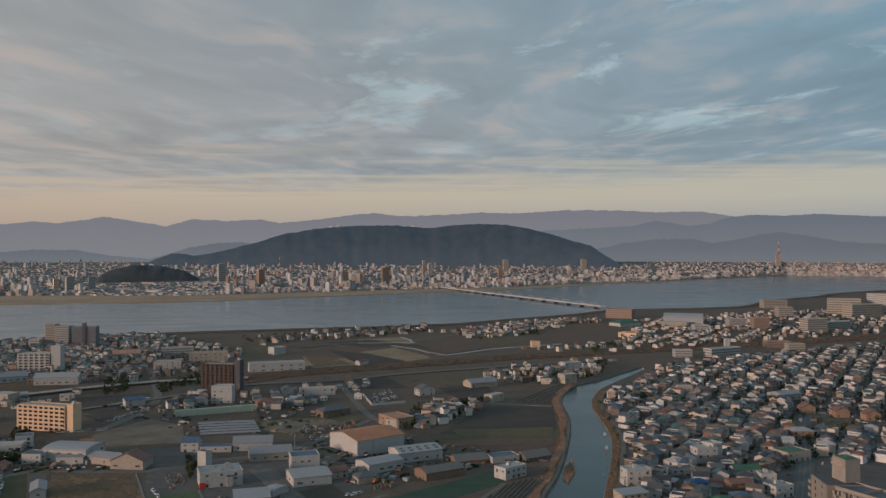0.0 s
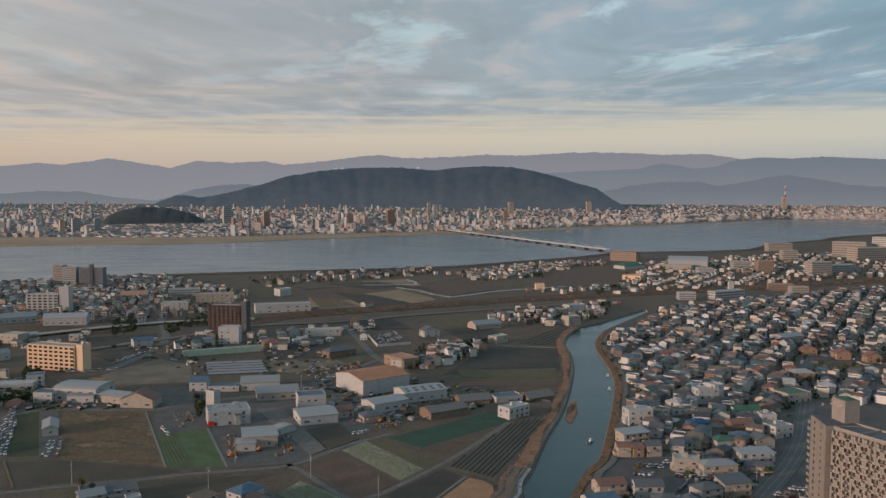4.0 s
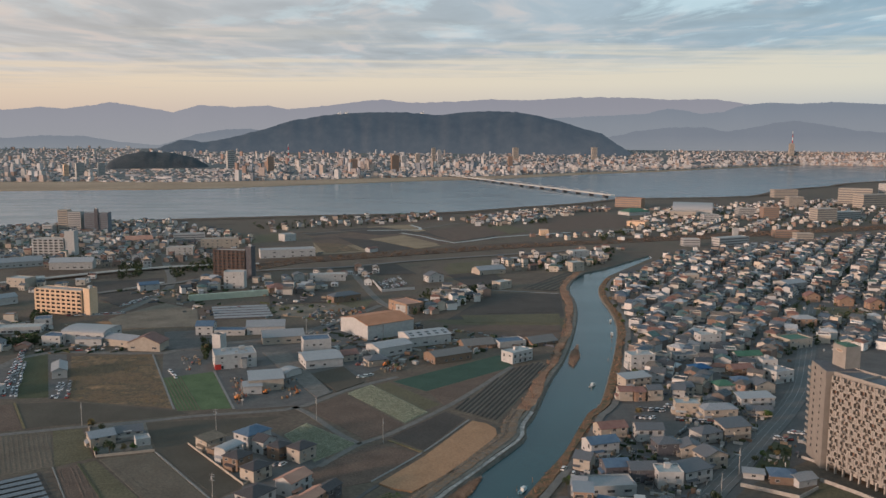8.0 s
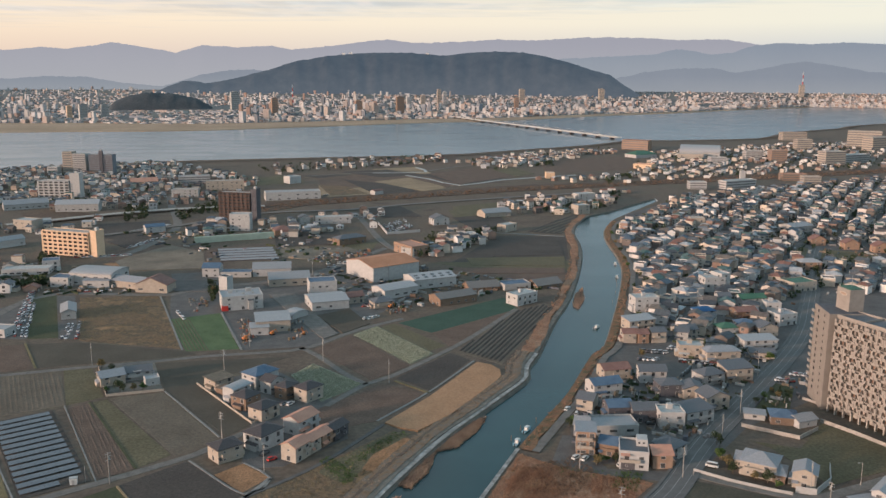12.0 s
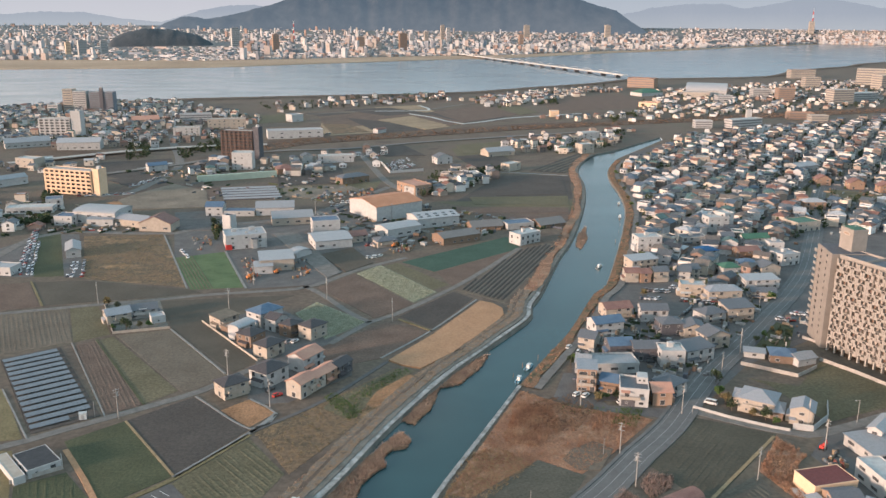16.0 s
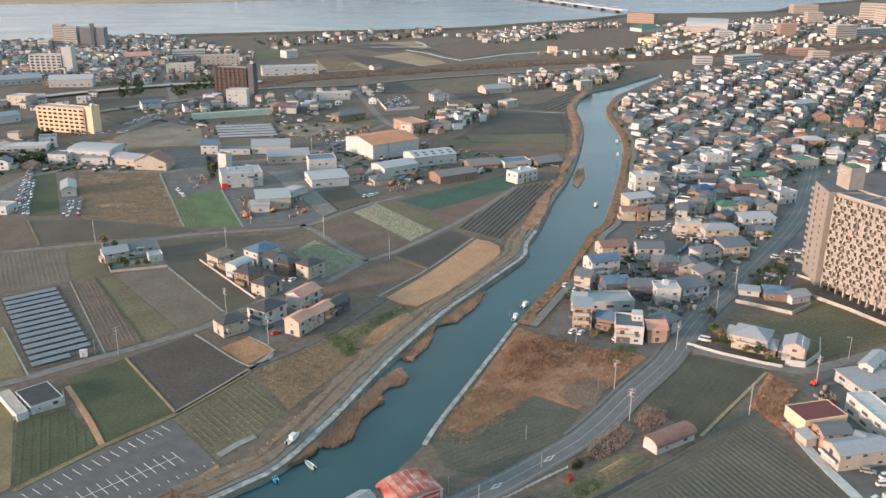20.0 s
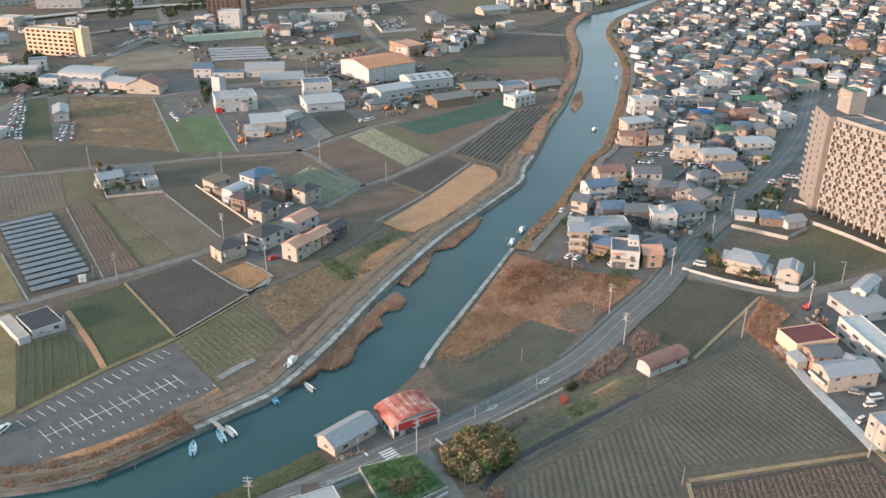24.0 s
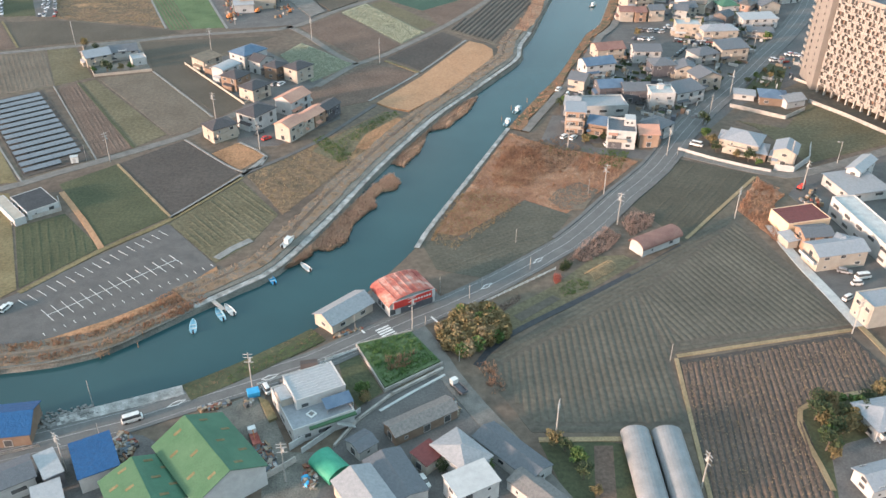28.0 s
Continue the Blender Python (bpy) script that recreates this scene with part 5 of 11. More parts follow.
def landmark(az, el, x, wide, mat, label, name="high_rise", floors=9, kind="apartment building"):
    """A tall building of the far city, its top at the elevation el."""
    d, z, k = plain(az, x)
    top = EYE + d * math.tan(radians(el))
    c = Vector((d * math.sin(radians(az)), d * math.cos(radians(az))))
    w = d * radians(wide)
    root = holder(name, c.x, c.y, z - 1, -radians(az) + 0.25, label, kind)
    Bag().box(-w / 2, w / 2, -w * 0.35, w * 0.35, 0, top - z).ob("wall", mat, root)
    Bag().box(-w * 0.2, w * 0.2, -w * 0.15, w * 0.15, top - z, top - z + 2.5 * k).ob("roof_hut", mat, root)
    band = Bag().box(-w * 0.46, w * 0.46, -w * 0.35 - 0.4, -w * 0.35, 0, 0.3 * (top - z) / floors).me("window_band", "city_glass")
    for i in range(floors):
        put("window_band", band, root, pose(0, 0, (i + 0.5) * (top - z) / floors))


for (az, el), x, wide, mat, lab in (((-3.85, -1.25), 0.16, 0.5, "plaster_brown", "dark brown high-rise near the bridge"), ((-6.60, -1.51), 0.2, 0.45, "plaster_orange", "brown apartment slab in the city"), ((-3.28, -1.28), 0.3, 0.3, "plaster_white", "slim white high-rise in the city"), ((-1.27, -0.75), 0.42, 0.25, "plaster_beige", "slim tall tower in the city"), ((-0.89, -0.90), 0.4, 0.25, "plaster_white", "slim white tower in the city"), ((4.20, -0.71), 0.5, 0.35, "plaster_beige", "pale high-rise in the city"),
                           ((-2.33, -1.17), 0.35, 0.3, "plaster_beige", "beige high-rise in the city"), ((-23.66, -1.68), 0.12, 0.5, "plaster_grey", "dark high-rise near the far shore"), ((-24.45, -1.78), 0.12, 0.3, "plaster_apricot", "sunlit apricot high-rise near the far shore"), ((-22.43, -1.70), 0.14, 0.4, "plaster_grey", "dark slab near the small hill"), ((-12.05, -1.34), 0.2, 0.4, "plaster_orange", "reddish high-rise in the city"), ((-14.57, -0.96), 0.3, 0.5, "plaster_grey", "grey high-rise in the city"), ((9.37, -0.66), 0.5, 0.35, "plaster_beige", "beige high-rise at the hill's foot"), ((3.86, -1.28), 0.3, 0.3, "plaster_orange", "red-brown high-rise in the city"), ((21.49, -0.33), 0.75, 0.3, "plaster_beige", "pale building with a mast")):
    landmark(az, el, x, wide, mat, lab)


def mast(az, el, x, label):
    d, z, k = plain(az, x)
    top = EYE + d * math.tan(radians(el))
    c = (d * math.sin(radians(az)), d * math.cos(radians(az)))
    root = holder("antenna_mast", *c, z - 1, 0.3, label, "mast")
    n = 7
    for i in range(n):
        z0, z1 = (top - z) * i / n, (top - z) * (i + 1) / n
        r0, r1 = 2.6 * (1 - i / n) + 0.5, 2.6 * (1 - (i + 1) / n) + 0.5
        Bag().prism([(r0, r0), (-r0, r0), (-r0, -r0), (r0, -r0)], z0, z1).ob("segment", "sign_red" if i % 2 else "boat_white", root)


mast(*(-10.87, -0.52), 0.4, "red and white lattice antenna mast")
mast(*(21.52, 0.45), 0.9, "red and white lattice antenna mast")
for (az, el) in ((-7.50, 1.55), (-7.05, 1.59), (-2.03, 1.60)):
    d = 4575
    r = radians(az)
    root = holder("summit_station", d * math.sin(r), d * math.cos(r), EYE + d * math.tan(radians(el)) - 9, 0, "small white station on the wooded summit", "station")
    Bag().box(-9, 9, -4, 4, -12, 7).ob("wall", "boat_white", root)
    Bag().tube((5, 0, 7), (5, 0, 16), 0.8, 0.5).ob("mast", "boat_white", root)
plot("foreshore", FS[2:-6] + [(p[0] * k, p[1] * k) for p, k in ((p, float(np.interp(p[0], [-1000, -700, -400, 0, 500, 1500], [1.22, 1.15, 1.11, 1.08, 1.06, 1.03]))) for p in FS[2:-6])][::-1], "foreshore", 0.3, "broad strip of dry brown grass on the far bank", "shore")

# ---- the long bridge ----
def bridge():
    A, B = Vector((349.6, 2026.7)), Vector((-12.5, 2979.5))
    u = (B - A).normalized()
    A, B = A - 60 * u, B + 40 * u
    L = (B - A).length
    root = holder("bridge", A.x, A.y, 0, math.atan2(u.y, u.x), "long pale girder bridge on many piers", "bridge")
    Bag().box(0, L, -6, 6, 3.6, 4.8).ob("deck", "pale_concrete", root)
    Bag().box(0, L, -6.2, -5.9, 4.8, 5.8).ob("parapet", "pale_concrete", root)
    Bag().box(0, L, 5.9, 6.2, 4.8, 5.8).ob("parapet", "pale_concrete", root)
    n = 17
    pier = Bag().box(-2.4, 2.4, -6, 6, -3, 2.4).box(-3, 3, -7, 7, 2.4, 3.6).me("pier", "plaster_dark")
    arch = Bag()
    for k in range(10):
        t0, t1 = k / 10, (k + 1) / 10
        arch.tube((t0 * L / n, 6.0, 4.8 + 7 * math.sin(math.pi * t0)), (t1 * L / n, 6.0, 4.8 + 7 * math.sin(math.pi * t1)), 0.35, 0.35, 4)
    arch = arch.me("arch", "pale_concrete")
    for i in range(n):
        put("pier", pier, root, pose((i + 0.5) / n * L, 0, 0))
        put("arch", arch, root, pose(i / n * L, 0, 0))


bridge()

# ---- towns of many houses ----
def prototypes():
    """Houses for the streets: a block with a lower wing, a balcony and skirt roofs, in a few sizes."""
    rng, out = random.Random(7), []
    for i in range(16):
        w, d = rng.uniform(7.5, 10.5), rng.uniform(6.5, 8.5)
        h = 5.7 if i % 5 else 3.3
        kind = ("gable", "hip", "gable", "hip", "flat", "gable", "hip")[i % 7]
        r = building("house", (-w / 2, -9000 - d / 2), (w / 2, -9000 - d / 2), d, h, kind, "wall_mix", "roof_mix", 2 if h > 4 else 1, "two-storey house with tiled roof in a dense street" if h > 4 else "low single-storey house with tiled roof", "house", group="town houses", win="fl", gap=5.6, cross=i % 3 == 0)
        wing_w, wing_d = w * rng.uniform(0.5, 0.8), rng.uniform(2.4, 3.6)
        x0 = rng.choice((-w / 2, w / 2 - wing_w))
        add_w, add_r = Bag(), Bag()
        add_w.box(x0, x0 + wing_w, -d / 2 - wing_d, -d / 2 + 0.1, -0.3, 2.7)
        if h > 4 and i % 2:
            add_r.box(x0 - 0.1, x0 + wing_w + 0.1, -d / 2 - wing_d - 0.1, -d / 2, 2.68, 2.9)
        else:
            add_r.slab([(x0 - 0.4, -d / 2 - wing_d - 0.4, 2.6), (x0 + wing_w + 0.4, -d / 2 - wing_d - 0.4, 2.6), (x0 + wing_w + 0.4, -d / 2 + 0.1, 3.7 if h > 4 else 3.2), (x0 - 0.4, -d / 2 + 0.1, 3.7 if h > 4 else 3.2)], 0.16)
        add_w.ob("wing", "wall_mix", r)
        add_r.ob("wing_roof", "roof_mix", r)
        out.append((r, w, d))
    return out



# ---- buildings by the canal mouth ----
SHED = dict(category="shed", floors=1, win="fl", gap=5.0)
WORKS = dict(category="warehouse", floors=1, win="fl", gap=6.0, base=1.6, kinds=("strip", "wide"))
HOUSE = dict(category="house")
building("shed", (-99.4, 131.8), (-90.1, 133.5), 10, 3.8, "gable", "plaster_brown", "tarp_blue", label="waterside shed under a bright blue sheet roof", **SHED)
building("workshop", (-94.5, 113.1), (-83.4, 120.8), (-86.4, 126.8), 4.6, "gable", "plaster_grey", "roof_slate", label="long grey workshop with a slate-coloured roof", rise=1.2, **WORKS)
building("shed", (-80.9, 119.8), (-77.9, 122.1), (-82.0, 128.5), 4.6, "shed", "plaster_dark", "roof_white", label="lean-to with a pale sheet roof", rise=0.3, o=0.2, **SHED)
building("shed", (-80.4, 113.6), (-76.1, 116.0), 5, 3.6, "shed", "plaster_grey", "roof_white", label="low store with a pale sheet roof", rise=0.3, **SHED)
building("shed", (-74.1, 120.0), (-67.0, 124.1), (-72.7, 133.3), 4.4, "shed", "plaster_grey", "tarp_blue", label="flat shed covered with a deep blue tarpaulin", rise=0.3, o=0.2, **SHED)


def green_warehouse(A, B, C, h, rise):
    """A long gabled hall, one slope a yellower green, with skylight sheets on both."""
    root = building("warehouse", A, B, C, h, "gable", "plaster_white", "roof_green", 1, "green sheet-roofed warehouse with white gable ends", "warehouse", rise=rise, cross=True, win="")
    u = Vector(B) - Vector(A)
    w = u.length
    d = abs((Vector(C) - Vector(B)).dot(Vector((-u.y, u.x)).normalized()))
    s = w / 2 + 0.5
    drop = rise * 0.5 / (w / 2)
    Bag().slab([(-s, -d / 2 - 0.52, h - drop + 0.03), (-0.05, -d / 2 - 0.52, h + rise + 0.03), (-0.05, d / 2 + 0.52, h + rise + 0.03), (-s, d / 2 + 0.52, h - drop + 0.03)], 0.02).ob("faded_slope", "roof_olive", root, "sun-faded yellow-green roof slope")
    for side in (-1, 1):
        for i in range(5):
            for k in (0.38, 0.75):
                if (i + (k > 0.5)) % 2:
                    continue
                y, x = (i + 0.5) / 5 * d - d / 2, side * k * w / 2
                z = h + rise * (1 - k) + 0.09
                t = rise / (w / 2) * 0.9
                Bag().slab([(x - 0.9, y - 0.35, z + side * 0.9 * t), (x + 0.9, y - 0.35, z - side * 0.9 * t), (x + 0.9, y + 0.35, z - side * 0.9 * t), (x - 0.9, y + 0.35, z + side * 0.9 * t)], 0.05).ob("skylight", "stubble", root)
    return root


green_warehouse((-48.2, 113.2), (-36.4, 123.2), (-47.0, 139.4), 6.0, 3.9)
green_warehouse((-62.0, 108.4), (-50.4, 116.2), (-58.9, 126.3), 4.5, 2.8)
of = building("office", (-32.8, 141.1), (-22.3, 146.6), (-27.0, 154.6), 6.8, "flat", "plaster_white", "roof_white", 2, "white two-storey office with a flat ribbed roof", "office building", rise=0.25, kinds=("strip", "wide"))
for i in range(9):
    Bag().box(-4.6, 4.6, -3.6 + 0.9 * i, -3.5 + 0.9 * i, 6.84, 6.89).ob("roof_seam", "pale_concrete", of)
wing = building("office_wing", (-32.6, 134.5), (-19.9, 141.3), (-40.5, 147.8), 4.0, "flat", "plaster_white", "roof_tile_grey", 1, "white office wing with a blue-grey roof terrace", "office building", rise=0.5, kinds=("strip", "wide"), gap=4.0)
WW = (Vector((-19.9, 141.3)) - Vector((-32.6, 134.5))).length
WD = abs((Vector((-40.5, 147.8)) - Vector((-19.9, 141.3))).dot(Vector((-((-19.9, 141.3))[1] + ((-32.6, 134.5))[1], ((-19.9, 141.3))[0] - ((-32.6, 134.5))[0])).normalized()))
Bag().box(-WW / 2 + 0.25, -WW / 2 + 4.0, WD / 2 - 7.0, WD / 2 - 2.4, 4.0, 6.0).ob("stair_house", "plaster_cream", wing, "cream stair house on the terrace")
Bag().box(-WW / 2 + 0.15, -WW / 2 + 4.1, WD / 2 - 7.1, WD / 2 - 2.3, 6.0, 6.15).ob("stair_house_roof", "roof_white", wing)
Bag().box(-WW / 2 + 3.6, WW / 2 + 0.2, -WD / 2 - 0.9, -WD / 2 - 0.05, 3.5, 3.9).ob("fascia", "roof_olive", wing, "dull green eaves board")
Bag().slab([(WW / 2 - 6.0, -WD / 2 + 1.5, 5.6), (WW / 2 + 0.6, -WD / 2 + 1.5, 5.5), (WW / 2 + 0.6, -WD / 2 + 4.6, 6.3), (WW / 2 - 6.0, -WD / 2 + 4.6, 6.4)], 0.1).ob("awning", "roof_blue", wing, "dark blue awning over the terrace")
for x in (WW / 2 - 5.8, WW / 2 + 0.4):
    Bag().tube((x, -WD / 2 + 1.6, 3.9), (x, -WD / 2 + 1.6, 5.55), 0.06, 0.06).ob("awning_post", "plaster_grey", wing)
sk = Bag().box(-0.9, 0.9, -0.9, 0.9, 0, 0.35).ob("skylight", "boat_white", wing, "white framed square roof light")
sk.matrix_basis = pose(-WW / 2 + 5.4, -WD / 2 + 3.2, 4.02, 0, 0, 25)
sg = Bag().box(-0.55, 0.55, -0.55, 0.55, 0.3, 0.37).ob("pane", "roof_grey", sk)
for i in range(7):
    Bag().box(WW / 2 - 4.6 + 0.6 * i, WW / 2 - 4.0 + 0.6 * i, -WD / 2 - 1.6, -WD / 2 - 0.1, 2.9 - 0.4 * i, 3.05 - 0.4 * i).ob("stair_step", "plaster_grey", wing)
building("shed", (-10.3, 134.5), (3.3, 143.6), (0.2, 147.6), 3.0, "gable", "plaster_brown", "roof_grey", label="long low timber shed with weathered sheet roof", rise=1.0, o=0.3, **SHED)
building("shed", (-17.8, 129.9), (-14.2, 133.1), (-16.7, 137.4), 2.9, "gable", "plaster_grey", "roof_slate", label="small open outhouse with dark slate roof", rise=0.8, o=0.3, **SHED)
building("shelter", (-23.5, 123.1), (-19.9, 126.5), (-24.2, 131.1), 1.6, "vault", "canvas_green", "canvas_green", label="arched bright green canvas shelter", category="shelter", rise=2.0, cross=True, win="", floors=1)
building("house", (-15.5, 110.1), (-8.5, 114.6), (-15.4, 124.9), 4.4, "gable", "plaster_beige", "roof_metal", label="grey sheet-roofed house with a ridge", cross=True, rise=1.6, category="bungalow", floors=1, gap=4.0)
building("workshop", (-10.1, 115.2), (-2.8, 119.3), (-9.6, 130.7), 3.6, "gable", "plaster_grey", "roof_slate", label="low workshop with a shallow dark grey roof", cross=True, rise=1.0, o=0.3, **WORKS)
building("shed", (-3.3, 126.0), (0.5, 129.9), (-1.7, 134.5), 3.1, "shed", "plaster_beige", "roof_red", label="small shed with dark red sheet roof", rise=0.6, o=0.2, **SHED)
building("house", (5.0, 123.4), (10.2, 128.2), (3.5, 136.4), 4.2, "hip", "plaster_white", "roof_metal", label="house with pale grey hipped roof", rise=1.6, category="bungalow", floors=1, gap=4.0)
building("house", (3.4, 115.8), (11.7, 120.5), (7.9, 125.6), 5.2, "shed", "plaster_white", "plaster_white", label="white house with a flat snow-pale roof beside the lane", rise=0.25, o=0.3, category="bungalow", floors=2)
building("shed", (18.4, 122.6), (23.3, 127.2), (13.0, 141.2), 2.8, "gable", "plaster_grey", "roof_slate", label="long low shed with grey slate roof beside the lane", cross=True, rise=1.1, o=0.2, **SHED)
building("shed", (21.4, 114.3), (25.6, 118.2), (17.5, 126.5), 2.8, "gable", "plaster_grey", "roof_grey", label="low grey shed with weathered sheet roof", cross=True, rise=1.0, o=0.2, **SHED)
building("greenhouse", (40.4, 117.6), (45.9, 117.7), (47.3, 137.8), 1.6, "vault", "poly_sheet", "poly_sheet", label="long arched greenhouse of pale plastic sheet", category="greenhouse", rise=2.2, cross=True, win="", floors=1, group="greenhouses")
building("greenhouse", (47.3, 117.7), (53.1, 117.8), (54.5, 137.9), 1.6, "vault", "poly_sheet", "poly_sheet", label="long arched greenhouse of pale plastic sheet", category="greenhouse", rise=2.2, cross=True, win="", floors=1, group="greenhouses")
building("house", (88.4, 120.7), (99.5, 124.2), (86.5, 126.4), 3.6, "gable", "plaster_white", "roof_tile_grey", label="white house with grey tiled roof behind a garden", **HOUSE)
building("house", (96.3, 137.4), (105.3, 139.7), 9, 3.8, "hip", "plaster_white", "roof_tile_grey", label="white house with grey tiled roof behind a garden", **HOUSE)

# boathouse: its short end looks to the west
bh = building("boathouse", (-28.8, 173.6), (-19.2, 183.9), (-34.4, 178.0), 3.3, "gable", "plaster_beige", "roof_metal", 1, "long canal-side boathouse with grey sheet roof and a lit gable", "boathouse", rise=1.8, win="fl", gap=6)
# red vaulted hall
red_hall = building("vaulted_hall", (-14.5, 181.2), (-2.6, 188.6), (-7.0, 197.5), 3.6, "vault", "plaster_white", "rust_sheet", 1, "hall with a rusty red barrel roof and a red sign board", "hall", rise=2.4, win="", cross=True)
RW = (Vector((-2.6, 188.6)) - Vector((-14.5, 181.2))).length
RD = abs((Vector((-7.0, 197.5)) - Vector((-2.6, 188.6))).dot(Vector((-((-2.6, 188.6))[1] + ((-14.5, 181.2))[1], ((-2.6, 188.6))[0] - ((-14.5, 181.2))[0])).normalized()))
Bag().box(-RW / 2 + 0.8, RW / 2 - 0.4, -RD / 2 - 0.75, -RD / 2 - 0.5, 2.6, 5.0).ob("sign_frame", "plaster_white", red_hall, "white frame of the sign")
Bag().box(-RW / 2 + 1.0, RW / 2 - 1.4, -RD / 2 - 0.85, -RD / 2 - 0.7, 2.75, 4.9).ob("sign_board", "sign_red", red_hall, "long red sign board with white lettering")
for i in range(7):
    Bag().box(-0.4 + i * 0.85, 0.1 + i * 0.85, -RD / 2 - 0.88, -RD / 2 - 0.84, 3.5, 4.1).ob("sign_mark", "boat_white", red_hall)
# flat dark panel in place of the shade inside the open bay
Bag().box(-RW / 2 + 3.4, RW / 2 - 0.8, -RD / 2 - 0.12, -RD / 2 + 0.1, 0.1, 2.6).ob("open_bay", "plaster_dark", red_hall, "dark open bay under the sign")
for i in range(3):
    put("window", WIN["tall"][0], red_hall, pose(-RW / 2 + 0.95 + i * 0.0, -RD / 2 - 0.02, 0.4 + i * 0.0)) if i == 0 else put("window", WIN["tall"][0], red_hall, pose(-RW / 2 - 0.02, -RD / 2 + 1.2 + i * 2.2, 0.6, 0, 0, -90))
for i in range(1, 8):
    y = -RW / 2 + RW * i / 8
    rib = Bag().box(y - 0.08, y + 0.08, -RD / 2, RD / 2, 3.6 + 2.4 * math.sin(math.acos(max(-1, min(1, y / (RW / 2 + 0.5))))) , 3.6 + 2.4 * math.sin(math.acos(max(-1, min(1, y / (RW / 2 + 0.5))))) + 0.14).ob("roof_rib", "rust_sheet", red_hall)

# ---- houses on the east bank ----
def balcony_row(root, x0, x1, y, z, mat, label=""):
    """A balcony: floor, front panel and two ends."""
    Bag().box(x0, x1, y - 1.3, y, z - 0.15, z).box(x0, x1, y - 1.3, y - 1.18, z, z + 1.05).box(x0, x0 + 0.12, y - 1.18, y, z, z + 1.05).box(x1 - 0.12, x1, y - 1.18, y, z, z + 1.05).ob("balcony", mat, root, label)


fl = building("flats", (45.1, 297.6), (52.1, 296.8), 8.5, 9.6, "shed", "plaster_orange", "roof_tile_grey", 3, "three-storey brick-red flats with cream balconies", "apartment building", rise=0.5, win="lr", gap=3.6)
FW = (Vector((52.1, 296.8)) - Vector((45.1, 297.6))).length
for k in range(3):
    put("window", WIN["strip"][0], fl, pose(-FW / 4 + 0.3, -4.25, 0.7 + k * 3.2))
    put("window", WIN["tall"][0], fl, pose(FW / 4 + 0.4, -4.25, 0.4 + k * 3.2))
    if k:
        balcony_row(fl, -FW / 2 + 0.1, FW / 2 - 1.2, -4.25, k * 3.2, "plaster_cream", "cream balcony panel")
building("house", (53.6, 297.9), (60.9, 295.1), 8, 5.0, "gable", "plaster_brown", "roof_blue", label="brown house with a dark blue roof", **HOUSE)
wh = building("house", (59.1, 286.3), (69.3, 284.7), 12, 6.4, "flat", "plaster_white", "roof_slate", 2, "white house with a green-grey roof terrace and balconies", "building", rise=0.9)
HW = (Vector((69.3, 284.7)) - Vector((59.1, 286.3))).length
Bag().box(HW / 2 - 4.2, HW / 2 - 0.3, 0.5, 5.6, 6.4, 9.0).ob("roof_hut", "plaster_white", wh, "white stair hut on the roof")
for i in range(2):
    put("window", WIN["small"][0], wh, pose(HW / 2 - 3.2 + 1.6 * i, 0.5, 7.3))
balcony_row(wh, -HW / 2 + 0.2, HW / 2 - 3.0, -6.0, 3.3, "plaster_cream", "cream balcony panel")
Bag().slab([(-HW / 2 + 0.4, -7.4, 5.9), (-1.5, -7.4, 5.9), (-1.5, -6.0, 6.3), (-HW / 2 + 0.4, -6.0, 6.3)], 0.1).ob("awning", "roof_orange", wh, "salmon tiled eaves")
# the garage's inner shade is a dark panel on the front wall
Bag().box(-HW / 2 + 0.6, 0.4, -6.06, -5.9, 0.1, 2.6).ob("garage_bay", "plaster_dark", wh, "dark open garage bay")
building("house", (71.3, 286.6), (78.4, 286.8), 9, 5.6, "gable", "plaster_orange", "roof_orange", label="yellow and orange house with terracotta roof", **HOUSE)
building("house", (79.4, 291.7), (86.3, 297.9), 9, 5.4, "hip", "plaster_grey", "roof_slate", label="grey house at the road", **HOUSE)
building("house", (82.2, 322.4), (92.1, 322.7), 9, 6.6, "flat", "plaster_white", "pale_concrete", label="white flat-roofed house with balcony", **HOUSE)
building("house", (93.6, 325.1), (106.2, 331.3), 9, 5.8, "shed", "plaster_white", "roof_slate", label="white house with a grey roof", rise=1.2, **HOUSE)
building("house", (72.6, 327.9), (83.5, 328.8), 9, 5.8, "gable", "plaster_dark", "roof_slate", label="house clad in dark boards", **HOUSE)
building("house", (63.1, 331.2), (73.2, 332.7), 9, 5.6, "gable", "plaster_dark", "roof_blue", label="house clad in dark boards with bluish roof", **HOUSE)
building("workshop", (52.1, 313.7), (72.2, 315.9), 11, 4.0, "flat", "plaster_grey", "roof_metal", label="pale flat-roofed workshop of the river plain", **WORKS)
building("house", (46.6, 315.1), (52.1, 313.7), 9, 5.0, "gable", "plaster_white", "roof_metal", label="white house with grey roof", **HOUSE)
building("house", (51.2, 341.8), (57.6, 338.9), 9, 5.4, "gable", "plaster_cream", "roof_slate", label="cream house beside the canal", **HOUSE)
building("house", (61.1, 356.4), (74.2, 360.9), 9, 5.6, "gable", "plaster_white", "roof_blue", label="white house with grey-blue roof", **HOUSE)
building("house", (69.1, 377.8), (81.9, 381.2), 9, 5.2, "gable", "plaster_beige", "roof_rust", label="beige house with rusty roof", **HOUSE)
building("house", (85.1, 375.4), (97.5, 375.8), 9, 5.8, "gable", "plaster_white", "roof_slate", label="white house with dark slate roof", **HOUSE)
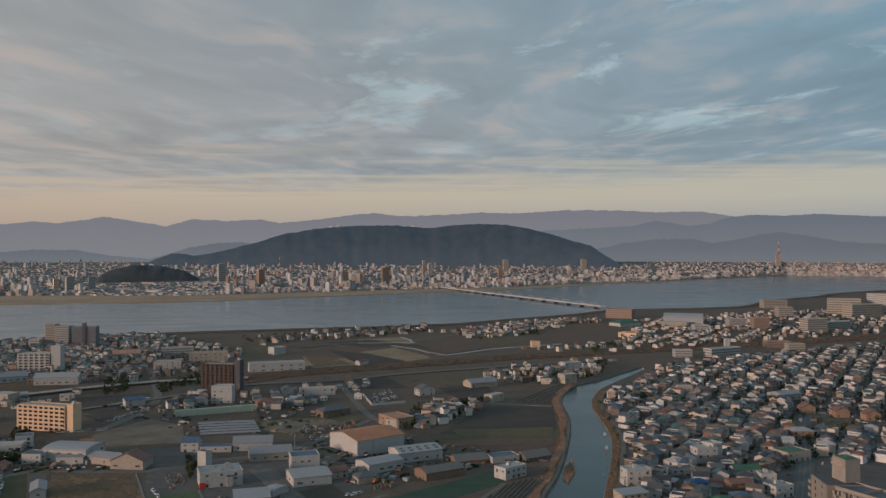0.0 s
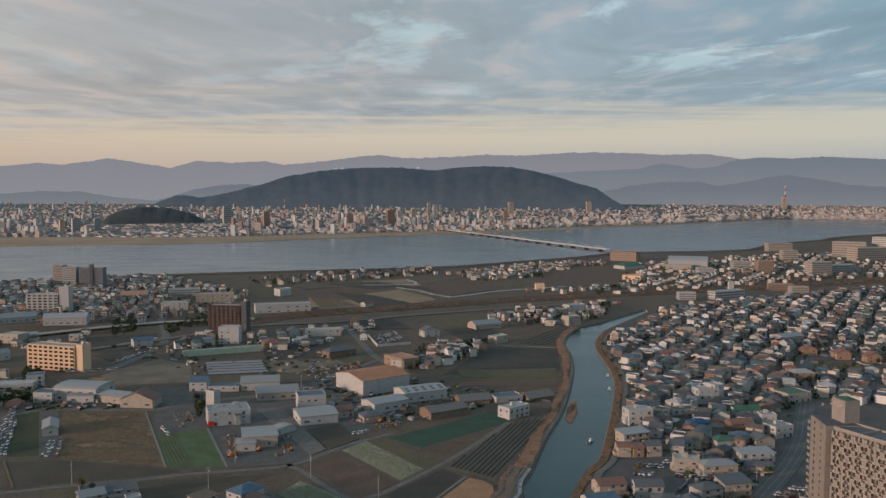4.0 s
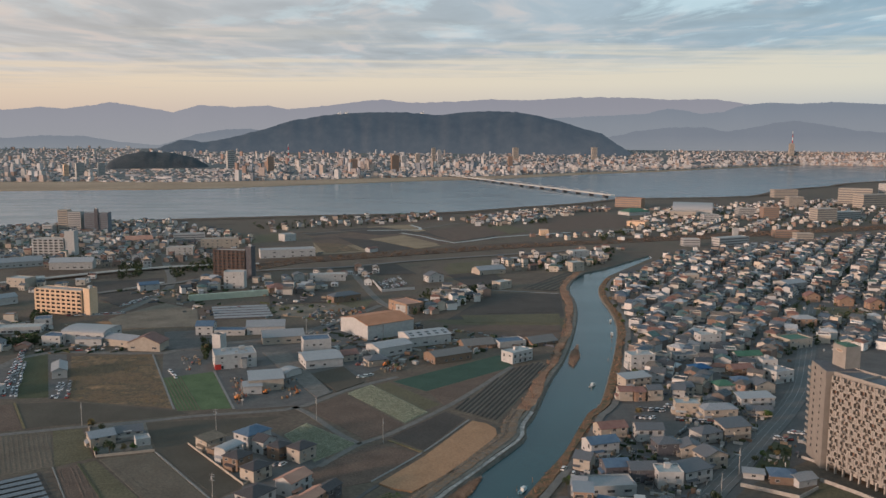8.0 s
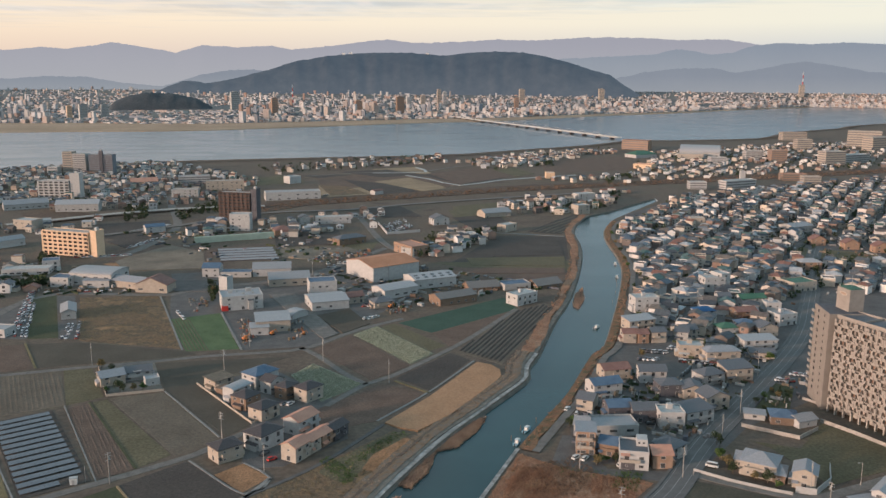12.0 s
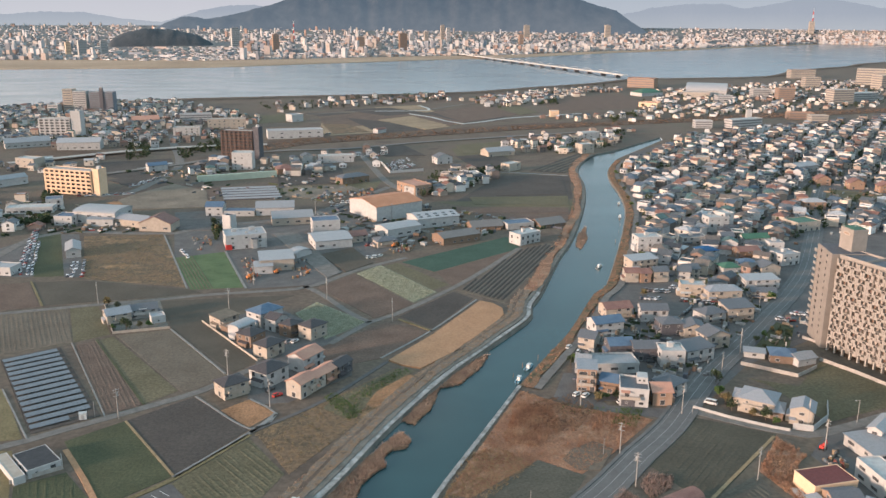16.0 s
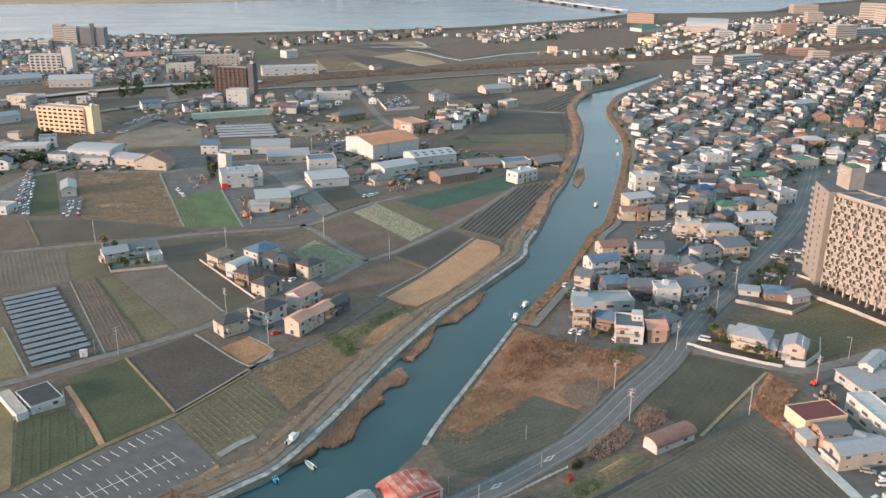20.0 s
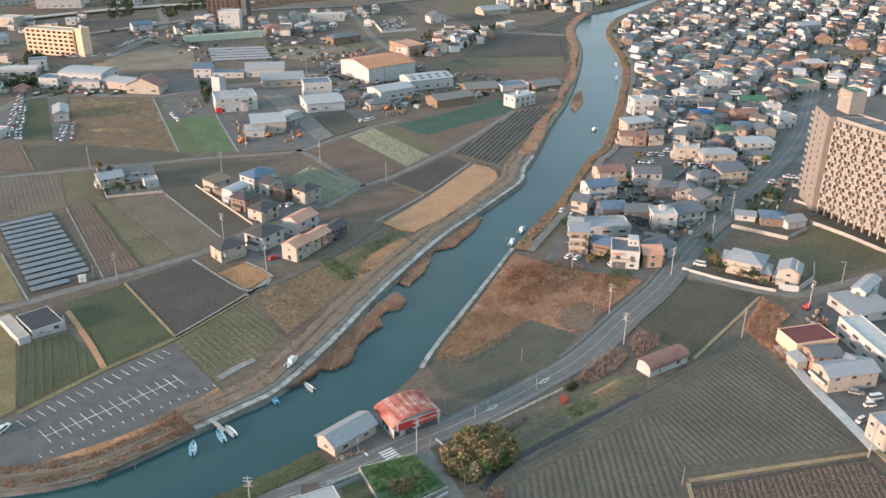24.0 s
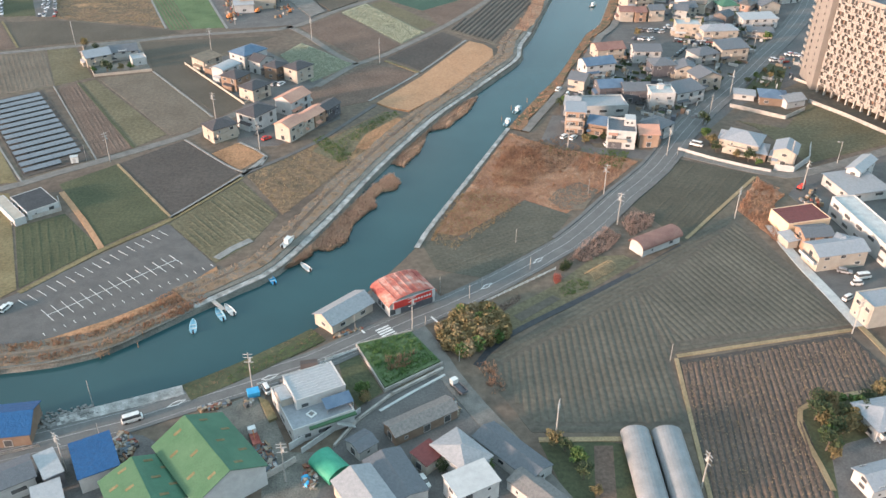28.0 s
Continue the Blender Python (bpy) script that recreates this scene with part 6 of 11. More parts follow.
building("house", (90.5, 357.4), (100.6, 359.0), 9, 5.6, "hip", "plaster_dark", "roof_slate", label="dark house in a narrow street", **HOUSE)
building("house", (99.9, 355.0), (109.0, 354.6), 9, 5.0, "gable", "plaster_cream", "roof_slate", label="house with a bright gable", cross=True, **HOUSE)
building("house", (106.3, 341.7), (116.8, 345.2), 9, 6.0, "gable", "plaster_cream", "roof_slate", label="cream house with a gable to the road", cross=True, **HOUSE)
building("house", (125.4, 376.7), (138.6, 380.1), 9, 6.4, "shed", "plaster_cream", "roof_slate", label="cream house with a sloping dark roof", rise=1.6, **HOUSE)
building("house", (113.7, 372.0), (124.6, 376.7), 9, 5.0, "hip", "plaster_grey", "roof_slate", label="house with dark hipped roof", **HOUSE)
building("house", (112.3, 412.4), (124.3, 411.2), 9, 6.2, "flat", "plaster_beige", "pale_concrete", label="beige flat-roofed house in a dense street", **HOUSE)
building("house", (124.3, 404.5), (141.4, 406.8), 9, 5.8, "hip", "plaster_cream", "roof_tile_grey", label="cream house with blue-grey tiled roof", **HOUSE)
building("house", (149.6, 425.9), (167.6, 428.4), 9, 5.0, "shed", "plaster_white", "roof_white", label="house with pale blue sheet roof", rise=0.8, **HOUSE)
building("house", (147.9, 412.0), (160.0, 410.8), 7, 3.6, "gable", "plaster_cream", "roof_slate", label="low cream house by the road", **HOUSE)
building("house", (117.5, 441.3), (124.2, 439.6), 9, 5.2, "gable", "plaster_grey", "roof_slate", label="grey house with slate roof", **HOUSE)
building("house", (88.8, 435.5), (95.8, 435.8), 8, 5.6, "gable", "plaster_cream", "roof_rust", label="house on the canal street", **HOUSE)
building("house", (96.8, 434.9), (102.6, 436.0), 8, 5.4, "gable", "plaster_orange", "roof_rust", label="orange-brown house on the canal street", **HOUSE)
building("house", (104.1, 436.1), (111.9, 437.3), 8, 6.2, "gable", "plaster_cream", "roof_slate", label="cream house on the canal street", **HOUSE)
building("house", (96.5, 457.2), (111.9, 463.2), 9, 5.8, "shed", "plaster_beige", "roof_white", label="house with a broad pale roof", rise=0.9, **HOUSE)
building("house", (107.1, 494.8), (122.0, 497.9), 10, 9.0, "flat", "plaster_white", "pale_concrete", 3, "white three-storey house standing among houses", "house")
building("house", (163.3, 546.5), (177.7, 550.1), 9, 9.6, "flat", "plaster_white", "pale_concrete", 3, "white three-storey block standing among houses", "house")
building("house", (174.7, 550.0), (181.7, 553.4), 10, 11.5, "flat", "plaster_white", "pale_concrete", 4, "white four-storey block standing among houses", "house")
building("house", (138.0, 512.9), (154.2, 516.2), 9, 4.6, "flat", "plaster_grey", "roof_slate", label="low grey building with a railing", **HOUSE)
building("house", (162.6, 513.9), (170.4, 514.2), 9, 6.0, "gable", "plaster_white", "roof_slate", label="white house in a dense street", **HOUSE)
building("house", (175.5, 510.5), (191.8, 513.8), 9, 5.6, "gable", "plaster_grey", "roof_green", label="house with green sheet roof", **HOUSE)
building("house", (185.5, 495.5), (194.4, 495.9), 8, 6.6, "flat", "plaster_white", "roof_white", label="house with a pale pink roof", **HOUSE)
building("house", (183.8, 469.4), (195.6, 474.4), 10, 6.4, "flat", "plaster_white", "roof_metal", label="pale flat-roofed house in a dense street", **HOUSE)
building("house", (141.3, 481.6), (152.0, 484.4), 9, 5.2, "hip", "plaster_grey", "tarp_blue", label="house with a bright blue roof", **HOUSE)
building("house", (156.6, 457.4), (166.1, 457.7), 9, 5.0, "hip", "plaster_grey", "roof_blue", label="house with a turquoise roof", **HOUSE)
building("house", (144.6, 448.5), (154.6, 450.9), 9, 5.0, "hip", "plaster_grey", "roof_green", label="house with a dull green roof", **HOUSE)
building("house", (165.7, 449.3), (176.5, 451.8), 9, 5.2, "gable", "plaster_cream", "roof_slate", label="cream house with a gable", cross=True, **HOUSE)
building("house", (121.6, 442.4), (130.7, 444.8), 9, 5.6, "gable", "plaster_beige", "roof_slate", label="beige house in a dense street", **HOUSE)
building("house", (163.9, 482.5), (176.7, 485.4), 9, 5.0, "gable", "plaster_brown", "roof_rust", label="house with a brown roof", **HOUSE)
building("shop", (222.6, 549.0), (240.1, 555.9), 14, 6.0, "flat", "plaster_cream", "roof_green", 2, "cream shop with a pale green roof", "shop")
building("house", (253.5, 617.5), (269.5, 618.3), 10, 6.0, "hip", "plaster_orange", "roof_white", label="house with a pale roof", **HOUSE)
building("house", (300.4, 712.0), (312.0, 712.5), 9, 5.6, "gable", "plaster_orange", "roof_rust", label="brick-red house with steep gable", cross=True, group="brick-red houses", rise=3.2, **HOUSE)
building("house", (320.9, 696.2), (333.1, 696.7), 9, 5.6, "gable", "plaster_orange", "roof_rust", label="brick-red house with steep gable", cross=True, group="brick-red houses", rise=3.2, **HOUSE)
building("house", (339.7, 683.2), (351.8, 683.8), 9, 5.6, "gable", "plaster_orange", "roof_rust", label="brick-red house with steep gable", cross=True, group="brick-red houses", rise=3.2, **HOUSE)
plot("field_grass", [(285.0, 703.9), (343.1, 678.9), (323.6, 640.1), (263.8, 657.8)], "grass_olive", label="open grass lot among the houses")

# ---- houses east of the road ----
building("house", (101.2, 283.7), (111.8, 277.6), 11, 5.6, "hip", "plaster_cream", "roof_tile_grey", label="large house with grey-blue tiled hip roof and long balcony", **HOUSE)
building("house_wing", (101.3, 289.4), (105.4, 287.6), 8, 3.2, "hip", "plaster_cream", "roof_tile_grey", label="low tiled wing of the large house", floors=1, category="house")
building("house_wing", (110.8, 277.6), (114.7, 275.9), 9, 3.2, "hip", "plaster_brown", "roof_tile_grey", label="low tiled wing of the large house", floors=1, category="house")
building("house", (116.2, 274.1), (123.1, 270.8), 9, 6.0, "gable", "plaster_cream", "roof_tile_grey", label="bright cream house with grey tiled gable roof", cross=True, **HOUSE)
building("house", (128.6, 328.5), (139.1, 326.5), 9, 3.6, "hip", "plaster_brown", "roof_blue", label="old low house with blue-grey tiled roof", floors=1, category="house")
building("shed", (138.3, 324.2), (147.0, 327.9), 7, 3.2, "gable", "plaster_white", "roof_metal", label="pale shed beside the old house", **SHED)
building("shed", (119.6, 334.1), (127.4, 332.0), 5, 2.6, "shed", "plaster_grey", "roof_metal", label="low shed with pale roof", rise=0.4, **SHED)
building("warehouse", (102.7, 233.9), (105.3, 224.6), (119.7, 228.4), 4.6, "flat", "plaster_apricot", "roof_red", label="warehouse with dark maroon roof and a cream wall", rise=0.15, win="", category="warehouse", floors=1)
building("house", (106.9, 223.4), (107.8, 216.9), (116.3, 219.7), 5.0, "gable", "plaster_orange", "roof_slate", label="house with dark roof and orange gable", cross=True, rise=1.2, **HOUSE)
building("shed", (102.1, 222.9), (103.4, 217.7), (106.5, 219.4), 2.8, "shed", "plaster_cream", "roof_white", label="small cream shed with pale blue roof", rise=0.3, **SHED)
bg = building("house", (107.6, 205.4), (123.1, 209.0), (104.9, 212.8), 5.6, "gable", "plaster_beige", "roof_tile_grey", label="beige house with blue-grey roofs and a wide balcony", rise=1.5, category="dwelling", gap=4.0)
BW = (Vector((123.1, 209.0)) - Vector((107.6, 205.4))).length
Bag().box(-BW / 2 - 1.5, -BW / 2 - 0.05, -4.0, 3.5, 2.6, 2.75).box(-BW / 2 - 1.5, -BW / 2 - 1.38, -4.0, 3.5, 2.75, 3.6).ob("balcony", "plaster_white", bg, "white balcony along the gable")
building("house_wing", (113.1, 212.0), (117.5, 209.0), 9, 5.0, "hip", "plaster_grey", "roof_tile_grey", label="grey house wing with blue-grey tiled roof", floors=1, category="house")
building("factory", (123.4, 238.8), (128.7, 207.3), (131.0, 239.8), 6.4, "flat", "plaster_white", "pale_concrete", 2, "long white two-storey factory with stained flat roof", "factory", rise=0.4, win="f", gap=6.0, kinds=("strip",))
building("house", (136.8, 260.7), (140.2, 257.5), 14, 6.0, "gable", "plaster_white", "roof_white", label="white house with pale shallow roof", cross=True, rise=1.0, **HOUSE)
building("warehouse", (132.6, 246.0), (147.8, 250.2), 14, 3.6, "shed", "plaster_grey", "roof_metal", label="low warehouse with pale roof", rise=0.6, **WORKS)
building("office", (109.8, 185.9), (111.6, 178.8), 14, 6.8, "flat", "plaster_cream", "roof_tile_grey", 2, "cream two-storey office with plain lit end wall", "office building", rise=0.3, win="f")
building("shed", (58.6, 212.2), (71.6, 220.7), (53.6, 215.5), 2.6, "vault", "plaster_grey", "roof_rust", 1, "long shed with a rounded worn rust-red roof", "shed", rise=1.9, win="f", gap=5)

# ---- new houses on the west side ----
NEWH = dict(category="house", group="new houses")
building("house", (-107.2, 358.5), (-101.0, 366.5), 8.2, 4.6, "shed", "plaster_beige", "sandy", label="low house with a shallow tan roof", rise=0.7, **NEWH)
building("shed", (-100.6, 352.4), (-97.4, 357.6), 7.0, 2.5, "shed", "plaster_brown", "plaster_brown", label="low brown lean-to beside the tan house", rise=0.4, category="shed", win="", o=0.3)
building("house", (-89.3, 360.5), (-81.5, 371.1), 10.0, 6.6, "hip", "plaster_white", "roof_blue", label="tall house with bright blue-grey roof", **NEWH)
building("house", (-95.6, 345.3), (-90.6, 354.4), 6.4, 5.4, "vault", "plaster_white", "roof_white", label="white house with a pale curved roof", rise=1.2, **NEWH)
building("house", (-87.9, 335.5), (-83.4, 343.0), 8.6, 5.8, "hip", "plaster_brown", "roof_umber", label="brown house with dark roof", **NEWH)
building("house", (-78.6, 324.0), (-73.0, 332.3), 8.1, 5.6, "hip", "plaster_beige", "roof_umber", label="beige house with dark hipped roof", **NEWH)
building("house", (-72.4, 296.3), (-66.1, 306.1), 9.6, 6.2, "hip", "plaster_white", "roof_umber", label="white house with dark purplish hipped roof", **NEWH)
building("house", (-60.9, 310.7), (-54.9, 321.3), 8.2, 6.2, "gable", "plaster_white", "roof_orange", label="white house with a salmon tiled roof", **NEWH)
building("house", (-57.8, 287.2), (-53.6, 294.8), 7.0, 6.2, "gable", "plaster_cream", "roof_orange", label="cream house with salmon tiled roof lit by the sun", **NEWH)
building("house", (-53.5, 295.0), (-50.6, 300.2), 6.2, 5.4, "gable", "plaster_cream", "roof_orange", label="rear wing with a lower salmon roof", **NEWH)
building("house", (-81.6, 354.9), (-77.2, 361.8), 6.6, 6.0, "gable", "plaster_white", "roof_umber", label="white house with dark gable roof", cross=True, **NEWH)
building("house", (-73.4, 348.5), (-69.6, 355.2), 6.8, 5.8, "hip", "plaster_brown", "roof_umber", label="brown house with dark roof", **NEWH)
building("house", (-64.0, 345.2), (-58.2, 353.0), 8.0, 6.2, "hip", "plaster_cream", "roof_umber", label="cream house with dark hipped roof", **NEWH)
building("house", (-50.2, 300.7), (-46.8, 307.6), 6.4, 5.2, "gable", "plaster_orange", "roof_orange", label="orange house with a salmon roof", **NEWH)
building("house", (-46.4, 306.6), (-42.2, 314.6), 6.0, 5.0, "gable", "plaster_dark", "roof_umber", label="dark boarded house behind the orange one", **NEWH)
building("house", (-85.6, 285.4), (-78.2, 292.2), 8.2, 5.6, "hip", "plaster_beige", "roof_umber", label="house with a dark hipped roof and white gate posts", **NEWH)
building("farmhouse", (-159.9, 361.4), (-151.0, 367.4), 9, 4.6, "gable", "plaster_beige", "roof_tile_grey", label="farmhouse with grey tiled gable roof", category="house")
building("farmhouse", (-152.3, 368.8), (-140.9, 373.5), 9, 4.4, "gable", "plaster_grey", "roof_slate", label="long farm building with slate roof", category="house")
building("shed", (-140.3, 363.5), (-134.9, 366.5), 6, 3.0, "flat", "plaster_white", "roof_white", label="white flat-roofed shed of the river plain", **SHED)
building("shed", (-148.4, 370.4), (-145.3, 371.9), 4, 4.2, "flat", "plaster_white", "pale_concrete", label="white block between farm buildings", **SHED)

# ---- works and shops further west ----
building("gymnasium", (-259.9, 553.2), (-230.1, 548.1), 22, 8.0, "vault", "plaster_white", "roof_white", label="white hall with shallow arched roof", category="hall", rise=2.0, floors=2, gap=6, kinds=("strip",))
building("factory", (-247.5, 544.2), (-230.4, 544.9), 10, 5.0, "shed", "plaster_white", "roof_tile_grey", label="white works with blue-grey roof", rise=0.8, **WORKS)
building("shop", (-270.5, 546.3), (-257.9, 545.3), 12, 6.0, "flat", "plaster_white", "roof_blue", 2, "white and blue shop", "shop")
building("shop", (-318.8, 575.7), (-288.2, 582.3), 12, 4.0, "flat", "plaster_white", "pale_concrete", 1, "long low flat-roofed shop", "shop", kinds=("strip",))
building("shop", (-299.8, 596.3), (-289.3, 600.6), 12, 6.0, "flat", "plaster_white", "roof_blue", 2, "small white shop with a blue stripe", "shop")
building("warehouse", (-230.5, 548.1), (-207.3, 539.8), 12, 5.0, "gable", "plaster_beige", "roof_tile_grey", label="grey-roofed brown works hall", **WORKS)
building("warehouse", (-208.8, 533.7), (-187.3, 531.6), 14, 5.6, "gable", "plaster_beige", "roof_rust", label="brown works hall with low gable", cross=True, **WORKS)
building("warehouse", (-381.2, 658.0), (-357.9, 687.3), 12, 6.0, "gable", "plaster_white", "roof_metal", label="long white warehouse in a dense street", **WORKS)
building("warehouse", (-227.3, 468.5), (-220.0, 471.8), 20, 4.6, "gable", "plaster_grey", "roof_metal", label="grey shed between rows of parked cars", cross=True, **WORKS)
building("shop", (-254.8, 435.0), (-241.6, 433.4), 10, 4.2, "flat", "plaster_white", "roof_white", 1, "white car dealer's office", "shop")
building("shop", (-177.7, 576.7), (-165.9, 577.3), 12, 7.0, "gable", "plaster_white", "roof_blue", label="white shop with a blue roof", category="shop")
building("warehouse", (-165.1, 577.3), (-143.8, 578.2), 10, 3.6, "flat", "plaster_grey", "roof_blue", label="low blue-grey warehouse in a dense street", rise=0.3, **WORKS)
building("warehouse", (-143.0, 580.0), (-117.2, 584.6), 16, 5.6, "gable", "plaster_white", "roof_metal", label="white warehouse with grey roof", **WORKS)
building("warehouse", (-125.2, 551.0), (-99.1, 558.5), 16, 5.2, "gable", "plaster_beige", "roof_metal", label="pale warehouse with low gable", **WORKS)
fc = building("factory", (-139.9, 489.8), (-117.2, 498.4), 18, 8.2, "flat", "plaster_white", "roof_white", 3, "white three-storey factory with red corner", "factory", gap=7)
FCW = (Vector((-117.2, 498.4)) - Vector((-139.9, 489.8))).length
Bag().box(-FCW / 2 - 0.15, -FCW / 2 + 3.4, -9.15, -5.5, -0.2, 3.2).ob("red_corner", "sign_red", fc, "red painted corner of the ground floor")
for x, y, w, h in ((-6, 3, 2.6, 1.8), (1, -3, 1.6, 1.2), (5, 4, 3.2, 2.2), (7, -2, 1.4, 1.0), (-2, 5, 1.4, 1.0)):
    Bag().box(x - w / 2, x + w / 2, y - w / 2.5, y + w / 2.5, 8.2, 8.2 + h).ob("roof_unit", "plaster_grey", fc, "grey roof plant box")
Bag().box(FCW / 2 - 9, FCW / 2 - 6, -10.6, -9.0, -0.2, 6.0).ob("stair_bay", "plaster_grey", fc, "projecting stair bay")
Bag().slab([(FCW / 2 - 9.3, -10.9, 6.0), (FCW / 2 - 5.7, -10.9, 6.0), (FCW / 2 - 5.7, -9.0, 6.5), (FCW / 2 - 9.3, -9.0, 6.5)], 0.15).ob("stair_roof", "roof_slate", fc)
building("tank_tower", (-154.6, 536.0), (-148.6, 533.2), 6, 10.5, "flat", "plaster_white", "plaster_dark", 3, "white stair tower with dark cap", "tower", win="")
building("warehouse", (-109.5, 446.9), (-91.7, 451.9), 20, 6.5, "gable", "plaster_beige", "roof_white", label="warehouse with broad white roof", cross=False, rise=1.2, **WORKS)
building("shed", (-111.4, 441.6), (-102.0, 444.1), 8, 4.5, "shed", "plaster_white", "roof_white", label="white lean-to shed of the river plain", rise=0.8, **SHED)
building("warehouse", (-100.4, 478.0), (-94.6, 473.4), 12, 2.2, "vault", "plaster_white", "roof_white", label="white arched store of the river plain", category="warehouse", rise=2.4, floors=1, win="")
building("factory", (-86.4, 492.0), (-65.3, 500.5), 22, 5.5, "gable", "plaster_white", "roof_white", label="white works with low gable roof", rise=1.5, **WORKS)
building("factory", (-93.7, 526.8), (-77.0, 531.9), 14, 9.0, "flat", "plaster_white", "roof_blue", 2, "white two-storey works office", "factory")
hall = building("hall", (-56.8, 565.2), (-26.8, 588.7), (-40.3, 623.4), 10.5, "gable", "plaster_white", "roof_terracotta", 1, "large white hall with orange roof", "hall", rise=3.0, win="f", gap=10, kinds=("strip",))
building("factory", (-45.2, 520.3), (-25.2, 535.5), 16, 6.0, "gable", "plaster_white", "roof_white", label="white works with stepped roofs", rise=1.6, **WORKS)
building("factory", (-27.2, 547.5), (-0.3, 561.2), 20, 6.5, "gable", "plaster_white", "roof_white", label="white works with roof lights", rise=2.0, **WORKS)
building("barn", (-9.8, 505.5), (12.7, 519.9), 14, 4.8, "gable", "plaster_brown", "roof_grey", label="long brown barn with orange gable", rise=2.2, **SHED)
building("house", (37.5, 507.4), (50.7, 518.8), 10, 6.6, "flat", "plaster_white", "pale_concrete", 2, "white cube-like house beside the furrowed field", "house")
building("house", (-68.8, 508.4), (-57.5, 514.3), 10, 4.5, "gable", "plaster_beige", "roof_rust", label="low brown house in a dense street", **HOUSE)
building("house", (-49.6, 498.6), (-38.0, 504.3), 10, 4.0, "hip", "plaster_beige", "roof_slate", label="low house beside the yard", **HOUSE)
building("barn", (8.7, 542.9), (18.5, 546.4), 14, 2.6, "gable", "plaster_brown", "roof_grey", label="low farm shed with a grey-brown roof", **SHED)
building("barn", (19.2, 546.4), (29.1, 549.9), 14, 2.6, "gable", "plaster_brown", "roof_grey", label="low farm shed with a grey-brown roof", **SHED)
building("barn", (53.9, 551.0), (71.6, 561.1), 14, 2.6, "gable", "plaster_brown", "roof_grey", label="low farm shed with a grey-brown roof", **SHED)
building("house", (31.9, 547.0), (49.7, 553.9), 12, 3.6, "flat", "plaster_grey", "roof_blue", label="low building with blue roof", **SHED)
building("flats", (-50.8, 673.8), (-35.1, 652.4), 16, 7.5, "flat", "plaster_orange", "roof_orange", 2, "orange-lit two-storey block standing among houses", "apartment building")
building("shop", (-34.2, 652.5), (-24.9, 666.0), 12, 6, "flat", "plaster_grey", "pale_concrete", 2, "grey block behind the hall", "shop")
building("shop", (-134.5, 798.9), (-102.0, 807.1), 10, 6.4, "flat", "plaster_white", "pale_concrete", 2, "long white office standing among houses", "office building")
building("shop", (-153.3, 804.4), (-138.8, 805.1), 10, 5.0, "flat", "plaster_beige", "roof_rust", 2, "small brown shop standing among houses", "shop")
building("house", (-97.7, 695.1), (-77.2, 711.0), 12, 5.4, "hip", "plaster_brown", "roof_slate", label="dark old farmhouse in a dense street", **HOUSE)
building("house", (-21.9, 798.5), (-7.5, 805.6), 12, 6.4, "gable", "plaster_white", "roof_slate", label="white house with steep gable", cross=True, **HOUSE)
building("warehouse", (26.1, 847.6), (53.8, 856.2), 10, 4.0, "gable", "plaster_beige", "roof_metal", label="long beige shed of the river plain", **WORKS)
building("house", (44.3, 762.9), (55.3, 775.1), 10, 6.4, "flat", "plaster_cream", "pale_concrete", label="cream cube-like house lit by the sun", **HOUSE)
building("long_wall", (-220.2, 699.0), (-159.4, 727.7), 3, 5.0, "flat", "screen_green", "screen_green", label="long pale green screen wall", category="wall", win="", rise=0.1)
building("shop", (-277.4, 743.7), (-263.2, 753.0), 10, 5.6, "gable", "plaster_white", "roof_blue", label="white shop with blue roof", category="shop")
S1, S2 = Vector((-179.2, 629.0)), Vector((-137.3, 639.2))
away = (Vector((-194.8, 676.1)) - S1)
for i in range(5):
    k = i / 5
    building("long_shed", tuple(S1 + away * k), tuple(S2 + away * k), 6.2, 1.0, "gable", "plaster_dark", "roof_metal", label="long sawtooth shed with grey-blue roof", category="shed", win="", rise=0.7, group="long sheds", o=0.2)
building("warehouse", (-216.7, 952.1), (-157.4, 971.4), 18, 9, "flat", "plaster_white", "roof_white", 2, "long white warehouse with dark ground floor", "warehouse", gap=9, kinds=("strip",))
building("warehouse", (-413.6, 859.6), (-372.1, 867.7), 18, 8, "gable", "plaster_grey", "roof_white", label="long pale works hall", **WORKS)
building("warehouse", (-470.1, 865.8), (-433.8, 889.3), 18, 6, "gable", "plaster_grey", "roof_metal", label="long grey works hall", **WORKS)
building("shop", (-389.8, 768.7), (-377.3, 774.8), 14, 6, "flat", "plaster_white", "pale_concrete", 2, "white roadside shop standing among houses", "shop")
building("shop", (-406.8, 762.6), (-387.1, 757.2), 14, 8, "flat", "plaster_cream", "pale_concrete", 2, "cream roadside block standing among houses", "shop")
building("school", (-364.5, 1103.1), (-327.0, 1116.1), 14, 9, "flat", "plaster_white", "roof_metal", 3, "white school block standing among houses", "school")
building("flats", (-309.5, 1037.1), (-265.3, 1048.8), 14, 11, "flat", "plaster_beige", "concrete", 3, "pinkish three-storey block standing among houses", "apartment building")
building("house", (-330.7, 972.3), (-301.0, 977.6), 14, 9, "flat", "plaster_grey", "concrete", 3, "grey block of flats", "apartment building")
building("flats", (326.3, 1708.3), (372.7, 1682.3), 26, 18, "flat", "plaster_orange", "roof_rust", 4, "pink riverside building with stepped roof", "hotel", gap=9)
building("hall", (397.2, 1534.5), (462.4, 1514.2), 60, 9, "vault", "plaster_white", "roof_white", label="wide hall with pale shallow dome roof", category="hall", rise=12, floors=1, gap=12)
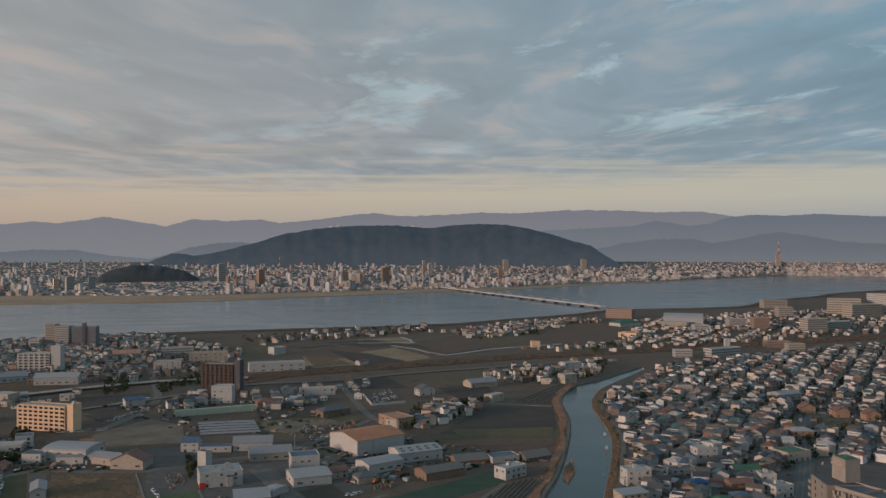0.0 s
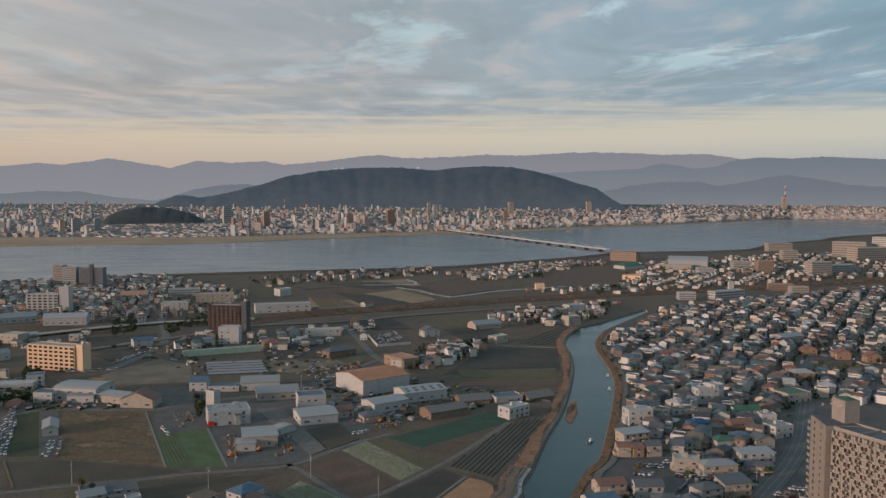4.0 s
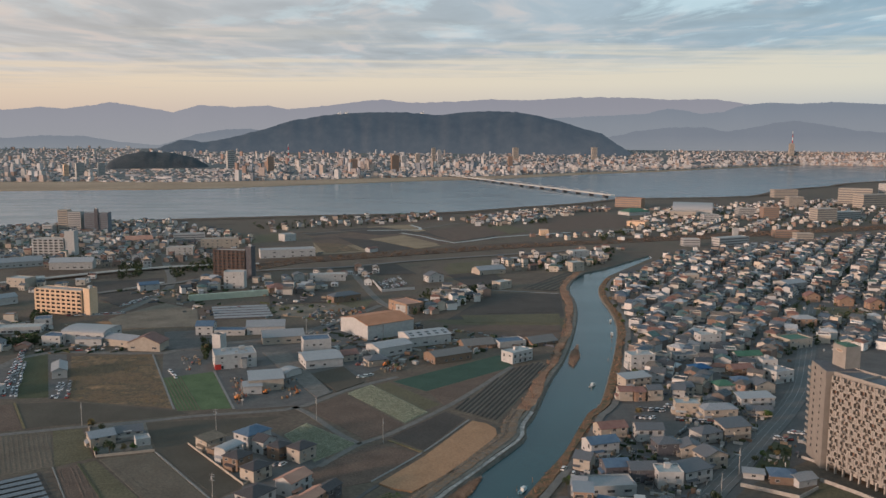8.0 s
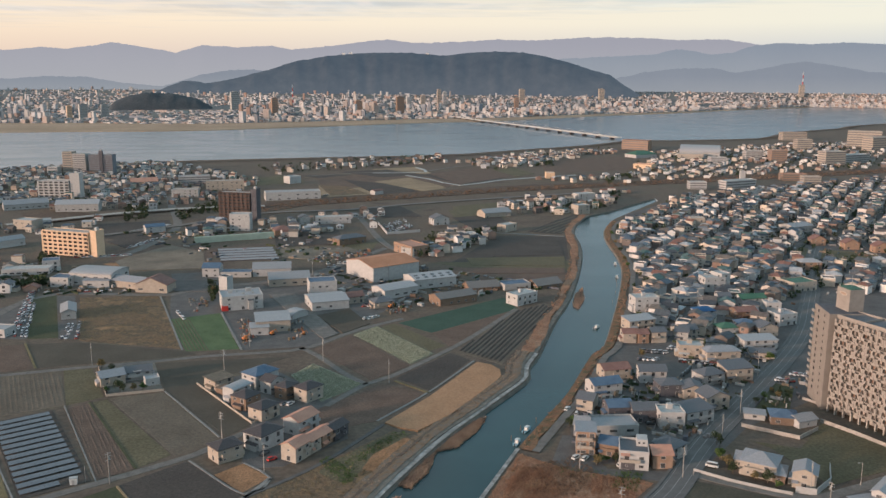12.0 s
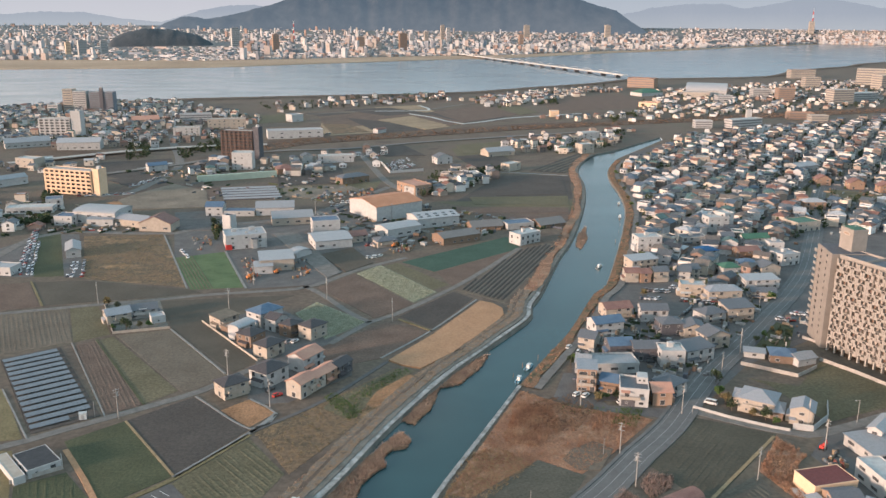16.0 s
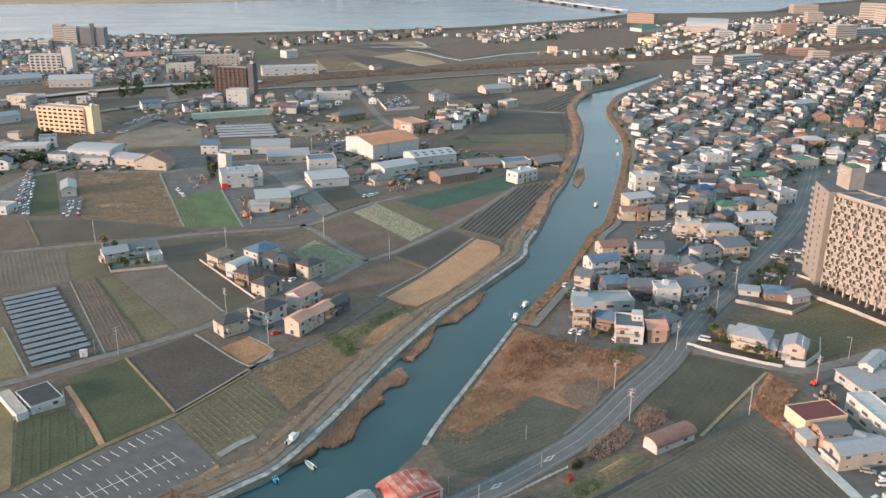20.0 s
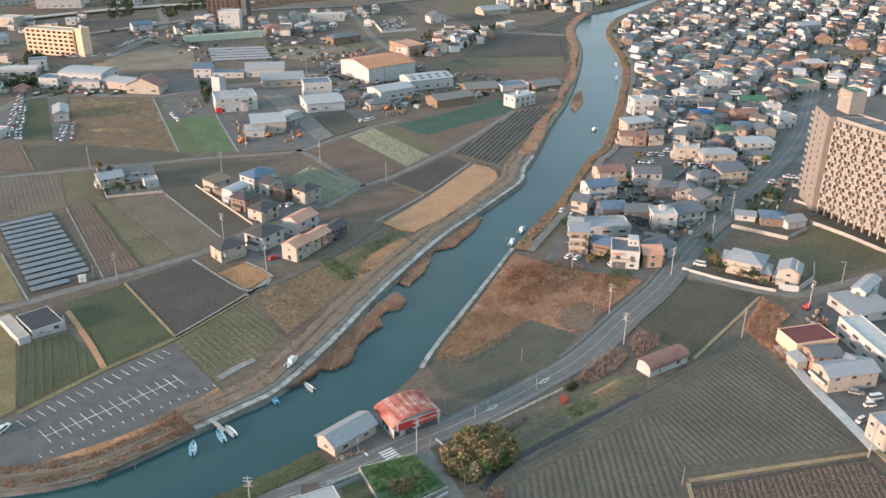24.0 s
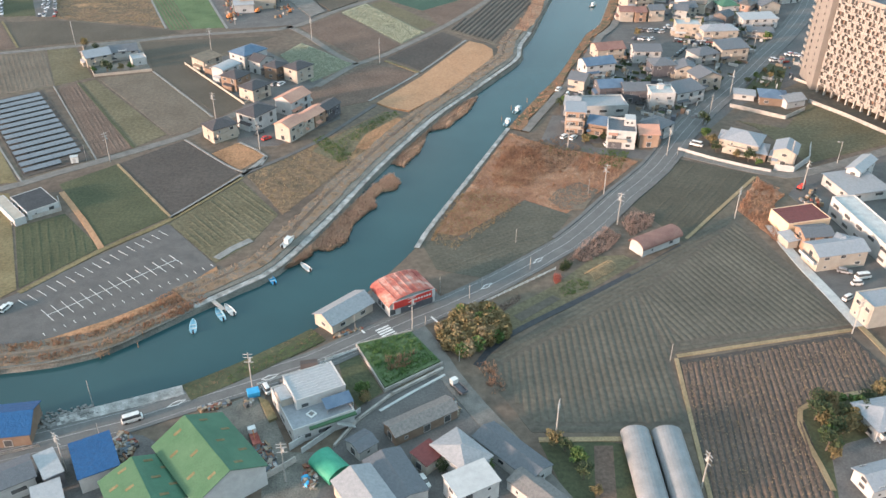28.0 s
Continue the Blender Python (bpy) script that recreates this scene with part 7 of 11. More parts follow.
building("shop", (314.6, 1509.7), (356.2, 1533.2), 30, 6, "hip", "plaster_white", "roof_green", 1, "low building with green roof", "shop")
building("office", (602.4, 1406.3), (639.8, 1416.9), 20, 22, "flat", "plaster_cream", "pale_concrete", 6, "cream block in full sunlight", "office building", gap=6)
building("office", (648.6, 1436.5), (698.9, 1458.0), 20, 14, "flat", "plaster_grey", "pale_concrete", 4, "grey block beside a white tower", "office building", gap=6)
building("hospital", (804.1, 1782.9), (861.5, 1755.1), 26, 34, "flat", "plaster_cream", "concrete", 7, "large cream hospital block", "hospital", gap=7)
building("hospital", (816.2, 1697.1), (891.4, 1727.4), 26, 26, "flat", "plaster_beige", "concrete", 6, "beige wing of the hospital", "hospital", gap=7)
building("flats", (888.3, 1785.8), (920.7, 1757.2), 26, 44, "flat", "plaster_white", "concrete", 11, "tall white block of flats", "apartment building", gap=6)
building("flats", (746.6, 1982.3), (802.6, 1984.4), 24, 18, "flat", "plaster_beige", "roof_rust", 5, "brown block of flats near the river", "apartment building", gap=6)
building("flats", (677.9, 1720.2), (708.0, 1721.2), 20, 20, "flat", "plaster_beige", "concrete", 5, "beige block of flats", "apartment building", gap=6)
building("flats", (530.7, 1453.0), (558.0, 1453.8), 18, 20, "flat", "plaster_orange", "concrete", 6, "orange-brown block of flats", "apartment building", gap=6)
building("flats", (498.2, 1483.0), (528.1, 1483.9), 18, 16, "flat", "plaster_grey", "concrete", 5, "grey block of flats", "apartment building", gap=6)
building("flats", (416.9, 1410.5), (442.4, 1411.2), 18, 11, "flat", "plaster_white", "concrete", 4, "white block of flats", "apartment building", gap=6)
building("shop", (384.6, 1500.9), (427.8, 1491.5), 22, 9, "flat", "plaster_cream", "pale_concrete", 2, "cream roadside block standing among houses", "shop", gap=6)
building("school", (342.1, 1084.8), (388.1, 1109.1), 14, 10, "flat", "plaster_white", "pale_concrete", 3, "white school with a small tower", "school", gap=6)
building("tower", (381.5, 1152.0), (388.5, 1152.1), 5, 16, "flat", "plaster_white", "pale_concrete", 3, "slim white stair tower", "tower", win="")
building("school", (295.6, 1083.8), (317.4, 1084.3), 12, 9, "flat", "plaster_white", "pale_concrete", 3, "white three-storey school block", "school", gap=6)
building("flats", (451.2, 1186.5), (484.7, 1187.3), 14, 9, "flat", "plaster_orange", "roof_orange", 3, "orange-lit block with terracotta roof", "apartment building")
building("flats", (468.1, 1154.1), (491.3, 1154.6), 14, 9, "flat", "plaster_cream", "concrete", 3, "cream block of flats", "apartment building")
building("hall", (307.1, 769.6), (329.5, 781.7), 18, 6, "gable", "plaster_grey", "roof_metal", label="hall with broad pale roof", rise=2.0, **WORKS)
building("house", (222.6, 804.1), (236.1, 804.3), 9, 8, "flat", "plaster_cream", "pale_concrete", 2, "cream two-storey block standing among houses", "house")
building("house", (124.6, 870.1), (138.0, 877.8), 12, 9, "flat", "plaster_cream", "pale_concrete", 3, "cream block beside the canal bend", "house")
building("house", (137.3, 959.5), (157.4, 969.0), 12, 9, "flat", "plaster_white", "pale_concrete", 3, "white block beside the levee", "house")

# ---- far plots ----
plot("levee_belt", [(-207.4, 860.0), (-164.3, 918.9), (-59.2, 978.2), (62.4, 1045.5), (187.0, 1098.5), (401.9, 1185.3), (710.5, 1320.7), (748.5, 1391.7), (426.2, 1257.5), (195.3, 1147.4), (65.7, 1101.5), (-62.4, 1032.2), (-173.6, 971.1), (-221.2, 917.7)], "levee", 0.5, "raised belt of russet reeds along an old channel", "levee")
strip("lane", smooth_line([(-312.9, 728.6), (-258.2, 786.0), (-201.7, 860.1), (-113.1, 888.0), (-56.2, 929.5), (38.9, 980.3), (144.1, 1031.7)], 30), -4, 4, "lane", 0.9, label="pale road along the levee", category="road")
plot("field_far", [(-195.8, 1170.4), (-78.1, 1291.2), (-7.8, 1105.7), (-157.1, 1019.8)], "soil_brown", label="bare brown winter field of the river plain", z=0.2)
plot("field_far", [(-69.8, 1222.4), (53.1, 1345.3), (62.2, 1176.8), (3.3, 1117.9)], "soil_dark", label="bare dark field of the river plain", z=0.2)
plot("field_far", [(-161.9, 1051.1), (-102.5, 1091.7), (-66.6, 992.2), (-146.9, 953.5)], "tan_field", label="brown stubble field of the river plain", z=0.2)
plot("field_far", [(-130.4, 1297.9), (-62.8, 1333.4), (-37.9, 1245.4), (-107.3, 1186.1)], "tan_field", label="stubble field of the river plain", z=0.2)
plot("field_far", [(146.3, 1472.5), (264.0, 1530.4), (292.5, 1334.6), (159.6, 1265.8)], "soil_brown", label="bare brown field of the river plain", z=0.2)
plot("field_far", [(317.8, 1407.6), (433.3, 1450.2), (407.3, 1304.2), (286.7, 1269.2)], "levee", label="dull brown field of the river plain", z=0.2)
strip("lane", smooth_line([(-73.5, 1215.1), (-39.7, 1174.3), (3.2, 1105.9), (61.9, 1170.1), (172.3, 1235.9)], 30), -2.5, 2.5, "pale_concrete", 0.4, label="pale concrete field road", category="road")
strip("lane", smooth_line([(-124.9, 1243.1), (-46.8, 1260.4), (-64.2, 1324.8)], 30), -2.5, 2.5, "pale_concrete", 0.4, label="pale concrete field road", category="road")
plot("yard", [(-264.4, 617.1), (-246.6, 638.3), (-187.4, 630.7), (-191.9, 616.5), (-252.2, 607.9)], "dry_grass", label="bare sandy lot of the river plain", z=0.1)
plot("yard", [(-286.2, 718.8), (-216.7, 684.5), (-194.7, 680.8), (-186.8, 628.7), (-261.8, 621.2)], "soil_brown", label="bare brown yard of the river plain", z=0.1)
plot("yard", [(-183.7, 527.3), (-157.2, 551.2), (-73.5, 616.1), (-33.3, 512.5), (-53.8, 473.8), (-75.2, 425.0), (-109.1, 417.0), (-139.5, 486.0), (-165.7, 472.8)], "lot", label="asphalt yard of the works", z=0.03, category="yard")
plot("yard", [(-264.6, 430.5), (-229.2, 431.9), (-268.2, 513.8), (-284.0, 464.5)], "lot", label="asphalt lot of the car dealer", z=0.05, category="yard")
plot("yard", [(-212.6, 432.5), (-202.1, 432.9), (-243.7, 523.3), (-255.1, 522.9)], "lot", label="asphalt lot with parked cars", z=0.05, category="yard")
plot("yard", [(85.1, 430.8), (115.4, 431.9), (112.1, 409.1), (125.3, 399.7), (115.3, 380.8), (98.4, 377.3), (100.9, 397.2), (87.8, 403.2), (80.6, 409.6)], "asphalt", label="parking lot among the houses", z=0.08, category="parking lot")
PROTO = prototypes()
def town(poly, turn, pitch, seed, limit, near, skip=(), fill=0.9):
    """Houses in rows on a street grid. Those nearer than near are things, copied; the rest are returned as spots."""
    rng = random.Random(seed)
    c, s = math.cos(turn), math.sin(turn)
    xs, ys = [p[0] for p in poly], [p[1] for p in poly]
    R = max(max(xs) - min(xs), max(ys) - min(ys))
    mx, my = (max(xs) + min(xs)) / 2, (max(ys) + min(ys)) / 2
    far, made = [], 0
    n = int(R / pitch[0]) + 1
    for i in range(-n, n):
        for j in range(-n, n):
            a = i * pitch[0] + rng.uniform(-2.2, 2.2) + (4.5 if i % 7 > 3 else 0)
            b = j * pitch[1] + rng.uniform(-2.0, 2.0) + (3.5 if j % 2 else -0.5)
            x, y = mx + c * a - s * b, my + s * a + c * b
            if not inside(x, y, poly) or rng.random() > fill or any(inside(x, y, q) for q in skip):
                continue
            if any((x - p) ** 2 + (y - q) ** 2 < r * r for p, q, r in USED):
                continue
            if min((x - p[0]) ** 2 + (y - p[1]) ** 2 for p in CL[::4] + CR[::4]) < 15 ** 2 or min((x - p[0]) ** 2 + (y - p[1]) ** 2 for p in MAIN[::2]) < 12 ** 2:
                continue
            t = turn + rng.choice((0, math.pi / 2, math.pi, -math.pi / 2)) + 0.3 * math.sin(1.7 * (i // 5) + 2.9 * (j // 4)) + rng.uniform(-0.1, 0.1)
            if y < near and made < limit:
                r, w, d = rng.choice(PROTO)
                copy_thing(r, pose(x, y, 0, 0, 0, math.degrees(t)))
                made += 1
            else:
                w, d = rng.uniform(5.4, 9.0), rng.uniform(4.8, 7.4)
                far.append((x, y, w, d, rng.choice((3.4, 5.4, 5.8, 6.2, 6.0, 6.6, 7.0, 8.6)) * (0.78 if x < 0 or y > 1050 else 1.0), t))
                if rng.random() < 0.6:
                    o = rng.choice((-1, 1)) * 0.35 * w
                    far.append((x + math.cos(t) * o + math.sin(t) * d * 0.6, y + math.sin(t) * o - math.cos(t) * d * 0.6, w * 0.6, d * 0.6, rng.choice((2.8, 3.1, 5.2)), t))
    return far


CANAL_ZONE = side_points(CL[::3], 14) + side_points(CR[::3], -14)[::-1]
EAST = math.atan2(119.3, 68.3)
OPEN_LOT = [(280.0, 706.0), (343.1, 680.0), (326.0, 636.0), (258.0, 655.0)]
SPOTS = []
SPOTS += town([(92.3, 448.5), (105.5, 518.3), (124.1, 579.8), (137.3, 645.7), (140.4, 721.7), (149.1, 798.1), (175.6, 878.5), (232.7, 970.6), (360.8, 1063.1), (680.2, 1264.1), (760.0, 1150.0), (560.0, 860.0), (440.0, 700.0), (360.0, 610.0), (330.0, 560.0), (262.0, 548.0), (203.3, 509.0), (149.9, 419.5)], EAST, (10.8, 11.6), 1, 240, 760, [CANAL, OPEN_LOT], 0.93)
SPOTS += town([(88.1, 442.1), (85.8, 472.2), (91.7, 448.5), (149.9, 419.5), (179.0, 447.4), (153.3, 440.7)], EAST, (13.0, 14.5), 2, 40, 760, [CANAL], 0.75)
WEST = radians(12)
far_ground = [(-573.5, 863.8), (-317.0, 876.3), (-252.0, 1017.7), (-266.0, 1136.2), (-444.7, 1358.1), (-541.8, 1328.8), (-788.2, 1189.7)]
SPOTS += town(far_ground, WEST, (14.5, 15.5), 3, 0, 0, fill=0.8)
SPOTS += town([(-237.8, 729.2), (-235.6, 840.5), (-202.6, 821.5), (-202.4, 736.4)], WEST, (15, 15), 21, 20, 900, fill=0.85)
SPOTS += town([(-440.7, 738.2), (-402.7, 784.9), (-328.1, 828.5), (-302.2, 774.6), (-371.9, 722.5), (-402.2, 670.8)], WEST, (17, 17), 22, 0, 0, fill=0.55)
SPOTS += town([(-166.5, 732.7), (-168.1, 844.2), (-69.2, 890.5), (-67.9, 802.4), (-107.2, 735.7)], WEST, (17, 17), 23, 0, 0, fill=0.4)
SPOTS += town([(-10.0, 1398.2), (229.8, 1650.8), (323.2, 1680.6), (212.9, 1528.8), (130.0, 1402.2), (59.4, 1286.8)], WEST, (19, 20), 5, 0, 0, fill=0.6)
SPOTS += town([(-308.4, 1318.1), (-182.1, 1432.1), (-31.2, 1521.3), (-28.6, 1397.7), (-170.3, 1339.1), (-267.0, 1210.1)], WEST, (20, 20), 6, 0, 0, fill=0.5)
SPOTS += town([(42.4, 914.9), (72.7, 995.2), (142.0, 1016.4), (211.5, 1059.7), (165.0, 917.4), (114.5, 859.0), (64.1, 876.3)], WEST, (15, 17), 8, 0, 0, fill=0.85)
SPOTS += town([(-32.9, 644.1), (-22.7, 739.9), (33.3, 771.0), (37.2, 742.9), (11.5, 690.7), (-6.6, 645.3)], WEST, (15, 16), 9, 60, 900, fill=0.85)
SPOTS += town([(195.1, 1128.6), (421.1, 1242.4), (763.8, 1420.4), (1100.4, 1824.1), (1027.9, 1993.0), (611.2, 1806.8), (367.6, 1629.5), (259.2, 1181.7)], EAST, (19, 20), 10, 0, 0, fill=0.66)
SPOTS += town([(-368.7, 612.3), (-323.5, 624.4), (-266.4, 531.2), (-273.8, 523.5), (-305.1, 501.2)], WEST, (18, 18), 11, 30, 900, fill=0.7)
SPOTS += town([(-251.5, 765.4), (-225.8, 802.1), (-174.7, 744.3), (-151.3, 836.4), (-124.9, 745.2), (-149.4, 718.5), (-229.3, 743.4)], WEST, (18, 18), 13, 40, 900, fill=0.6)


def far_houses():
    wv, wf, rv, rf = heap(random.Random(2), SPOTS, True)
    c = new("far_houses")
    tagged(c, "many small tiled houses packed along far streets", "houses", "", "stuff")
    solid("walls", wv, wf, "far_wall", c)
    v, f, rng = [], [], random.Random(12)
    for x, y, w, d, h, t in SPOTS:
        if y > 1000:
            continue
        co, si = math.cos(t), math.sin(t)
        for nx, ny, half, off in ((0, -1, w / 2, d / 2), (0, 1, w / 2, d / 2), (-1, 0, d / 2, w / 2), (1, 0, d / 2, w / 2)):
            gx, gy = co * nx - si * ny, si * nx + co * ny
            if gx * x + gy * y > 0:
                continue
            for z in ([0.9] if h < 5 else [0.9, 3.5]):
                for s in (-0.45, 0.45):
                    if rng.random() < 0.25:
                        continue
                    ww, hh = rng.choice((0.5, 0.8, 1.0)), rng.choice((0.9, 1.2, 1.7))
                    k = len(v)
                    for a, b in ((-ww, 0), (ww, 0), (ww, hh), (-ww, hh)):
                        q = s * half + a
                        lx, ly = (q, ny * (off + 0.04)) if ny else (nx * (off + 0.04), q)
                        v.append((x + co * lx - si * ly, y + si * lx + co * ly, z + b))
                    f.append((k, k + 1, k + 2, k + 3))
    solid("windows", v, f, "glass_dark", c)
    solid("roofs", rv, rf, "far_roof", c)


far_houses()


def yard_clutter(name, polys, n, size, label, seed):
    """Sheds, garden walls and hedges between the houses, one mesh."""
    rng, v, f = random.Random(seed), [], []
    for poly in polys:
        xs, ys = [p[0] for p in poly], [p[1] for p in poly]
        for _ in range(n):
            x, y = rng.uniform(min(xs), max(xs)), rng.uniform(min(ys), max(ys))
            if not inside(x, y, poly) or inside(x, y, CANAL_ZONE) or any((x - p) ** 2 + (y - q) ** 2 < (0.85 * (r - 4)) ** 2 for p, q, r in USED) or min((x - p[0]) ** 2 + (y - p[1]) ** 2 for p in MAIN[::2]) < 7 ** 2:
                continue
            w, d, h = rng.uniform(*size), rng.uniform(0.3, 0.7 * size[1]), rng.uniform(0.5, 2.3)
            if rng.random() < 0.4:
                w, d, h = 2.2 * w, 0.25, 1.3
            t = EAST + rng.choice((0, 1.571)) + rng.uniform(-0.15, 0.15)
            c, s, k = math.cos(t), math.sin(t), len(v)
            for z in (-0.1, h):
                v += [(x + c * a - s * e, y + s * a + c * e, z) for a, e in ((-w / 2, -d / 2), (w / 2, -d / 2), (w / 2, d / 2), (-w / 2, d / 2))]
            f += [(k + i, k + (i + 1) % 4, k + 4 + (i + 1) % 4, k + 4 + i) for i in range(4)] + [(k + 4, k + 5, k + 6, k + 7)]
    tagged(solid(name, v, f, "clutter_mix"), label, "sheds", "", "stuff")


TOWN_EAST = [(92.3, 448.5), (105.5, 518.3), (124.1, 579.8), (137.3, 645.7), (140.4, 721.7), (149.1, 798.1), (175.6, 878.5), (232.7, 970.6), (360.8, 1063.1), (680.2, 1264.1), (760.0, 1150.0), (560.0, 860.0), (440.0, 700.0), (360.0, 610.0), (330.0, 560.0), (262.0, 548.0), (203.3, 509.0), (149.9, 419.5)]
yard_clutter("yard_clutter", [TOWN_EAST], 7000, (1.2, 3.4), "sheds, garden walls and hedges between the houses", 5)
yard_clutter("yard_clutter", [[(51.5, 348.2), (78.4, 395.7), (104.4, 379.0), (137.7, 377.2), (98.5, 311.3), (85.1, 310.9), (57.5, 304.7), (44.3, 304.3)]], 620, (0.8, 2.6), "sheds, fences and hedges between the houses", 6)
plot("rough_lot", [(125.1, 340.4), (147.7, 377.5), (154.1, 370.5), (140.1, 339.7)], "grass_dark", 0.04, "weedy dark lot beside the tower", "lot")
yard_clutter("yard_clutter", [[(125.1, 340.4), (151.5, 386.6), (163.9, 378.0), (140.7, 338.4)]], 110, (0.8, 2.4), "fences and hedges beside the tower", 9)
yard_clutter("yard_clutter", [[(111.0, 409.0), (130.2, 455.4), (179.0, 447.4), (143.0, 386.3), (120.0, 389.3)]], 260, (0.8, 2.6), "sheds, fences and hedges between the houses", 7)
yard_clutter("yard_clutter", [[(-368.7, 612.3), (-293.7, 615.8), (-183.6, 550.1), (-182.4, 534.8), (-273.8, 523.5), (-305.1, 501.2)], [(-102.3, 587.1), (-53.0, 498.5), (-25.6, 499.6), (20.4, 536.0), (69.9, 553.2), (-23.1, 618.4), (-74.6, 625.8)], [(-301.4, 745.3), (-137.7, 798.8), (-74.6, 625.8), (-187.4, 630.7)]], 420, (1.2, 5.0), "stores, vehicles and fences in the yards", 8)
plot("town_ground", [(92.3, 448.5), (105.5, 518.3), (124.1, 579.8), (136.4, 645.7), (140.4, 721.7), (150.7, 798.1), (174.2, 871.1), (228.4, 952.6), (357.1, 1052.2), (800.0, 1251.0), (656.0, 888.0), (470.0, 720.0), (345.0, 560.0), (211.3, 404.3), (159.5, 358.3), (118.2, 325.8), (94.2, 293.1), (82.2, 286.9), (43.0, 291.6), (47.7, 335.5), (65.2, 387.4)], "town_ground", 0.01, "grey paved ground between the houses", "ground")
for r, w, d in PROTO:
    for o in (*r.children_recursive, r):
        bpy.data.objects.remove(o)

# ---- vehicles ----
def loft(name, rings, mat, parent=None, close=True):
    """A body from rings of equal count."""
    n = len(rings[0])
    v = [p for r in rings for p in r]
    f = [(k * n + i, k * n + (i + 1) % n, (k + 1) * n + (i + 1) % n, (k + 1) * n + i) for k in range(len(rings) - 1) for i in range(n)]
    f += [tuple(range(n - 1, -1, -1)), tuple(range((len(rings) - 1) * n, len(rings) * n))]
    return mesh_of(name, v, f, mat)


def car_meshes(L, W, H, van, paint="car_paint"):
    def ring(z, x0, x1, hw, c):
        return [(x0 + c, -hw, z), (x1 - c, -hw, z), (x1, -hw + c, z), (x1, hw - c, z), (x1 - c, hw, z), (x0 + c, hw, z), (x0, hw - c, z), (x0, -hw + c, z)]
    h = L / 2
    belt = 0.52 * H
    body = loft("body", [ring(0.22, -h + 0.08, h - 0.08, W / 2 - 0.06, 0.2), ring(0.5, -h, h, W / 2, 0.22), ring(belt, -h + 0.04, h - 0.05, W / 2 - 0.02, 0.22), ring(belt + 0.04, -h + 0.12, h - 0.14, W / 2 - 0.08, 0.22)], paint)
    a, b = (-h + 0.15, h - (0.35 if van else 1.15))
    glass = loft("glasshouse", [ring(belt + 0.03, a, b, W / 2 - 0.1, 0.12), ring(H - 0.1, a + 0.25, b - (0.3 if van else 0.7), W / 2 - 0.22, 0.12)], "glass_dark")
    top = loft("roof_panel", [ring(H - 0.11, a + 0.22, b - (0.28 if van else 0.66), W / 2 - 0.2, 0.14), ring(H, a + 0.4, b - (0.4 if van else 0.85), W / 2 - 0.3, 0.14)], paint)
    wheel = Bag().tube((0, -0.1, 0), (0, 0.1, 0), 0.31, 0.31, 10).me("wheel", "tyre")
    return body, glass, top, wheel, L, W


SIZES = [(4.4, 1.72, 1.5, False), (3.4, 1.48, 1.75, True), (4.7, 1.7, 2.0, True), (4.0, 1.68, 1.5, False)]
PAINTS = {"white": "boat_white", "pale": "boat_white", "silver": "roof_metal", "dark": "glass_dark", "red": "sign_red"}
CARS = {(p, i): car_meshes(*s, p) for p in ("car_paint", *sorted(set(PAINTS.values()))) for i, s in enumerate(SIZES)}


def car(x, y, turn, which=0, label="pale car parked in a yard", z=0.07, name="car"):
    """A parked vehicle; far ones are too small to show their wheels."""
    body, glass, top, wheel, L, W = CARS[PAINTS.get(label.split()[0], "car_paint"), which]
    z = z if math.hypot(x, y) < 480 else -0.16
    root = holder(name, x, y, z, turn, label, "van" if which == 2 else "car")
    for n, me in (("body", body), ("glasshouse", glass), ("roof_panel", top)):
        put(n, me, root, Matrix.Identity(4))
    for sx in (-1, 1):
        for sy in (-1, 1) if math.hypot(x, y) < 480 else ():
            put("wheel", wheel, root, pose(sx * L * 0.31, sy * (W / 2 - 0.08), 0.31))
    return root


def at(p, q):
    return math.atan2(q[1] - p[1], q[0] - p[0])


TALL = ["pale car parked in a tight row", "small car parked in the yard", "grey car parked beside others"]


def car_rows(A, B, C, nx, ny, seed, fill=0.9, label="car parked in a crowded dealer's lot", turn=None):
    """Cars on a grid over the parallelogram A, B, C."""
    rng = random.Random(seed)
    A, B, C = Vector(A), Vector(B), Vector(C)
    t = at(A, C) if turn is None else turn
    for i in range(nx):
        for j in range(ny):
            if rng.random() < fill:
                p = A + (B - A) * ((i + 0.5) / nx) + (C - A) * ((j + 0.5) / ny)
                car(p.x + rng.uniform(-0.3, 0.3), p.y + rng.uniform(-0.3, 0.3), t + rng.uniform(-0.08, 0.08) + rng.choice((0, math.pi)), rng.choice((0, 1, 3, 1)), label)


car_rows((-234.4, 433.7), (-229.5, 433.9), (-263.6, 503.0), 2, 11, 1)
car_rows((-240.4, 433.5), (-235.0, 433.7), (-262.7, 489.8), 2, 8, 2, 0.75)
car_rows((-211.1, 430.6), (-206.6, 430.7), (-219.8, 460.2), 2, 4, 3, label="car parked behind the grey shed")
car_rows((-203.0, 430.9), (-200.6, 431.0), (-216.0, 464.9), 1, 5, 4, label="car parked behind the grey shed")
car_rows((87.1, 418.4), (100.6, 415.4), (102.9, 424.2), 5, 1, 5, 0.95, "car in the parking lot among houses")
car_rows((84.8, 404.8), (95.0, 403.5), (97.1, 411.9), 4, 1, 51, 0.95, "car in the parking lot among houses")
car_rows((102.0, 422.4), (110.8, 421.0), (113.7, 431.8), 4, 1, 52, 0.95, "car in the parking lot among houses")
car_rows((97.8, 403.6), (119.9, 397.9), (122.9, 407.8), 9, 1, 6, 0.95, "car in the parking lot among houses")
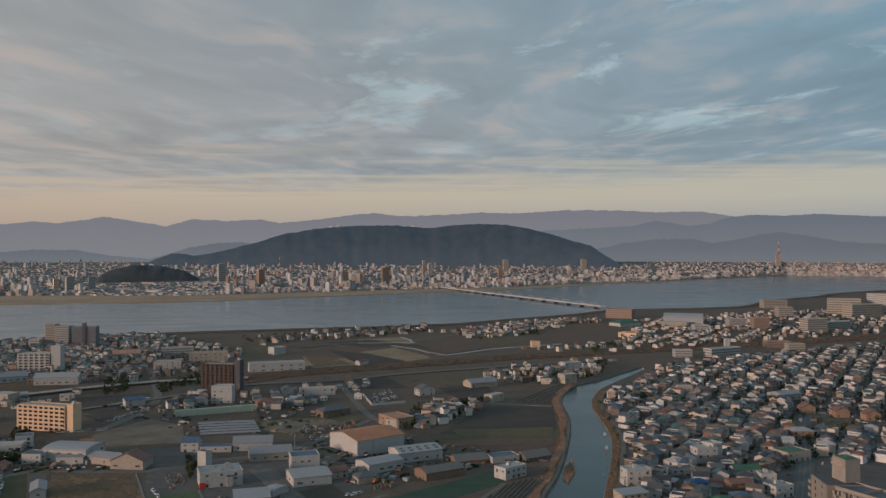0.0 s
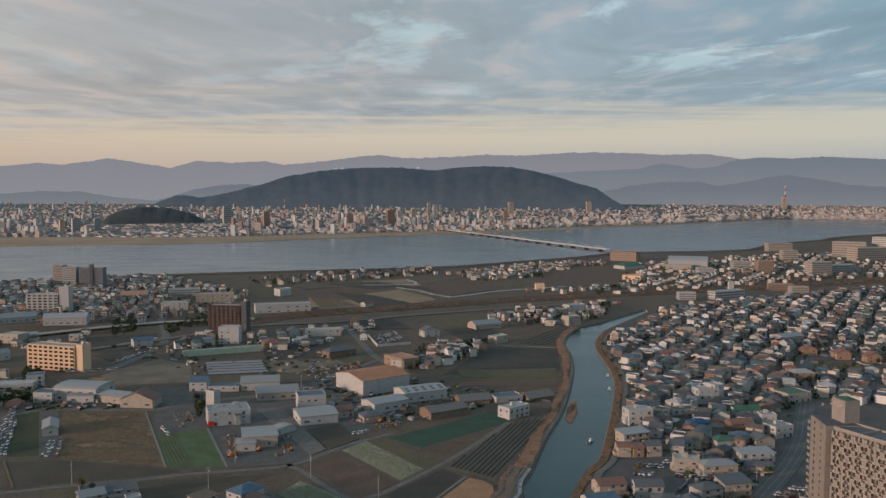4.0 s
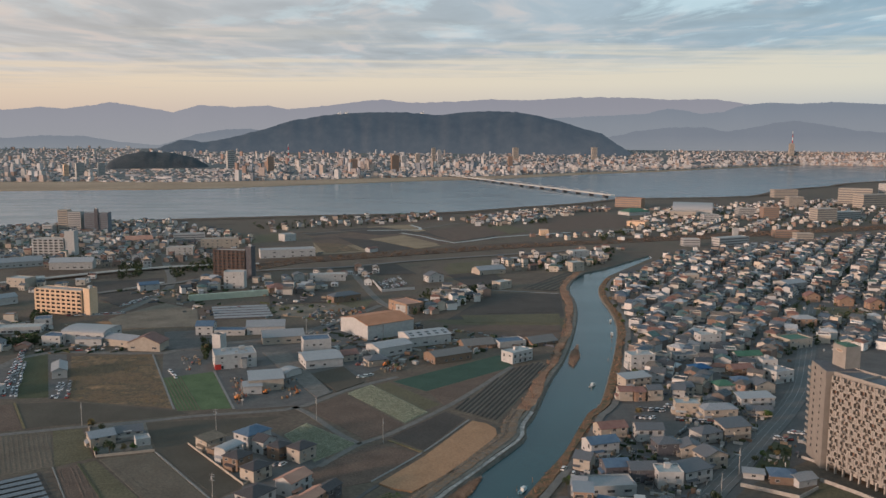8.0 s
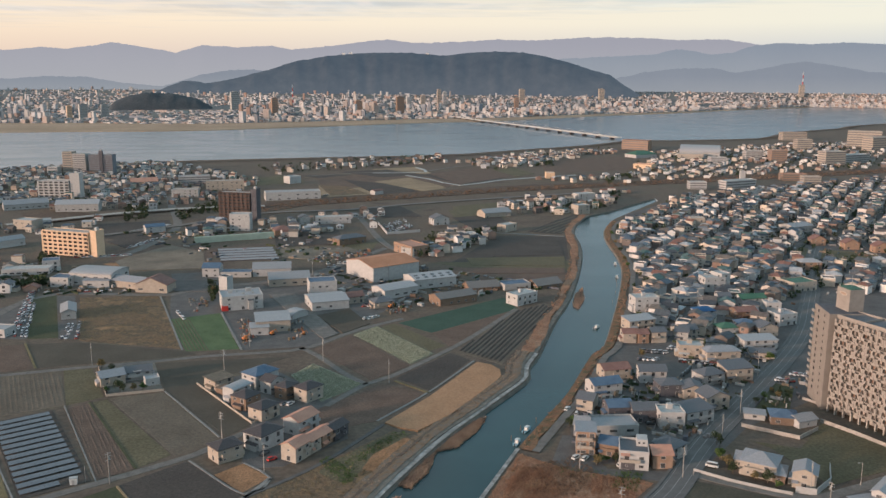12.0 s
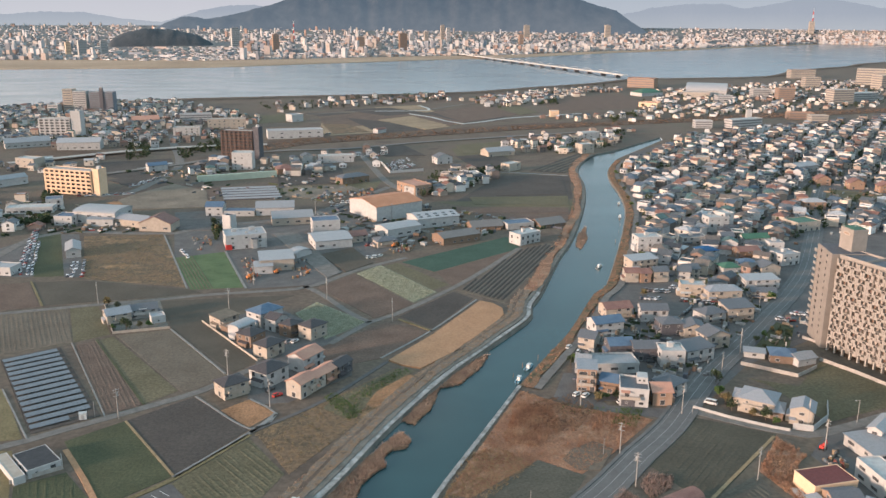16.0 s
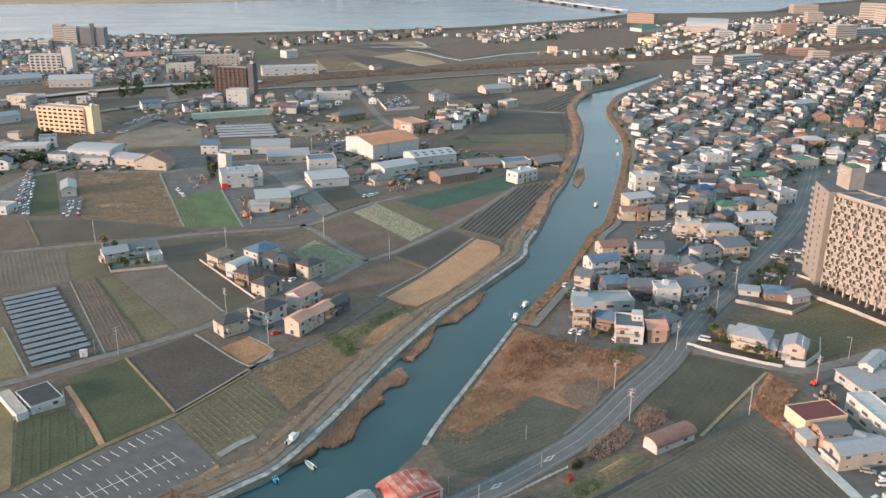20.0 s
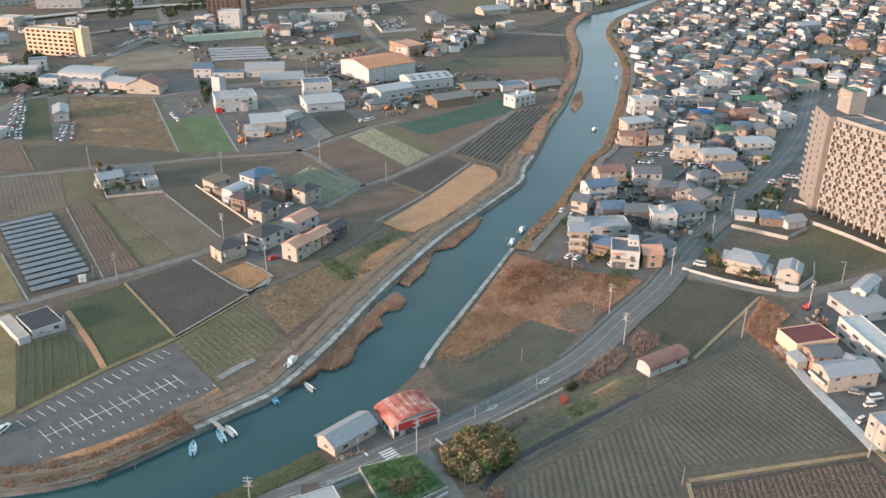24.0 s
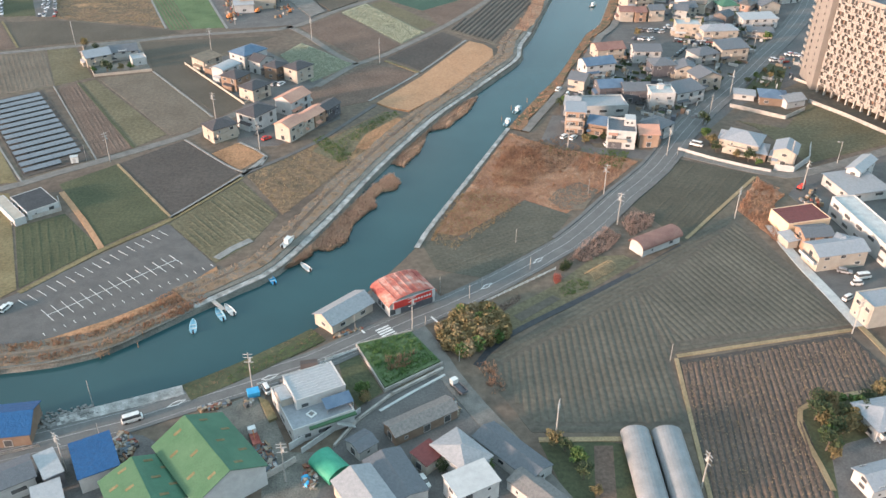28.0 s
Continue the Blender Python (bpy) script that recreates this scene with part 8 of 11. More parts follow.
car_rows((104.4, 383.4), (107.5, 383.5), (114.9, 399.3), 1, 5, 53, 0.95, "dark car in the parking lot among houses")
car_rows((-56.4, 467.8), (-47.9, 474.0), (-51.5, 483.4), 4, 1, 7, label="pale car in the works yard")
car_rows((28.6, 517.8), (35.9, 520.9), (35.5, 532.2), 4, 1, 8, label="car beside the white house")
car_rows((-100.6, 601.6), (-82.6, 621.5), (-80.7, 633.6), 6, 2, 9, 0.7, "lorry or car in the works yard")
car_rows((-56.4, 514.3), (-39.7, 504.2), (-40.5, 515.0), 5, 1, 10, 0.7, "car in the works yard")
car_rows((-313.9, 626.9), (-272.5, 637.1), (-277.7, 649.7), 14, 1, 11, 0.75, "car parked before the apartment block")
car_rows((-259.1, 531.5), (-228.8, 529.8), (-231.2, 535.7), 9, 1, 12, 0.6, "car parked at the roadside works")
car_rows((-121.0, 633.8), (-94.4, 645.4), (-96.3, 658.2), 8, 1, 13, 0.7, "vehicle in the works yard")
car_rows((-71.4, 799.1), (-52.5, 833.0), (-59.9, 754.7), 9, 5, 14, 0.85, "car in a walled lot of cars")
car_rows((-178.6, 506.5), (-164.5, 481.3), (-162.6, 483.8), 4, 1, 15, label="car beside the vegetable field")
car_rows((-117.2, 612.0), (-77.0, 622.0), (-80.0, 634.0), 10, 1, 21, 0.8, "pale truck or car in the works yard")
car_rows((-65.8, 496.5), (-54.0, 501.0), (-55.0, 507.0), 4, 1, 22, 0.9, "car parked beside the works road")
car_rows((152.3, 386.6), (163.1, 383.2), (167.0, 390.9), 6, 1, 16, 0.7, "car parked below the apartment tower")
car_rows((143.4, 378.8), (152.7, 375.5), (155.4, 382.2), 5, 1, 18, 0.6, "car parked below the apartment tower")
for p, q, w, label in (((44.8, 294.6), (47.5, 297.7), 0, "white car before the flats"), ((47.9, 293.7), (50.0, 296.8), 0, "white car before the flats"), ((60.5, 288.2), (63.7, 288.8), 3, "white car under the white house"),
                       ((93.1, 288.7), (90.5, 290.1), 2, "white van at the garden wall"), ((115.9, 205.3), (118.4, 204.5), 0, "silver car beside the beige house"), ((120.0, 202.5), (123.5, 203.2), 2, "pale blue van in the yard"),
                       ((117.0, 199.1), (120.4, 199.4), 1, "white van in the yard"), ((111.5, 191.9), (114.0, 193.5), 1, "white small van in the yard"), ((-117.6, 182.8), (-116.9, 185.4), 0, "white car in the car park"), ((-119.5, 180.3), (-118.4, 181.8), 3, "white car in the car park"),
                       ((-71.0, 294.8), (-69.6, 297.4), 0, "dark car before a new house"), ((-67.2, 289.9), (-65.6, 291.4), 3, "red car before a new house"), ((-73.8, 343.8), (-72.6, 346.5), 0, "car between the new houses"), ((-70.9, 343.9), (-69.6, 346.6), 0, "car between the new houses"),
                       ((-3.8, 124.0), (-3.2, 122.8), 3, "pale blue car beside the red shed"), ((-41.9, 151.8), (-40.7, 149.8), 1, "white small van beside the office"), ((-37.8, 153.5), (-36.6, 152.3), 1, "dark small van beside the office"),
                       ((47.4, 341.7), (49.9, 346.8), 0, "white car on the canal street"), ((50.5, 335.6), (52.7, 341.8), 1, "white car on the canal street"), ((79.6, 327.0), (82.0, 327.0), 0, "dark car under the house"), ((87.1, 320.3), (89.9, 320.9), 0, "dark car under the house"),
                       ((-138.3, 369.3), (-136.7, 370.8), 0, "white car at the farmhouse"), ((-143.1, 376.4), (-141.5, 378.0), 1, "white car at the farmhouse")):
    car(*p, at(p, q), w, label)
car(*(-70.5, 141.3), at((-71.9, 140.6), (-68.9, 142.1)), 2, "white minibus driving on the road", 0.17, "minibus")


def truck(p, q, bed, label):
    root = holder("truck", *p, 0.15, at(p, q), label, "truck")
    Bag().box(1.2, 2.5, -0.85, 0.85, 0.5, 2.0).ob("cab", "boat_white", root)
    Bag().box(2.35, 2.53, -0.75, 0.75, 1.2, 1.8).ob("windscreen", "glass_dark", root)
    Bag().box(-2.6, 1.1, -0.9, 0.9, 0.6, 0.85).box(-2.6, 1.1, -0.92, -0.85, 0.85, 1.25).box(-2.6, 1.1, 0.85, 0.92, 0.85, 1.25).box(-2.66, -2.6, -0.92, 0.92, 0.6, 1.25).ob("bed", bed, root)
    w = Bag().tube((0, -0.12, 0), (0, 0.12, 0), 0.36, 0.36, 10).me("wheel", "tyre")
    for x in (-1.6, 1.8):
        for y in (-0.75, 0.75):
            put("wheel", w, root, pose(x, y, 0.36))
    return root


truck((3.6, 153.2), (2.0, 155.5), "plaster_dark", "small truck with a dark covered bed")
tr = truck((-41.7, 135.9), (-43.9, 140.4), "rust_sheet", "flatbed truck with a yellow crane")
Bag().tube((0.7, 0, 0.9), (0.7, 0, 2.2), 0.12, 0.12).tube((0.7, 0, 2.1), (-1.8, 0.2, 1.7), 0.1, 0.08).ob("crane", "machine_orange", tr)


# ---- boats ----
def boat(p, q, L, W, hull, label, cabin=False):
    p, q = Vector(p), Vector(q)
    root = holder("boat", p.x, p.y, -1.3, at(p, q), label, "boat")
    rings = []
    for x, w, z in ((-0.5, 0.82, 0.55), (-0.25, 1.0, 0.55), (0.1, 0.95, 0.6), (0.32, 0.62, 0.72), (0.5, 0.06, 0.9)):
        hw = W / 2 * w
        rings.append([(x * L, -hw, z), (x * L, -hw * 0.55, -0.25), (x * L, hw * 0.55, -0.25), (x * L, hw, z), (x * L, hw * 0.82, z), (x * L, hw * 0.7, 0.18), (x * L, -hw * 0.7, 0.18), (x * L, -hw * 0.82, z)])
    put("hull", loft("hull", rings, hull), root, Matrix.Identity(4))
    for x in (-0.2, 0.08):
        Bag().box(x * L - 0.15, x * L + 0.15, -W * 0.38, W * 0.38, 0.36, 0.46).ob("bench", "boat_white", root)
    Bag().box(-0.5 * L - 0.35, -0.5 * L + 0.1, -0.2, 0.2, 0.1, 1.1).ob("outboard_motor", "tyre", root)
    if cabin:
        Bag().box(-0.18 * L, 0.12 * L, -W * 0.3, W * 0.3, 0.2, 1.7).ob("cabin", "boat_white", root)
        Bag().box(-0.2 * L, 0.16 * L, -W * 0.34, W * 0.34, 1.7, 1.8).ob("cabin_roof", "boat_white", root)
    return root


boat((-66.2, 177.7), (-67.4, 182.4), 5.6, 2.0, "boat_blue", "pale blue open motor boat moored in the canal")
boat((-60.4, 183.0), (-62.8, 186.8), 5.8, 2.0, "boat_blue", "pale blue open motor boat beside the jetty")
boat((-58.3, 185.1), (-60.6, 187.9), 5.4, 2.0, "boat_white", "white open motor boat beside the jetty")
boat((-49.4, 199.8), (-51.1, 202.9), 4.8, 1.8, "boat_bright", "bright blue small boat with white rim")
boat((-40.7, 206.3), (-43.1, 208.9), 5.0, 1.7, "boat_white", "plain white skiff lying in the canal")
boat((-80.3, 173.8), (-78.7, 176.7), 8.0, 1.6, "boat_blue", "long pale green wooden boat at two stakes")
boat((24.1, 310.3), (26.2, 315.8), 6.5, 2.1, "boat_blue", "fishing boat with cabin at the stakes", True)
boat((28.9, 322.6), (31.6, 327.3), 6.5, 2.1, "boat_blue", "fishing boat with cabin at the stakes", True)
boat((79.9, 467.4), (83.0, 470.9), 6.0, 2.0, "boat_white", "white boat moored at the east bank", True)
boat((114.1, 593.4), (116.4, 604.2), 6.0, 2.2, "boat_white", "white boat moored at the east bank", True)
boat((121.0, 636.7), (123.2, 646.9), 6.0, 2.2, "boat_white", "white boat moored at the east bank", True)
boat((-47.3, 217.1), (-45.3, 221.7), 6.5, 2.2, "boat_white", "white cabin boat laid up on the bank", True).location.z = 0.5


def stake(p, h):
    b = Bag().tube((*p, -3), (p[0] + 0.1, p[1], h), 0.13, 0.1)
    return tagged(b.ob("mooring_stake", "timber"), "weathered timber mooring stake in the water", "stake", "mooring stakes")


for p in ((-82.1, 169.4), (-78.1, 169.0), (-77.9, 172.7), (21.8, 312.4), (26.2, 322.6), (33.2, 330.9), (26.6, 306.1), (34.0, 322.8), (109.5, 568.0), (105.4, 549.1), (98.6, 522.8), (111.5, 581.3)):
    stake(p, 0.9)
jet = holder("old_jetty", *(-86.2, 164.4), -1.3, 0.9, "broken brown timber jetty on leaning posts", "jetty")
for i, (x, y, lean) in enumerate(((0, 0, 0.3), (1.2, 0.3, -0.2), (2.2, -0.3, 0.4), (0.6, 1.0, 0.1))):
    Bag().tube((x, y, -1), (x + lean, y, 2.0), 0.14, 0.12).ob("post", "timber", jet)
for y in (-0.4, 0.2, 0.8):
    Bag().box(-0.5, 3.0, y, y + 0.35, 1.2, 1.32).ob("plank", "timber", jet)
jp = holder("jetty", *(-63.3, 187.7), 0.1, at((-63.3, 187.7), (-61.5, 185.9)), "short grey plank jetty", "jetty")
for i in range(7):
    Bag().box(i * 0.8, i * 0.8 + 0.7, -0.6, 0.6, -0.1, 0.02).ob("plank", "concrete", jp)
Bag().tube((5.2, 0.5, -3), (5.2, 0.5, 0.4), 0.1, 0.1).ob("post", "timber", jp)


# ---- canal edges ----
LEDGE = smooth_line([(-67.6, 184.0), (-57.5, 193.7), (-48.2, 204.2), (-36.7, 230.7), (-23.3, 268.0), (-4.0, 311.8), (12.4, 341.8), (31.8, 377.0), (34.2, 387.4), (35.6, 398.0), (41.7, 416.7)], 4)
strip("ledge", LEDGE, -0.4, 1.7, "ledge_stone", 0.25, label="pale broken concrete ledge along the canal", category="quay", ragged=0.35)
strip("ledge_back", LEDGE, 1.7, 4.0, "gravel", 0.42, 0.48, label="dark stone slope behind the ledge", category="bank", ragged=0.4)
strip("verge", LEDGE, 3.9, 7.0, "bank_mix", 0.6, label="verge of orange dry grass", category="verge", ragged=0.7)
strip("bank_track", LEDGE, 6.9, 8.3, "earth", 0.56, label="rough track on the canal bank", category="track", ragged=0.4)
strip("verge", LEDGE, 8.2, 11.0, "bank_mix", 0.52, label="verge of brown dry grass", category="verge", ragged=0.9)
plot("verge", [(-115.2, 161.1), (-111.2, 164.7), (-99.6, 171.2), (-87.7, 179.1), (-75.6, 189.6), (-66.0, 204.3), (-62.8, 196.4), (-73.6, 182.4), (-85.1, 171.5), (-97.3, 165.4), (-108.9, 159.5), (-112.4, 155.3)], "dry_grass", 0.24, "verge of orange dry grass beside the car park", "verge")
LOW = smooth_line([(-124.4, 154.8), (-109.7, 158.5), (-96.9, 161.3), (-84.7, 166.8), (-78.0, 173.0), (-67.5, 183.5)], 4)
strip("quay_wall", LOW, -0.3, 0.5, "gravel", 0.25, label="low dark stone wall at the water", category="wall")
strip("verge", LOW, 0.5, 3.6, "bank_mix", 0.35, label="verge of orange dry grass", category="verge", ragged=0.5)
strip("bank_track", LOW, 3.4, 5.4, "earth", 0.30, label="rough track on the canal bank", category="track", ragged=0.4)
strip("verge", LOW, 5.2, 8.6, "bank_mix", 0.34, label="verge of brown dry grass", category="verge", ragged=0.8)
EASTW = smooth_line([(-9.0, 215.5), (-4.5, 229.4), (10.6, 268.5), (23.4, 302.1)], 4)
strip("quay_wall", EASTW, -1.2, 0.3, "ledge_stone", 0.35, label="pale concrete canal wall", category="wall")
EASTG = smooth_line([(23.4, 302.1), (38.2, 335.2), (50.6, 362.9), (69.3, 416.0), (78.0, 430.8), (95.9, 498.1), (111.6, 562.9), (122.1, 615.4), (127.1, 666.5), (129.9, 731.5), (137.4, 782.3), (152.0, 830.4)], 6)
strip("verge", EASTG, -5.0, -0.2, "bank_grass", 0.5, 0.1, label="east bank of russet dry grass", category="verge", ragged=1.5)
strip("bank_road", EASTG, -9.0, -5.5, "lane", 0.45, label="narrow road along the east bank", category="road")
WESTG = smooth_line([(41.7, 416.7), (57.9, 478.2), (70.3, 519.6), (83.8, 578.0), (98.0, 654.4), (104.7, 712.3), (107.0, 766.1), (116.4, 812.1), (134.9, 864.2)], 6)
strip("ledge_back", WESTG, 0.2, 2.6, "gravel", 0.2, label="stone foot of the west bank", category="bank")
strip("verge", WESTG, 2.4, 7.6, "red_scrub", 0.4, 0.6, label="west bank of orange dry reeds", category="verge", ragged=1.6)
strip("quay", smooth_line([(-88.1, 142.4), (-77.8, 146.4), (-62.4, 153.1)], 4), -3.4, 0.2, "ledge_stone", 0.28, label="grey concrete quay beside the road", category="quay")
strip("verge", smooth_line([(-62.4, 153.1), (-54.2, 158.8), (-42.1, 168.7), (-34.4, 175.6)], 4), -6.0, 0.2, "grass_dark", 0.25, label="green and brown verge above the water", category="verge")
strip("lot_edge", smooth_line([(-67.2, 208.5), (-63.5, 214.1), (-59.0, 219.0)], 4), -1.2, 1.2, "kerb", 0.2, label="pale concrete ramp", category="ramp")


def tufts(name, polys, n, h, mat, label, seed, spread=0.5, parent=None, z=0.0):
    """Tufts of leaning blades, all in one mesh."""
    rng, v, f = random.Random(seed), [], []
    for poly in polys:
        xs, ys = [p[0] for p in poly], [p[1] for p in poly]
        k = 0
        for _ in range(n * 6):
            if k >= n:
                break
            x, y = rng.uniform(min(xs), max(xs)), rng.uniform(min(ys), max(ys))
            if not inside(x, y, poly):
                continue
            k += 1
            hh, r = rng.uniform(*h), spread * rng.uniform(0.6, 1.4)
            for i in range(7):
                a = rng.uniform(0, 6.283)
                q, wd = rng.uniform(0, 0.9) * r, 0.2 * r
                bx, by, c, s2 = x + q * math.cos(a), y + q * math.sin(a), math.cos(a + 1.57 + rng.uniform(-0.7, 0.7)) * wd, math.sin(a + 1.57) * wd
                lean = rng.uniform(0.15, 0.7) * hh
                b = len(v)
                v += [(bx - c, by - s2, z - 0.1), (bx + c, by + s2, z - 0.1), (bx + lean * math.cos(a) + c * 0.4, by + lean * math.sin(a) + s2 * 0.4, z + hh * rng.uniform(0.6, 1.0))]
                f.append((b, b + 1, b + 2))
    ob = solid(name, v, f, mat, parent)
    return tagged(ob, label, "grass", "", "stuff")


def ribbon(line, a, b):
    return side_points(line, a) + side_points(line, b)[::-1]


tufts("weeds", [[(23.8, 298.0), (42.2, 283.9), (62.2, 279.8), (69.2, 275.5), (50.3, 250.3), (39.0, 237.6), (26.2, 246.2), (4.3, 222.9), (-3.0, 224.7)]], 5200, (0.15, 0.75), "weed", "russet dry weeds of the waste lot", 21, 0.5)
tufts("weeds", [[(-4.5, 219.5), (2.7, 247.6), (13.8, 253.8), (24.4, 242.5), (14.6, 229.2), (3.1, 215.0)]], 1000, (0.4, 1.0), "straw", "golden dry grass at the low end of the waste lot", 71, 0.35)
tufts("weeds", [[(53.8, 271.7), (59.9, 284.3), (66.9, 282.6), (61.9, 268.9)]], 260, (0.3, 0.8), "shrub", "green weeds at the corner of the waste lot", 72, 0.35, z=0.1)
tufts("weeds", [[(27.7, 287.2), (45.9, 297.8), (50.3, 283.1), (39.9, 264.8), (27.4, 268.8)]], 700, (0.4, 1.0), "brush", "brown withered stalks in the waste lot", 73, 0.35, z=0.1)
plot("bare_patch", [(37.4, 253.0), (45.8, 259.2), (51.6, 253.4), (45.0, 240.1), (37.7, 239.9), (33.9, 246.4)], "soil_grey", 0.1, "bare grey patch trodden in the waste lot", "ground")
tufts("brushwood", [[(21.5, 287.2), (33.9, 285.2), (36.1, 267.2), (26.2, 254.6), (15.0, 258.3)]], 700, (0.5, 1.5), "weed", "tall russet brushwood on the waste lot", 61, 0.7)
tufts("brushwood", [[(47.9, 280.9), (64.6, 276.8), (59.5, 265.8), (47.0, 267.5)]], 260, (0.4, 1.1), "weed", "orange brushwood beside the road", 62, 0.6)
tufts("weeds", [[(36.2, 287.6), (67.7, 282.4), (63.9, 275.4), (37.6, 280.6)]], 240, (0.2, 0.5), "shrub", "green weeds along the forecourt", 63, 0.5)
tufts("reeds", [[(-12.4, 307.4), (-4.1, 317.5), (12.7, 335.6), (9.1, 321.3), (0.5, 304.6), (-7.1, 301.2), (-9.4, 284.3), (-15.1, 271.3), (-19.6, 273.0)],
                [(-24.1, 257.5), (-19.1, 265.5), (-15.6, 259.3), (-17.3, 253.6), (-22.1, 251.9), (-24.0, 247.1), (-22.5, 241.9), (-25.7, 238.1), (-29.2, 230.9), (-30.2, 220.1), (-34.5, 215.5), (-41.3, 215.3), (-40.7, 221.1), (-35.2, 233.2)],
                [(-47.5, 204.8), (-42.4, 214.6), (-40.2, 217.2), (-40.2, 212.8), (-43.8, 207.8)]], 2600, (0.7, 1.5), "reed", "tall brown reeds standing in the water", 22, 0.5, z=-1.2)
tufts("reeds", [[(77.6, 542.9), (85.4, 561.7), (81.5, 528.4), (74.9, 506.3), (72.1, 511.5)]], 300, (0.8, 2.0), "reed", "patch of brown reeds in the canal", 23, 0.6, z=-1.2)
tufts("dry_stems", [ribbon(LEDGE, 4.4, 6.2), ribbon(LEDGE, 8.4, 10.8), ribbon(LOW, 0.6, 3.4), ribbon(LOW, 5.8, 9.0)], 700, (0.25, 0.8), "weed", "dry orange grass along the bank track", 24, 0.4, z=0.4)
tufts("dry_stems", [ribbon(EASTG, -5.4, -0.3), ribbon(WESTG, 2.8, 9.0)], 1600, (0.4, 1.2), "weed", "russet grass along the canal banks", 25, 0.6, z=0.3)
tufts("dry_stems", [[(-68.6, 260.4), (-49.4, 284.1), (-24.5, 316.9), (-16.2, 308.3), (-38.4, 261.2), (-51.6, 234.5)]], 900, (0.2, 0.7), "straw", "flattened dry grass beside the canal", 26, 0.6)
tufts("weeds", [[(108.2, 263.6), (114.0, 251.6), (108.3, 245.4), (103.1, 218.3), (94.9, 241.3)]], 450, (0.6, 1.8), "weed", "tall dry weeds on the corner lot", 27, 0.6)
plot("grass_patch", [(-44.8, 289.0), (-24.5, 316.9), (-17.1, 314.8), (-30.6, 295.4), (-34.4, 279.8), (-39.8, 272.8), (-48.9, 280.3)], "grass_olive", 0.09, "greenish patch of the rough lot", "grass")
tufts("shrubs", [[(-41.8, 286.7), (-24.4, 315.7), (-17.6, 315.9), (-31.6, 294.4), (-38.3, 277.4)], [(-50.2, 289.8), (-46.5, 293.9), (-34.2, 277.5), (-37.5, 270.7)]], 260, (0.2, 0.8), "shrub", "low green and brown bushes on the rough lot", 28, 0.9)
tufts("dry_stems", [[(-237.0, 516.5), (-190.2, 522.7), (-142.8, 419.5), (-200.0, 431.0)]], 1500, (0.2, 0.6), "straw", "long dry grass on the fallow lot", 29, 0.8)
plot("garden_bed", [(18.6, 182.5), (30.0, 192.1), (32.1, 190.5), (20.5, 180.1)], "soil_furrow", 0.12, "dark bare kitchen garden bed", "garden")
plot("garden_bed", [(31.7, 195.3), (37.5, 201.1), (41.4, 198.9), (40.2, 195.0), (32.8, 191.1)], "grass_olive", 0.12, "kitchen garden bed with yellow-green rows", "garden")
plot("garden_strip", [(12.1, 175.0), (16.3, 184.4), (31.3, 197.3), (44.5, 212.2), (53.1, 213.3), (57.1, 209.7), (40.4, 194.5), (16.5, 174.7)], "grass_olive", 0.06, "worn grass between the road and the ditch", "garden")
tufts("vegetables", [[(32.0, 195.1), (37.4, 200.5), (41.0, 198.6), (39.9, 195.3), (33.2, 191.6)]], 170, (0.2, 0.5), "shrub", "yellow-green vegetable rows beside the ditch", 30, 0.4, z=0.12)
tufts("bare_bushes", [[(36.2, 209.8), (42.2, 220.0), (50.4, 228.8), (54.2, 224.2), (50.3, 217.0), (42.5, 209.4)]], 420, (0.5, 1.9), "bush_pink", "bare pinkish bushes beside the road", 31, 0.35)
tufts("bare_bushes", [[(55.8, 231.7), (60.1, 238.9), (66.9, 236.2), (64.7, 229.9), (57.4, 223.6)]], 300, (0.5, 2.2), "bush_pink", "bare pinkish bushes beside the road", 32, 0.35)
tufts("shrubs", [[(33.4, 205.0), (35.5, 209.2), (36.9, 207.4), (34.9, 203.9)]], 60, (0.6, 1.8), "leaf_dark", "dark evergreen shrub beside the road", 38, 0.5)
tufts("shrubs", [[(30.8, 198.6), (31.8, 202.1), (33.0, 201.5), (32.3, 198.1)]], 40, (0.6, 1.8), "rust_sheet", "small red-leaved shrub by the guard rail", 39, 0.5)
tufts("bare_bushes", [[(13.3, 185.4), (20.6, 192.4), (21.2, 190.3), (14.7, 183.4)]], 90, (0.3, 0.8), "bush_pink", "low dark hedge behind the guard rail", 41, 0.35)
hoop = holder("tunnel_frame", *(41.3, 200.9), 0.05, at((41.3, 200.9), (50.4, 209.0)), "bare hoop frame of a garden tunnel", "tunnel frame")
arc = Bag()
for i in range(8):
    a, b = math.pi * i / 8, math.pi * (i + 1) / 8
    arc.tube((0, 2.0 * math.cos(a), 1.7 * math.sin(a)), (0, 2.0 * math.cos(b), 1.7 * math.sin(b)), 0.05, 0.05, 4)
arc = arc.me("hoop", "straw")
for i in range(14):
    put("hoop", arc, hoop, pose(i * 0.75, 0, 0))
Bag().box(0, 9.8, -0.04, 0.04, 1.66, 1.74).ob("ridge_bar", "straw", hoop)
tufts("weeds", [[(8.1, 162.6), (12.4, 163.7), (15.3, 153.4), (11.9, 151.4)]], 90, (0.4, 1.2), "weed", "bare bushes at the corner of the field", 33, 0.5)
tufts("dry_stems", [ribbon(smooth_line([(-62.4, 153.1), (-54.2, 158.8), (-42.1, 168.7), (-34.4, 175.6)], 4), -6, 0)], 420, (0.2, 0.7), "weed", "brown growth above the water", 34, 0.3)
